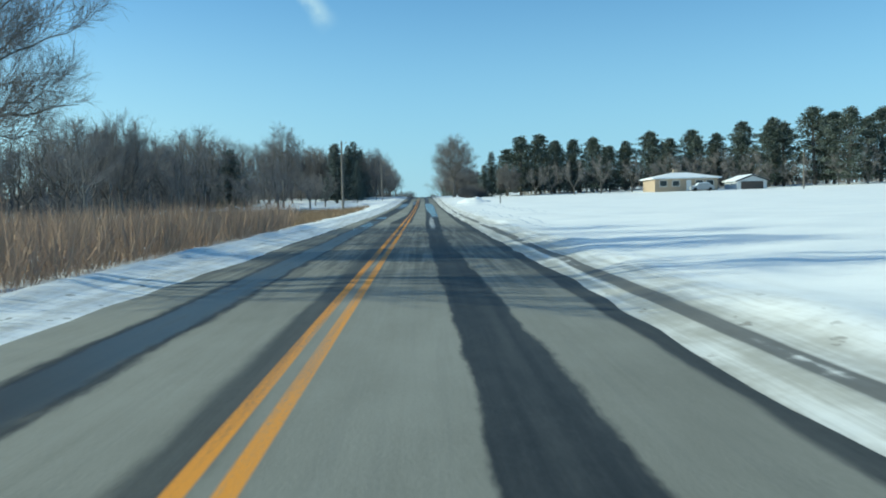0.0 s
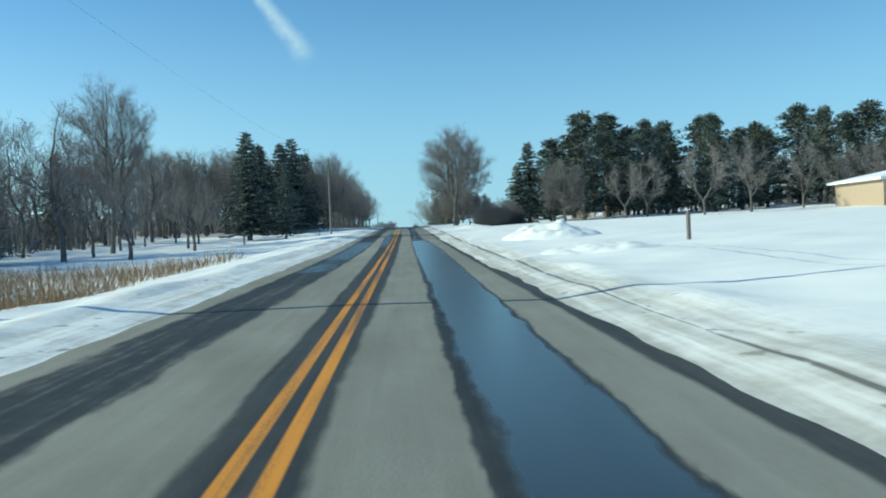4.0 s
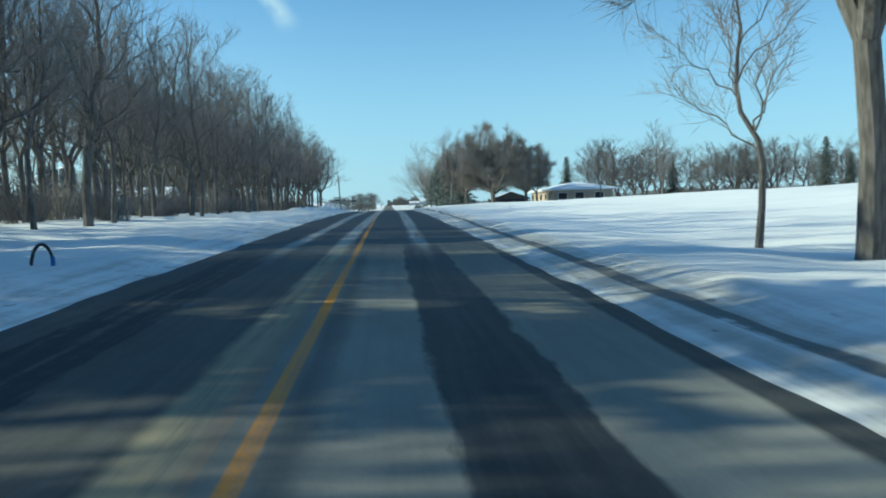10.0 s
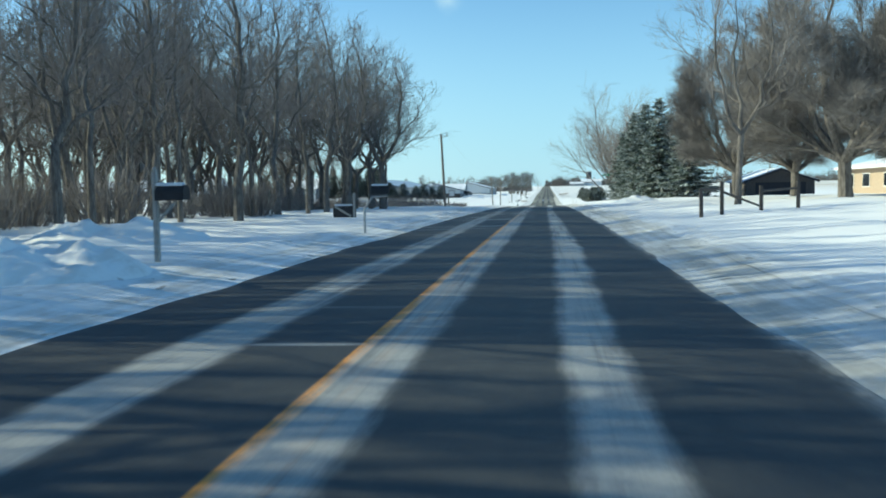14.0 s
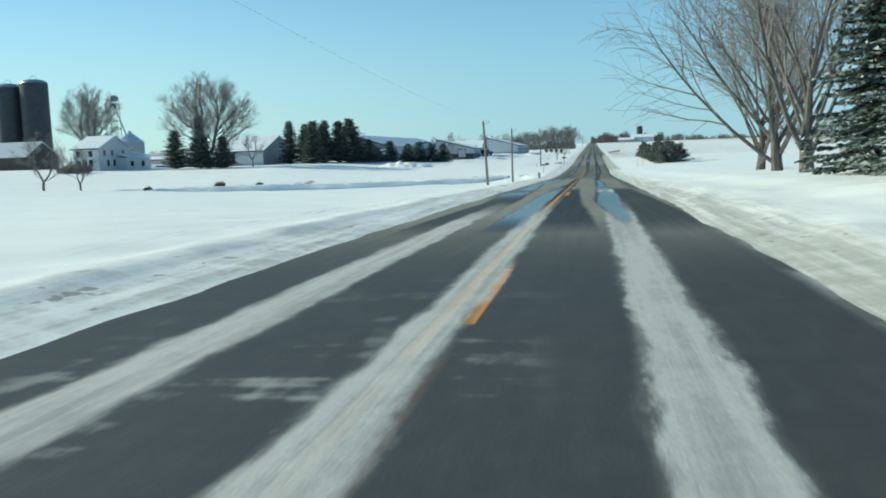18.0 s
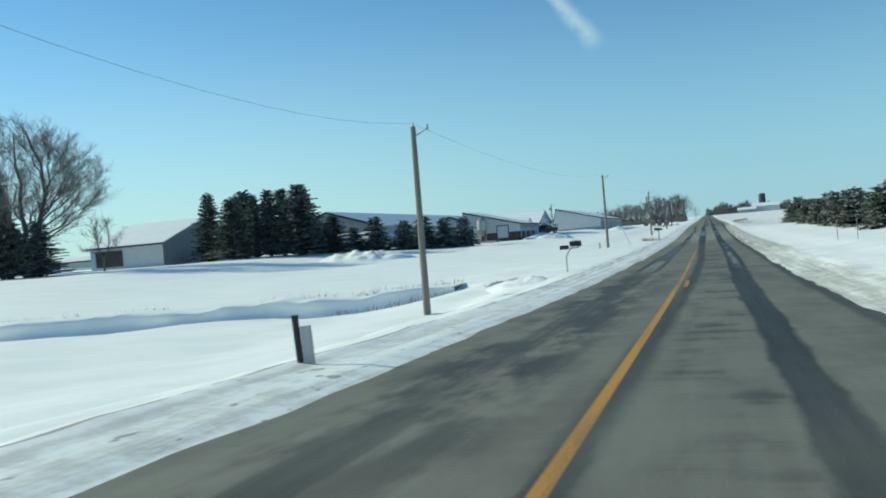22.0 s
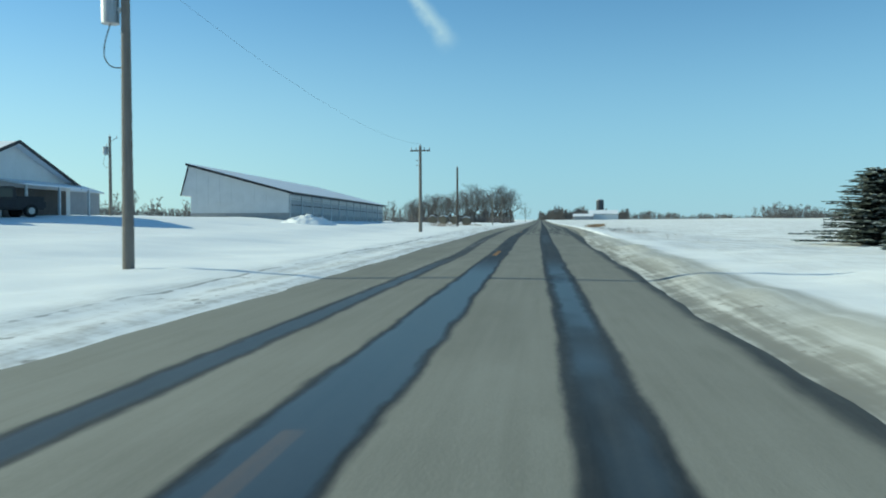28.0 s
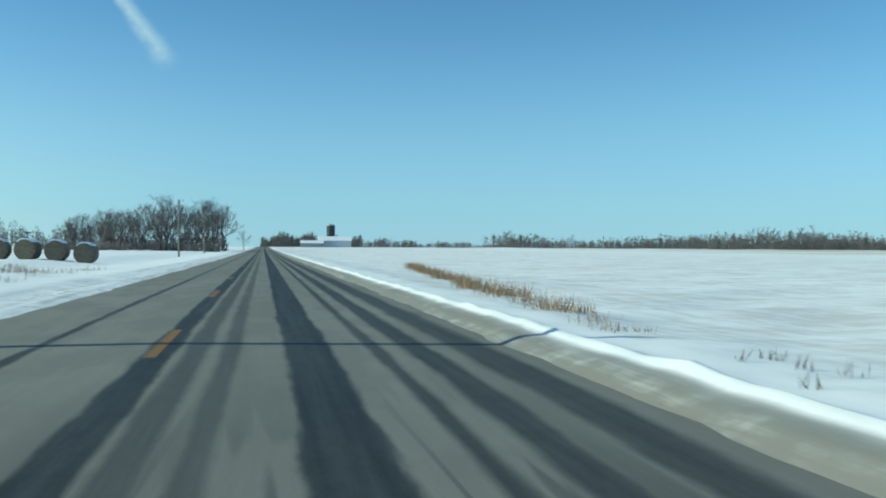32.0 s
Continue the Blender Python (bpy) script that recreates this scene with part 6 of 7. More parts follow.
def hip_house(name, label, x0, x1, y0, y1, base, eave, ridge, wall, over=0.6):
    root = tagged(new(name), label, "house")
    part("wall", box(x0, x1, y0, y1, base - 1, eave), wall, root)
    bm = bmesh.new()
    dx, dy = x1 - x0, y1 - y0
    k = min(dx, dy) / 2
    a = [bm.verts.new(p) for p in ((x0 - over, y0 - over, eave - .02), (x1 + over, y0 - over, eave - .02), (x1 + over, y1 + over, eave - .02), (x0 - over, y1 + over, eave - .02))]
    c = [bm.verts.new((v.co.x, v.co.y, eave + 0.2)) for v in a]
    if dx >= dy:
        r = [bm.verts.new((x0 + k, (y0 + y1) / 2, ridge)), bm.verts.new((x1 - k, (y0 + y1) / 2, ridge))]
        tops_ = [(c[0], c[1], r[1], r[0]), (c[1], c[2], r[1]), (c[2], c[3], r[0], r[1]), (c[3], c[0], r[0])]
    else:
        r = [bm.verts.new(((x0 + x1) / 2, y0 + k, ridge)), bm.verts.new(((x0 + x1) / 2, y1 - k, ridge))]
        tops_ = [(c[0], c[1], r[0]), (c[1], c[2], r[1], r[0]), (c[2], c[3], r[1]), (c[3], c[0], r[0], r[1])]
    bm.faces.new(a)
    for i in range(4):
        bm.faces.new((a[i], a[(i + 1) % 4], c[(i + 1) % 4], c[i]))
    for t in tops_:
        bm.faces.new(t)
    bmesh.ops.recalc_face_normals(bm, faces=bm.faces)
    part("roof", bm, ROOF_SNOW, root, "hipped roof under smooth snow")
    return root


def monoslope(name, label, xh, xl, y0, y1, base, zl, zh, hood=3.0, skirt=0.0, dark_foot=False):
    """A shed roof: high on the side away from the road (xh), where a slanting hood hangs over, and low beside the road (xl)."""
    root = tagged(new(name), label, "barn")
    s = (zh - zl) / (xl - xh)
    part("wall", prism([(xh, base - 1), (xl, base - 1), (xl, zl), (xh, zh - 0.1)], "y", y0, y1), WHITE_SIDING, root)
    part("hood", prism([(xh - 0.003, zh - hood), (xh - 0.003, zh - 0.08), (xh - 0.15, zh - 0.05), (xh - 1.0, zh - hood)], "y", y0, y1), WHITE_SIDING, root, "slanting white hood under the high eave")
    part("hood_trim", prism([(xh - 0.15, zh - 0.05), (xh - 1.0, zh - hood), (xh - 1.12, zh - hood), (xh - 0.30, zh - 0.02)], "y", y0 - 0.04, y1 + 0.04), DARK_TRIM, root)
    part("plinth", box(xh - 0.03, xl + 0.03, y0 - 0.03, y1 + 0.03, base - 1, base + 0.85), DARK_SIDING if dark_foot else RUBBLE, root, "dark low wall" if dark_foot else "grey concrete low wall")
    part("roof", prism([(xh - 0.35, zh + 0.05 + s * 0.35), (xl + 0.5, zl - s * 0.5 + 0.02), (xl + 0.5, zl - s * 0.5 + 0.15), (xh - 0.35, zh + 0.18 + s * 0.35)], "y", y0 - 0.35, y1 + 0.35), ROOF_SNOW, root, "single-slope roof under thin snow")
    part("fascia", prism([(xh - 0.36, zh - 0.08 + s * 0.36), (xl + 0.5, zl - s * 0.5 - 0.10), (xl + 0.5, zl - s * 0.5 + 0.13), (xh - 0.36, zh + 0.14 + s * 0.36)], "y", y0 - 0.43, y0 - 0.355), DARK_TRIM, root)
    part("eave_trim", box(xl + 0.505, xl + 0.57, y0 - 0.43, y1 + 0.35, zl - s * 0.5 - 0.12, zl - s * 0.5 + 0.13), DARK_TRIM, root)
    # long open side: a curtain between the low wall and the eave
    if skirt:
        part("curtain", box(xl + 0.032, xl + 0.05, y0 + 0.1, y1 - 0.1, base + 0.86, base + 0.86 + skirt), GREY_SIDING, root, "grey side curtain")
    n = max(2, int((y1 - y0) / 4))
    for k in range(3):
        part("rail", box(xl + 0.052, xl + 0.09, y0 + 0.3, y1 - 0.3, base + 1.0 + k * 0.62, base + 1.08 + k * 0.62), DARK_TRIM if k == 1 else METAL_GREY, root)
    for k in range(n + 1):
        y = y0 + 0.2 + k * (y1 - y0 - 0.4) / n
        part("post", box(xl + 0.03, xl + 0.12, y - 0.07, y + 0.07, base - 0.3, zl - 0.1), WHITE_SIDING, root)
    for k in range(int((xl - xh) / 1.2)):
        x = xh + 0.6 + 1.2 * k
        part("seam", box(x - 0.02, x + 0.02, y0 - 0.018, y0 - 0.002, base + 0.86, zl + s * (xl - x) - 0.25), WHITE_SIDING, root)
    return root


# first house and its carport
h = hip_house("house", "low tan brick house with a snowy hipped roof behind a field", 45.0, 57.0, 164, 173, 4.0, 6.3, 7.6, TAN_BRICK)
for x in (46.6, 49.0, 53.5, 55.5):
    window_y(h, x, 164, 4.9, 1.3, 1.0)
part("door", box(51.0, 51.9, 163.93, 164.02, 4.0, 6.0), WHITE_PAINT, h)
part("chimney", box(50.0, 50.9, 169, 169.8, 6.8, 8.3), TAN_BRICK, h)
g_ = gable("garage", "small white garage with an open dark front and snowy roof", 60.4, 66.0, 163, 170, 4.1, 5.7, 6.7, WHITE_SIDING, ROOF_SNOW, category="garage")
# no real door: a dark panel painted for the shade inside the open front
part("door", box(61.1, 65.3, 162.9, 163.03, 4.0, 5.5), DARK_SIDING, g_)
# second house and garage
h = hip_house("house", "low tan house with wide eaves and a snowy roof", 29.8, 40.5, 366, 389, 5.7, 8.2, 9.7, TAN_BRICK, 0.9)
for y in (369, 373, 378, 383, 387):
    window_x(h, 29.8, y, 6.6, 1.6, 1.1, -1)
for x in (31.5, 34.5, 38):
    window_y(h, x, 366, 6.6, 1.5, 1.1)
g_ = gable("garage", "dark weathered garage with snow on its roof", 24.0, 31.5, 404, 413, 5.6, 7.4, 8.7, DARK_SIDING, ROOF_SNOW, category="garage")
part("door", box(25, 30.5, 403.9, 404.03, 5.5, 7.2), DARK_TRIM, g_)
# cabin in the wood
g_ = gable("cabin", "blue-grey cabin among bare trees", -37, -28.3, 331, 339, 5.4, 7.6, 9.4, GREY_SIDING, ROOF_SNOW, along="x", category="cabin")
window_y(g_, -31, 331, 6.2, 1.0, 1.0)
# farmhouse
h = gable("farmhouse", "two-storey white farmhouse with a snowy roof and a low rear wing", -100.0, -94.6, 544, 556, 5.8, 10.0, 12.4, WHITE_SIDING, ROOF_SNOW, along="x", category="farmhouse")
part("wing", prism([(556.003, 4.6), (565.2, 4.6), (565.2, 8.3), (556.003, 9.1)], "x", -100.0, -94.9), WHITE_SIDING, h)
part("wing_roof", prism([(556.0, 9.12), (565.7, 8.28), (565.7, 8.46), (556.0, 9.32)], "x", -100.3, -94.4), ROOF_SNOW, h)
part("porch", box(-94.59, -92.6, 551.2, 559.5, 4.8, 8.0), WHITE_SIDING, h)
part("porch_roof", prism([(-94.6, 8.7), (-92.2, 8.0), (-92.2, 8.16), (-94.6, 8.9)], "y", 550.8, 560.0), ROOF_SNOW, h)
part("chimney", box(-98.6, -97.9, 550.2, 550.9, 11.8, 13.4, 0.02), RUBBLE, h)
for side in (-1, 1):
    part("gable_trim", prism([(550, 12.42), (550, 12.58), (550 + side * 6.4, 9.92), (550 + side * 6.4, 9.74)], "x", -94.19, -94.12), WHITE_PAINT, h)
for x in (-98.9, -96.2):
    window_y(h, x, 544, 8.3, 0.85, 1.2)
    window_y(h, x, 544, 6.4, 0.85, 1.3)
part("door", box(-97.9, -97.1, 543.93, 544.02, 5.7, 7.7), DARK_SIDING, h)
for y in (546.2, 549.0, 553.2):
    window_x(h, -94.6, y, 8.4, 0.85, 1.2)
for y in (547.4, 549.6):
    window_x(h, -94.6, y, 6.4, 0.85, 1.3)
for y in (553.0, 557.4):
    window_x(h, -92.6, y, 6.2, 1.2, 1.1)
# grain bins behind the house
for x, y, top in ((-121.0, 592, 11.9), (-113.4, 590, 12.0)):
    root = tagged(new("grain_bin"), "round galvanised grain bin with a conical roof", "grain bin", "pair of grain bins")
    part("barrel", cyl(3.3, 3.3, (x, y, 4.5), (x, y, top), 36), GREY_SIDING, root)
    part("roof", cyl(3.5, 0.35, (x, y, top + 0.003), (x, y, top + 2.5), 36), ROOF_METAL, root, "pale conical steel roof")
    part("vent_cap", cyl(0.4, 0.4, (x, y, top + 2.5), (x, y, top + 2.9), 14), METAL_GREY, root)
    for k in range(5):
        bm = bmesh.new()
        bmesh.ops.create_cone(bm, cap_ends=False, segments=36, radius1=3.34, radius2=3.34, depth=0.1, matrix=Matrix.Translation((x, y, 6.2 + 1.2 * k)))
        part("hoop", bm, METAL_GREY, root)
# silos
def silo(x, y, r, base, top, label):
    root = tagged(new("silo"), label, "silo")
    part("barrel", cyl(r, r, (x, y, base - 1), (x, y, top), 40), SILO_STAVE, root)
    bm = bmesh.new()
    bmesh.ops.create_uvsphere(bm, u_segments=32, v_segments=10, radius=r)
    bmesh.ops.delete(bm, geom=[v for v in bm.verts if v.co.z < -0.01], context="VERTS")
    bmesh.ops.transform(bm, matrix=Matrix.Translation((x, y, top)) @ Matrix.Diagonal((1, 1, 0.32, 1)), verts=bm.verts)
    part("dome", bm, METAL_GREY, root, "pale steel dome")
    for k in range(int((top - base) / 1.5)):
        z = base + 0.8 + k * 1.5
        bm = bmesh.new()
        bmesh.ops.create_cone(bm, cap_ends=False, segments=40, radius1=r + 0.02, radius2=r + 0.02, depth=0.05, matrix=Matrix.Translation((x, y, z)))
        part("hoop", bm, SILO_STAVE, root)
    part("chute", cyl(0.34, 0.34, (x + 0.4, y + r + 0.3, base), (x + 0.4, y + r + 0.3, top + 0.5), 12), SILO_STAVE, root)
    bm = bmesh.new()
    for k in range(9):
        a, b = math.pi * k / 9, math.pi * (k + 1) / 9
        cyl(0.06, 0.06, (x - 0.9 * math.cos(a), y, top + 0.9 + 0.9 * math.sin(a)), (x - 0.9 * math.cos(b), y, top + 0.9 + 0.9 * math.sin(b)), 6, bm)
    part("filler_pipe", bm, METAL_GREY, root)
    return root


silo(-134.6, 574, 3.1, 6.4, 25.6, "tall dark blue-grey farm silo")
silo(-127.6, 573.5, 3.1, 6.4, 26.2, "tall dark blue-grey farm silo beside another")
gable("barn", "low dark farm shed in front of the silos", -149, -119, 556, 568, 5.8, 9.0, 12.2, DARK_SIDING, ROOF_METAL, along="x", category="barn")
# bucket elevator with chutes
root = tagged(new("grain_elevator"), "steel grain elevator leg with slanting spouts", "grain elevator")
for dx in (-0.7, 0.7):
    for dy in (-0.7, 0.7):
        part("leg", cyl(0.08, 0.07, (-121 + dx * 1.3, 597 + dy * 1.3, 6), (-121 + dx * 1.1, 597 + dy * 1.1, 23), 6), METAL_GREY, root)
for k in range(8):
    part("brace", box(-122.0, -120.0, 595.9, 598.1, 8 + 2 * k, 8.09 + 2 * k), METAL_GREY, root)
part("head", prism([(-0.9 - 121, 23.0), (0.9 - 121, 23.0), (0.9 - 121, 23.9), (0.4 - 121, 24.5), (-0.4 - 121, 24.5), (-0.9 - 121, 23.9)], "y", 596.5, 597.5), GREY_SIDING, root)
part("platform", box(-122.4, -119.6, 595.6, 598.4, 22.3, 22.42), METAL_GREY, root)
for k in range(8):
    part("diagonal", cyl(0.05, 0.05, (-121.9, 595.95, 8 + 2 * k), (-120.1, 595.95, 10 + 2 * k), 5), METAL_GREY, root)
for dx in (-8.5, -6.5, -3.5, 4.5):
    part("spout", cyl(0.16, 0.16, (-121, 596.4, 22.6), (-121 + dx, 594, 13.6), 8), METAL_GREY, root)
# barns
g_ = gable("barn", "pale metal barn with a broad snowy roof beside dark conifers", -85, -72.8, 575.2, 596, 5.8, 8.7, 12.1, WHITE_SIDING, ROOF_SNOW, along="x", category="barn")
# the end turned from the sun is covered in grey siding to paint its shade
part("end_wall", prism([(575.25, 5.0), (595.95, 5.0), (595.95, 8.62), (585.6, 11.98), (575.25, 8.62)], "x", -72.79, -72.7), GREY_SIDING, g_, "ribbed end wall, grey for the shade on it")
part("door", box(-84, -79.5, 575.05, 575.19, 5.8, 8.1), DARK_SIDING, g_)
gable("barn", "long low pale farm building", -125, -92, 604, 612, 5.6, 7.6, 8.4, WHITE_SIDING, ROOF_SNOW, along="x", category="barn")
gable("barn", "very long free-stall barn with a pale steel roof", -69.1, -50.5, 603, 690, 5.6, 9.1, 12.0, GREY_SIDING, ROOF_METAL, along="y", category="barn")
b = monoslope("barn", "white single-slope cattle barn with two doors and a dark low wall", -39.7, -30.1, 616.5, 630, 5.5, 7.7, 10.15, 2.4, 0.9, True)
for dx0, dx1 in ((-38.4, -37.0), (-34.1, -32.2)):
    d = part("door", box(dx0, dx1, 616.42, 616.49, 5.4, 7.45), WHITE_SIDING, b)
    part("door_frame", box(dx0 - 0.14, dx1 + 0.14, 616.44, 616.52, 7.45, 7.6), DARK_TRIM, d)
    for ex in (dx0 - 0.14, dx1):
        part("door_frame", box(ex, ex + 0.14, 616.44, 616.52, 5.4, 7.45), DARK_TRIM, d)
    for k in range(4):
        part("door_panel", box(dx0 + 0.06, dx1 - 0.06, 616.40, 616.425, 5.5 + 0.48 * k, 5.92 + 0.48 * k), WHITE_SIDING, d)
    part("yard_lamp", box((dx0 + dx1) / 2 - 0.2, (dx0 + dx1) / 2 + 0.2, 616.2, 616.46, 8.15, 8.35, 0.03), METAL_GREY, b)
slab = tagged(mesh_object("loading_slab", [], [], RUBBLE), "low dark concrete loading slab under snow before the barn", "slab")
bm_ = box(-41.5, -33.5, 612.6, 615.4, gz(-37, 614) - 0.3, gz(-37, 614) + 0.22, 0.03)
bm_.to_mesh(slab.data)
bm_.free()
root = tagged(new("feed_bin"), "white hopper-bottom feed bin on legs", "feed bin")
FX, FY = -36.4, 614.9
part("tank", cyl(0.85, 0.85, (FX, FY, 7.0), (FX, FY, 8.6), 24), METAL_GREY, root)
part("hopper", cyl(0.22, 0.85, (FX, FY, 5.9), (FX, FY, 7.0), 24), METAL_GREY, root)
part("lid", cyl(0.85, 0.28, (FX, FY, 8.6), (FX, FY, 9.1), 24), METAL_GREY, root)
part("cap", cyl(0.3, 0.3, (FX, FY, 9.1), (FX, FY, 9.25), 16), METAL_GREY, root)
for k in range(4):
    a = 0.785 + k * 1.571
    part("leg", cyl(0.05, 0.05, (FX + 0.78 * math.cos(a), FY + 0.78 * math.sin(a), gz(FX, FY) - 0.2), (FX + 0.78 * math.cos(a), FY + 0.78 * math.sin(a), 7.2), 6), METAL_GREY, root)
g_ = gable("shed", "small white gabled shed with a tall door beside the cattle barn", -45.3, -41.0, 618.5, 626, 5.5, 9.1, 9.85, WHITE_SIDING, ROOF_SNOW, category="shed", over=0.15)
part("door", box(-44.3, -42.0, 618.4, 618.49, 5.4, 8.0), GREY_SIDING, g_)
# milk house: its gable end faces the road over a shaded porch
g_ = gable("milk_house", "white milk house whose gable stands over a shaded porch", -44, -30.6, 635.4, 648.6, 5.5, 7.75, 10.0, WHITE_SIDING, ROOF_SNOW, along="x", category="building", over=0.5)
for side in (-1, 1):
    part("gable_trim", prism([(642, 10.02), (642, 10.22), (642 + side * 7.1, 7.72), (642 + side * 7.1, 7.50)], "x", -30.08, -30.0), DARK_TRIM, g_)
# flat dark panel on the wall paints the shade under the porch roof
part("porch_recess", box(-30.64, -30.55, 641.0, 648.0, 5.5, 7.35), DARK_SIDING, g_, "dark panel standing in for the shade under the porch")
part("porch_roof", prism([(-30.6, 7.72), (-28.9, 7.42), (-28.9, 7.52), (-30.6, 7.84)], "y", 640.6, 648.6), ROOF_SNOW, g_)
for y in (641.0, 644.6, 648.2):
    part("porch_post", box(-29.1, -28.98, y - 0.07, y + 0.07, 5.0, 7.45), WHITE_SIDING, g_)
for y in (637.0, 639.2):
    window_x(g_, -30.6, y, 6.2, 1.0, 1.0, 1, DARK_TRIM)
g_ = gable("link", "low white link between the barn and the milk house", -43, -31.4, 630, 635.39, 5.5, 7.5, 8.9, WHITE_SIDING, ROOF_SNOW, along="x", category="building", over=0.0)
part("door", box(-31.44, -31.36, 631.4, 633.0, 5.4, 7.3), GREY_SIDING, g_)
monoslope("barn", "white single-slope cattle barn beside the road", -33.4, -23.3, 676, 727, 5.5, 8.4, 11.1, 3.0, 1.3)
# silage stored in a long plastic tube before the long barn
BAG = (-62.5, -46.0, 598.6, gz(-54, 598.6) - 0.1)
root = tagged(new("silage_bag"), "long white plastic silage bag lying behind young spruces", "silage bag")
bm_ = bmesh.new()
ring = None
for i in range(25):
    u = i / 24
    k = min(1.0, 0.35 + 3.2 * min(u, 1 - u)) ** 0.5
    rr = [bm_.verts.new((BAG[0] + (BAG[1] - BAG[0]) * u, BAG[2] + 1.5 * k * math.cos(w) + 0.05 * math.sin(i * 1.7), BAG[3] + 1.45 * k * (0.95 + math.sin(w)) + 0.04 * math.sin(i * 2.3))) for w in np.linspace(0, 6.283, 15)[:-1]]
    if ring:
        for j in range(14):
            bm_.faces.new((ring[j], ring[(j + 1) % 14], rr[(j + 1) % 14], rr[j]))
    else:
        bm_.faces.new(rr[::-1])
    ring = rr
bm_.faces.new(ring)
for f in bm_.faces:
    f.smooth = True
part("bag", bm_, WHITE_PAINT, root)
# round bales
def bale(x, y, turn):
    z = gz(x, y)
    root = tagged(new("round_bale"), "round hay bale with snow on top", "hay bale", "row of bales")
    root.matrix_world = pose(x, y, z + 0.68, 0, 0, turn)
    bm = cyl(0.75, 0.75, (-0.75, 0, 0), (0.75, 0, 0), 28)
    bmesh.ops.bevel(bm, geom=[e for e in bm.edges if abs(e.verts[0].co.x - e.verts[1].co.x) < 0.01], offset=0.08, segments=2, affect="EDGES")
    part("hay", bm, HAY, root)
    part("snow_cap", prism([(0.74 * math.sin(a), 0.74 * math.cos(a)) for a in np.linspace(-0.75, 0.75, 9)] + [(0.80 * math.sin(a), 0.83 * math.cos(a)) for a in np.linspace(0.7, -0.7, 9)], "x", -0.72, 0.72), ROOF_SNOW, root)


HAY = simple("wrapped_hay", (0.20, 0.17, 0.125), 0.35, 5.0, 0.9, bump=0.8, dist=0.03)
for i in range(4):
    bale(-11.2 - 2.0 * i, 741 + 0.2 * i, 90 + rnd.uniform(-8, 8))
# farm far ahead
g_ = gable("barn", "distant white dairy barn under a dark silo", 40, 62, 1286, 1300, 12, 16, 19, WHITE_SIDING, ROOF_SNOW, along="x", category="barn")
gable("barn", "distant low farm building", 27, 42, 1280, 1290, 11.6, 14.0, 16, GREY_SIDING, ROOF_SNOW, along="x", category="barn")
silo(48.8, 1302, 3.0, 12, 27, "distant dark silo over a dairy farm")

# ---- small things along the road ----
PALE_WOOD = simple("pale_weathered_wood", (0.40, 0.375, 0.34), 0.25, 3.0, 0.8, stretch=(6, 6, 0.5))
GREEN_SIGN = simple("green_sign_sheeting", (0.02, 0.20, 0.09), 0.1, 4.0, 0.5)
BLUE_MARK = simple("blue_marker_plastic", (0.05, 0.16, 0.40), 0.15, 6.0, 0.5)
TYRE = simple("black_rubber", (0.02, 0.02, 0.02), 0.2, 6.0, 0.9)


def mailbox(x, y, label, turn=0, arm=False, tube=False, height=1.15, brace=False):
    root = tagged(new("mailbox"), label, "mailbox")
    root.matrix_world = pose(x, y, gz(x, y), 0, 0, turn)
    if arm:
        bm = cyl(0.035, 0.035, (-0.35, 0, -0.3), (-0.35, 0, height - 0.45), 8)
        cyl(0.035, 0.035, (-0.35, 0, height - 0.45), (-0.1, 0, height - 0.08), 8, bm)
        cyl(0.035, 0.035, (-0.1, 0, height - 0.08), (0.35, 0, height - 0.05), 8, bm)
        part("post", bm, METAL_GREY, root, "bent galvanised arm")
    elif not brace:
        part("post", box(-0.05, 0.05, -0.05, 0.05, -0.3, height, 0.008), POLE_WOOD, root)
    if brace:
        part("upright", box(-0.21, -0.125, -0.045, 0.045, -0.3, height + 0.5, 0.012), PALE_WOOD, root, "pale wooden upright")
        part("finial", cyl(0.05, 0.02, (-0.167, 0, height + 0.501), (-0.167, 0, height + 0.58), 8), PALE_WOOD, root)
        part("strut", cyl(0.028, 0.028, (-0.14, 0, height - 0.36), (0.2, 0, height - 0.03), 6), PALE_WOOD, root)
    profile = [(-0.11, height), (0.11, height), (0.11, height + 0.14)] + [(0.11 * math.cos(a), height + 0.14 + 0.11 * math.sin(a)) for a in np.linspace(0.3, 2.84, 7)] + [(-0.11, height + 0.14)]
    b = part("box", prism([(p[0], p[1]) for p in profile], "x", -0.12, 0.40), DARK_METAL, root)
    part("lid", prism([(p[0] * 1.03, height + (p[1] - height) * 1.03) for p in profile], "x", 0.40, 0.42), DARK_METAL, b)
    part("snow_cap", box(-0.12, 0.38, -0.09, 0.09, height + 0.245, height + 0.30, 0.02), ROOF_SNOW, b)
    if tube:
        part("newspaper_tube", prism([(-0.1 * math.cos(a), height - 0.02 + 0.1 * math.sin(a)) for a in np.linspace(0, 6.0, 12)], "x", -0.62, -0.2), DARK_METAL, root)
    return root


def post(x, y, height, wid, label, mat=POLE_WOOD, lean=(0, 0), name="post"):
    root = tagged(new(name), label, name.replace("_", " "))
    root.matrix_world = pose(x, y, gz(x, y), lean[0], lean[1], 20)
    part("shaft", box(-wid / 2, wid / 2, -wid / 2, wid / 2, -0.3, height, wid * 0.12), mat, root)
    part("snow_cap", box(-wid * 0.5, wid * 0.5, -wid * 0.5, wid * 0.5, height + 0.002, height + 0.05, wid * 0.2), ROOF_SNOW, root)
    return root


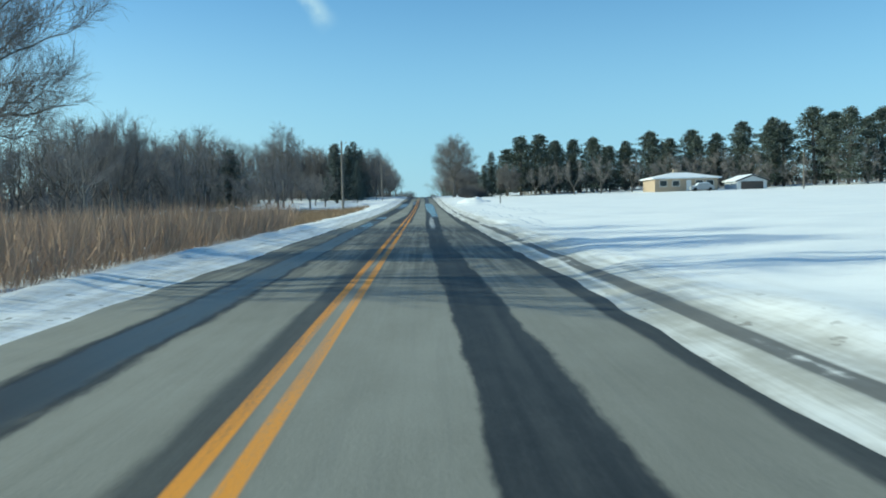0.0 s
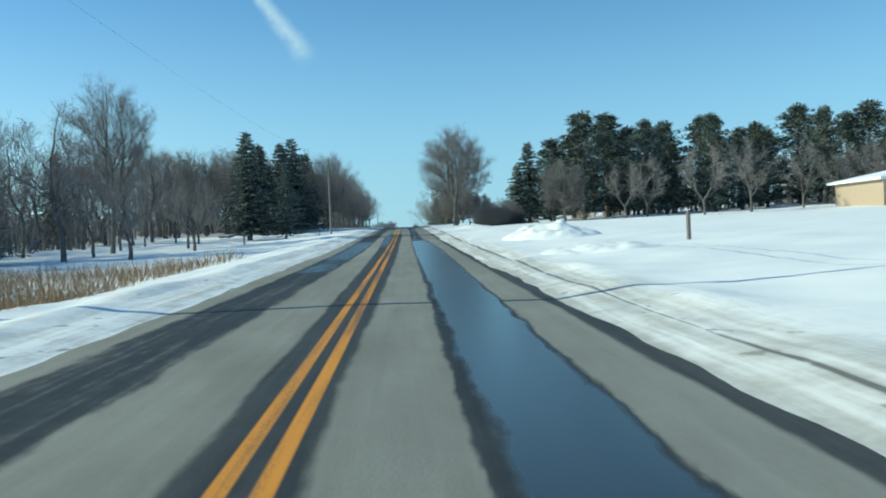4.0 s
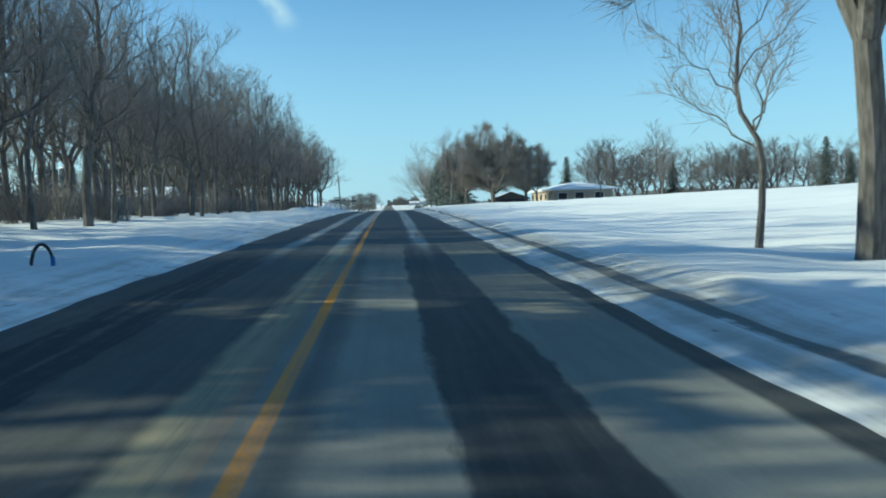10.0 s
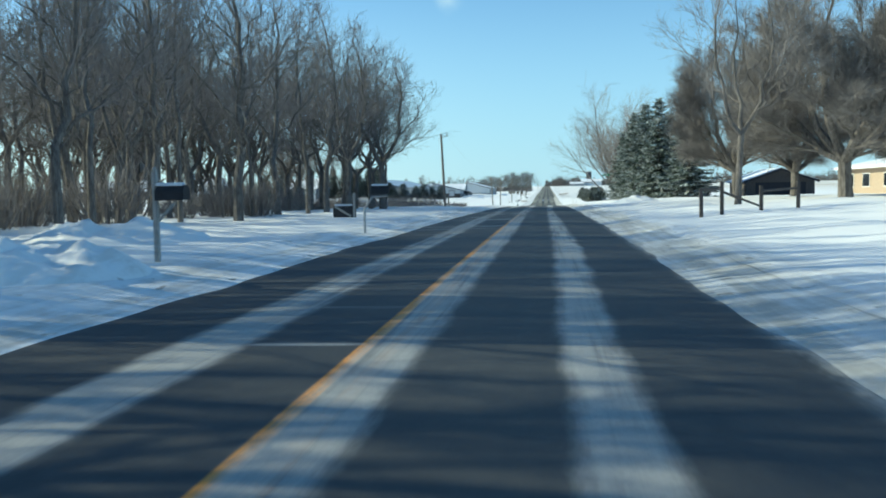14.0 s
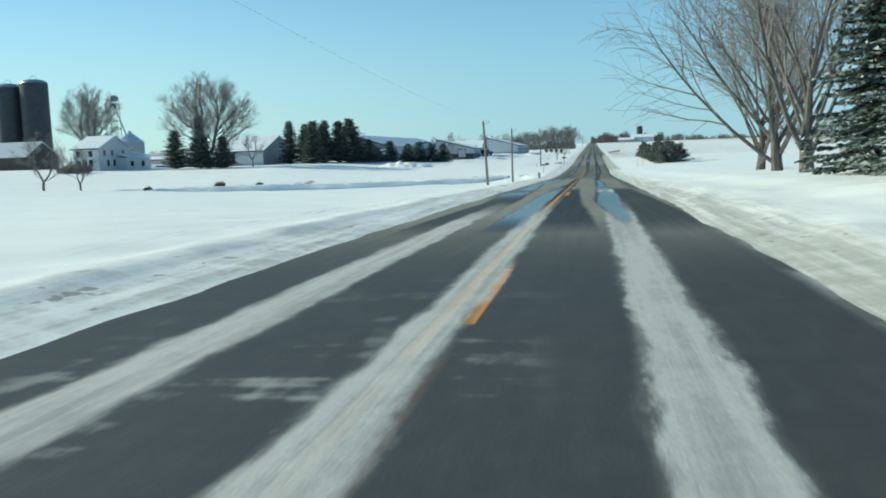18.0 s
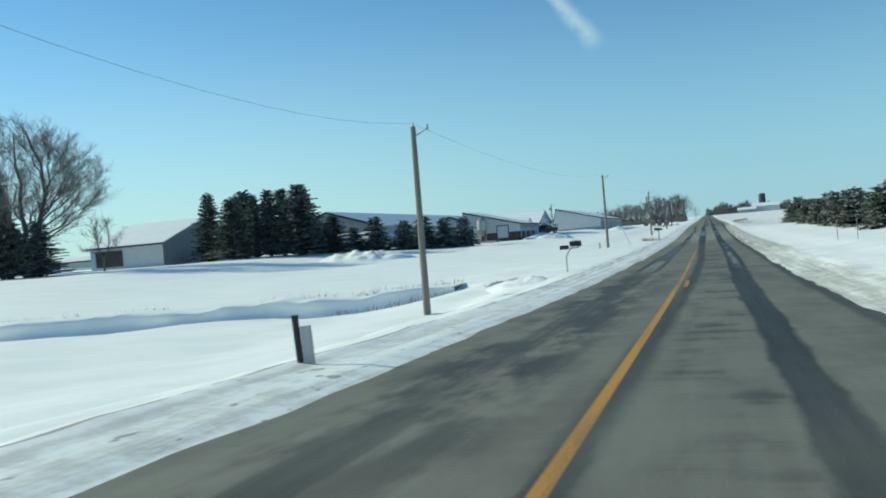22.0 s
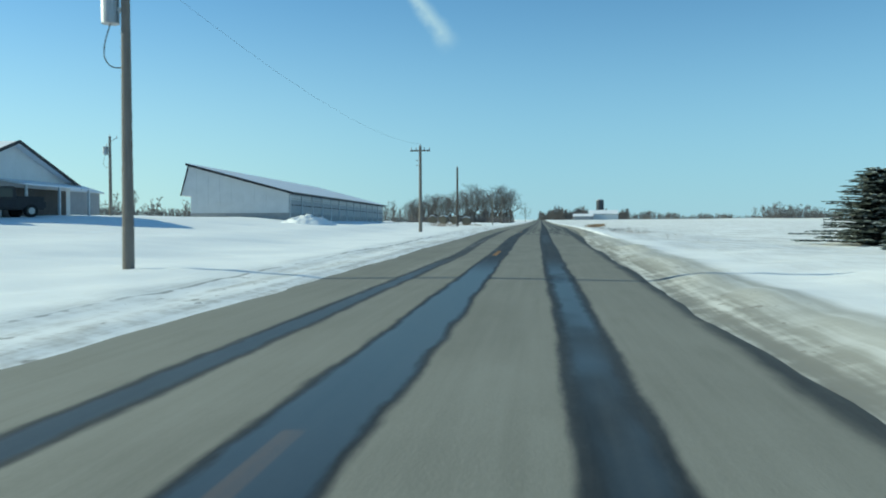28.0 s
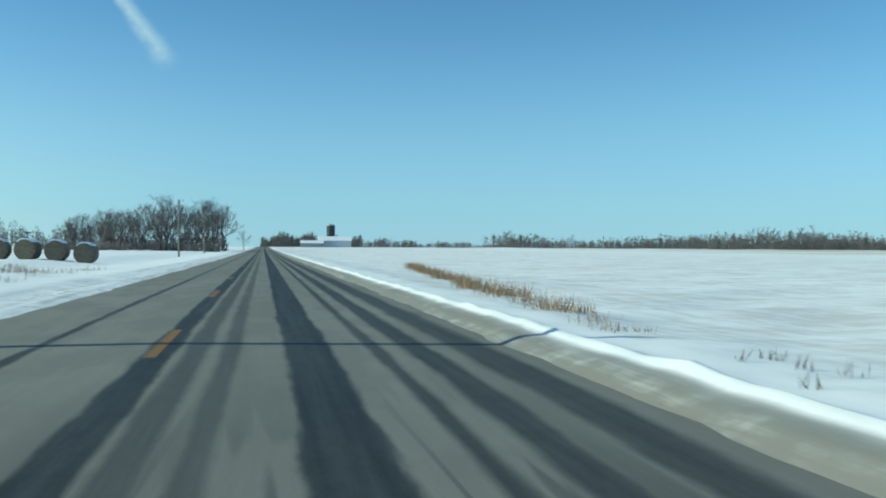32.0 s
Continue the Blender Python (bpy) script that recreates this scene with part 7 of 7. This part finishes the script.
def stake(x, y, height, label, lean=(0, 0), mat=None):
    root = tagged(new("stake"), label, "stake")
    root.matrix_world = pose(x, y, gz(x, y), lean[0], lean[1], 0)
    part("rod", cyl(0.022, 0.018, (0, 0, -0.3), (0, 0, height), 8), mat or POLE_WOOD, root)
    return root


mailbox(-9.0, 185.6, "dark mailbox on a wooden post in a snowy verge", 0)
mailbox(-5.08, 315.3, "dark snow-capped mailbox on a tall pale wooden upright", -6, brace=True, height=1.05)
mailbox(-3.75, 327.0, "snow-capped mailbox on a thin bent steel arm", 4, arm=True, height=1.2)
root = tagged(new("wooden_crate"), "dark wooden crate with a pale board in the snow", "crate")
root.matrix_world = pose(-7.9, 340.6, gz(-7.9, 340.6), 0, 0, 12)
part("side", box(-0.55, 0.5, -0.3, 0.3, -0.05, 0.55, 0.02), DARK_METAL, root)
part("board", prism([(-0.5, 0.5), (-0.42, 0.56), (0.3, 0.1), (0.22, 0.04)], "y", -0.335, -0.305), PALE_WOOD, root, "pale diagonal board")
part("upright", box(0.36, 0.47, -0.37, -0.305, -0.2, 1.15, 0.01), PALE_WOOD, root)
part("snow_cap", box(-0.5, 0.34, -0.25, 0.25, 0.552, 0.63, 0.03), ROOF_SNOW, root)
mailbox(-5.45, 511.6, "mailbox and newspaper tube on a bent steel arm above the ditch", -4, arm=True, tube=True, height=1.2)
mailbox(-5.3, 577.6, "mailbox on a bent metal arm beside brown weeds", 6, arm=True, height=1.25)
mailbox(-5.0, 579.8, "second mailbox on crossed legs in the snow", -10, height=1.2)
post(-14.3, 168, 1.05, 0.16, "weathered wooden post on a snowy lawn")
post(9.0, 194.8, 0.72, 0.15, "dark wooden driveway post in the snow", DARK_TRIM)
post(-16.0, 235, 0.5, 0.35, "low dark stump at the edge of the wood")
root = tagged(new("lawn_hoop"), "dark bent hoop with a blue tip in the snow", "lawn hoop")
root.matrix_world = pose(-5.3, 230.6, gz(-5.3, 230.6), 0, 0, 10)
bm = bmesh.new()
bend = [(-0.22 + 0.02 * k, 0, 0.08 + 0.30 * math.sin(math.pi * k / 18) ** 0.6) for k in range(0, 19, 2)]
for a, b in zip(bend, bend[1:]):
    cyl(0.03, 0.03, a, b, 8, bm)
part("hoop", bm, DARK_METAL, root)
part("foot", cyl(0.03, 0.03, (-0.22, 0, -0.2), (-0.22, 0, 0.09), 8), DARK_METAL, root)
part("tip", cyl(0.045, 0.035, (0.14, 0, -0.1), (0.14, 0, 0.16), 8), BLUE_MARK, root, "blue plastic tip")
post(-8.3, 386.7, 1.35, 0.14, "dark wooden field post beside a pole")
root = tagged(new("marker_post"), "dark roadside marker post with a grey plate", "marker post")
root.matrix_world = pose(-4.6, 480.5, gz(-4.6, 480.5), 0, -3, 0)
part("stem", box(-0.06, 0.02, -0.03, 0.03, -0.3, 0.66, 0.006), DARK_METAL, root)
part("plate", box(0.04, 0.2, -0.015, 0.015, -0.1, 0.5, 0.004), METAL_GREY, root, "grey upright plate")
post(-9.6, 557.0, 0.55, 0.10, "short wooden post beside a utility pole")
stake(8.0, 524.7, 1.3, "thin wooden snow stake in the verge")
stake(8.6, 521.5, 1.3, "thin wooden snow stake in the verge")
stake(-7.0, 562.5, 2.0, "leaning guy-wire guard near a utility pole", (0, -22), METAL_GREY)
stake(-7.6, 195.5, 2.4, "leaning guy-wire guard near a utility pole", (0, -20), METAL_GREY)
# pillar-like bin by the cabin drive
root = tagged(new("refuse_bin"), "grey wheeled refuse bin on the snowy verge", "bin")
root.matrix_world = pose(-20.5, 314.5, gz(-20.5, 314.5), 0, 0, 15)
part("body", prism([(-0.28, 0), (0.28, 0), (0.34, 1.0), (-0.34, 1.0)], "x", -0.3, 0.3), GREY_SIDING, root)
part("lid", box(-0.36, 0.34, -0.36, 0.38, 1.0, 1.08, 0.02), DARK_METAL, root)
for dx in (-0.27, 0.27):
    part("wheel", cyl(0.12, 0.12, (dx - 0.03, 0.3, 0.1), (dx + 0.03, 0.3, 0.1), 14), TYRE, root)
# street sign at the side road
root = tagged(new("street_sign"), "green street name sign on a thin steel post", "sign")
root.matrix_world = pose(7.8, 397.6, gz(7.8, 397.6), 0, 0, 8)
part("post", cyl(0.03, 0.03, (0, 0, -0.3), (0, 0, 2.75), 10), METAL_GREY, root)
plate = part("plate", box(-0.38, 0.38, -0.012, 0.012, 2.75, 2.97, 0.004), GREEN_SIGN, root)
part("lettering", box(-0.30, 0.22, -0.018, -0.013, 2.82, 2.90), WHITE_PAINT, plate, "pale bar")
# broken field fence on the right
root = tagged(new("fence"), "broken wooden rail fence in the snow", "fence")
for i, (x, y, h) in enumerate(((6.6, 331.6, 1.0), (7.4, 332.2, 1.15), (9.0, 333.4, 0.9), (10.6, 334.6, 1.0))):
    z = gz(x, y)
    part("post", box(x - 0.06, x + 0.06, y - 0.06, y + 0.06, z - 0.3, z + h, 0.01), DARK_SIDING, root)
for a, b in (((6.6, 331.6, 0.95), (7.4, 332.2, 0.9)), ((7.4, 332.2, 0.8), (9.0, 333.4, 0.15)), ((9.0, 333.4, 0.7), (10.6, 334.6, 0.75))):
    part("rail", cyl(0.045, 0.04, (a[0], a[1], gz(a[0], a[1]) + a[2]), (b[0], b[1], gz(b[0], b[1]) + b[2]), 8), DARK_SIDING, root)


def snow_pile(x, y, w, l, h, seed, label):
    """A ploughed heap: a rough mound that runs out into the snow."""
    n, m = 34, 34
    verts, faces = [], []
    for j in range(m):
        for i in range(n):
            u, v = i / (n - 1) * 2 - 1, j / (m - 1) * 2 - 1
            d = max(0.0, 1 - (u * u + v * v))
            px, py = x + u * w / 2, y + v * l / 2
            q = Vector((px * 0.9 + seed * 7.1, py * 0.9, seed * 3.3))
            lump = 0.42 * noise.fractal(q, 0.9, 2.1, 4) + 0.22 * noise.fractal(q * 3.1, 0.8, 2.1, 3)
            verts.append((px, py, gz(px, py) - 0.06 + h * d ** 0.8 * max(0.15, 0.72 + lump)))
    for j in range(m - 1):
        for i in range(n - 1):
            k = j * n + i
            faces.append((k, k + 1, k + n + 1, k + n))
    ob = mesh_object("snow_mound", verts, faces, SNOW, smooth_shade=True)
    return tagged(ob, label, "snow heap")


def snow_bank(x0, x1, seed):
    """The steep, slightly overhanging lip of drifted snow along the field ditch."""
    r = random.Random(seed)
    xs_ = np.arange(x0, x1, 0.4)
    verts, faces = [], []
    for i, x in enumerate(xs_):
        yb = float(bank_line(np.array([x]), np.array([0.0]))[0])
        fade = float(smooth((x - x0) / 12) * smooth((x1 - x) / 2))
        low, high = gz(x, yb - 1.1), gz(x, yb + 1.0)
        lip = high + fade * (0.10 + 0.22 * noise.fractal(Vector((x * 0.5, seed, 0)), 0.9, 2.1, 3))
        jut = 0.25 * noise.fractal(Vector((x * 0.8, seed + 5, 0)), 0.9, 2.1, 3)
        verts += [(x, yb - 1.2 + jut, low - 0.15), (x, yb - 0.95 + jut, low + 0.05), (x, yb - 0.98 + jut, low + (lip - low) * 0.55), (x, yb - 1.12 + jut, low + (lip - low) * 0.88), (x, yb - 0.95 + jut, lip), (x, yb + 0.1, lip + 0.03), (x, yb + 2.4, gz(x, yb + 2.4) - 0.03)]
        if i:
            a = 7 * (i - 1)
            faces += [(a + k, a + 7 + k, a + 8 + k, a + 1 + k) for k in range(6)]
    ob = mesh_object("snow_bank", verts, faces, SNOW, smooth_shade=True)
    return tagged(ob, "wind-cut snow bank with a shaded face along a field ditch", "snow bank")


snow_bank(-92.0, -10.5, 3)
snow_pile(-25.5, 617, 9, 7, 0.95, 1, "ploughed snow heap in a farm yard")
snow_pile(-37, 563, 12, 8, 1.3, 2, "ploughed snow heap at the edge of a drive")
snow_pile(-18, 664, 5, 4, 0.9, 3, "small ploughed snow heap beside a barn")
snow_pile(-9.5, 322, 5, 5, 0.6, 4, "churned snow heap before a wooded drive")
snow_pile(-6.0, 313.0, 3.2, 3.6, 0.62, 5, "churned snow heap beside a mailbox")
snow_pile(7.2, 114, 4.4, 6, 0.34, 6, "ploughed snow heap at a field entrance")
snow_pile(7.3, 152, 4.6, 7, 0.2, 7, "ploughed snow heap at a driveway")
snow_pile(-7.4, 507, 3, 5, 0.3, 8, "snow heap at the mouth of the ditch")
snow_pile(8.0, 176, 4.2, 6, 0.35, 9, "ploughed snow heap before a bush")
snow_pile(8.7, 132.5, 5.4, 10, 0.8, 11, "ploughed snow bank beside a driveway")
snow_pile(8.2, 372, 4, 7, 0.5, 10, "ploughed snow heap near the spruces")
# pick-up truck in the yard
root = tagged(new("pickup_truck"), "dark pick-up truck parked before the milk house", "truck")
root.matrix_world = pose(-29.6, 638.8, gz(-29.6, 638.8) + 0.02, 0, 0, 150)
part("body", box(-0.95, 0.95, -2.6, 2.6, 0.45, 1.05, 0.12), DARK_METAL, root)
part("cab", prism([(-0.9, 1.05), (1.2, 1.05), (0.75, 1.75), (-0.7, 1.78)], "x", -0.86, 0.86), DARK_METAL, root)
part("windscreen", prism([(0.80, 1.70), (1.19, 1.12), (1.21, 1.12), (0.82, 1.70)], "x", -0.75, 0.75), GLASS_DARK, root)
for sx in (-0.87, 0.87):
    part("side_window", box(sx - 0.012, sx + 0.012, -0.6, 0.7, 1.15, 1.65), GLASS_DARK, root)
    for sy in (-1.65, 1.7):
        w_ = part("wheel", cyl(0.38, 0.38, (sx - 0.12, sy, 0.38), (sx + 0.12, sy, 0.38), 20), TYRE, root)
        part("rim", cyl(0.2, 0.2, (sx + (0.125 if sx > 0 else -0.125), sy, 0.38), (sx + (0.13 if sx > 0 else -0.13), sy, 0.38), 14), METAL_GREY, w_)
for sx in (-0.65, 0.65):
    part("headlight", box(sx - 0.16, sx + 0.16, 2.58, 2.62, 0.75, 0.92, 0.02), WHITE_PAINT, root)
part("bed", box(-0.85, 0.85, -2.5, -0.9, 0.98, 1.22, 0.03), DARK_METAL, root)

# car under snow by the first house
root = tagged(new("parked_car"), "parked car buried in snow before the first house", "car")
root.matrix_world = pose(52.5, 159.5, gz(52.5, 159.5), 0, 0, 84)
part("body", prism([(-2.1, 0.3), (2.1, 0.3), (2.15, 0.8), (1.2, 0.95), (0.6, 1.4), (-1.0, 1.42), (-1.7, 0.98), (-2.15, 0.9)], "x", -0.85, 0.85), GREY_SIDING, root)
part("snow_cap", prism([(-2.0, 0.98), (2.0, 0.88), (1.15, 1.06), (0.6, 1.52), (-1.0, 1.56), (-1.6, 1.1)], "x", -0.8, 0.8), ROOF_SNOW, root)
for sx in (-0.8, 0.8):
    for sy in (-1.35, 1.35):
        part("wheel", cyl(0.31, 0.31, (sx - 0.1, sy, 0.31), (sx + 0.1, sy, 0.31), 18), TYRE, root)
post(11.5, 118.0, 1.1, 0.13, "thin dark post in a snowy field")
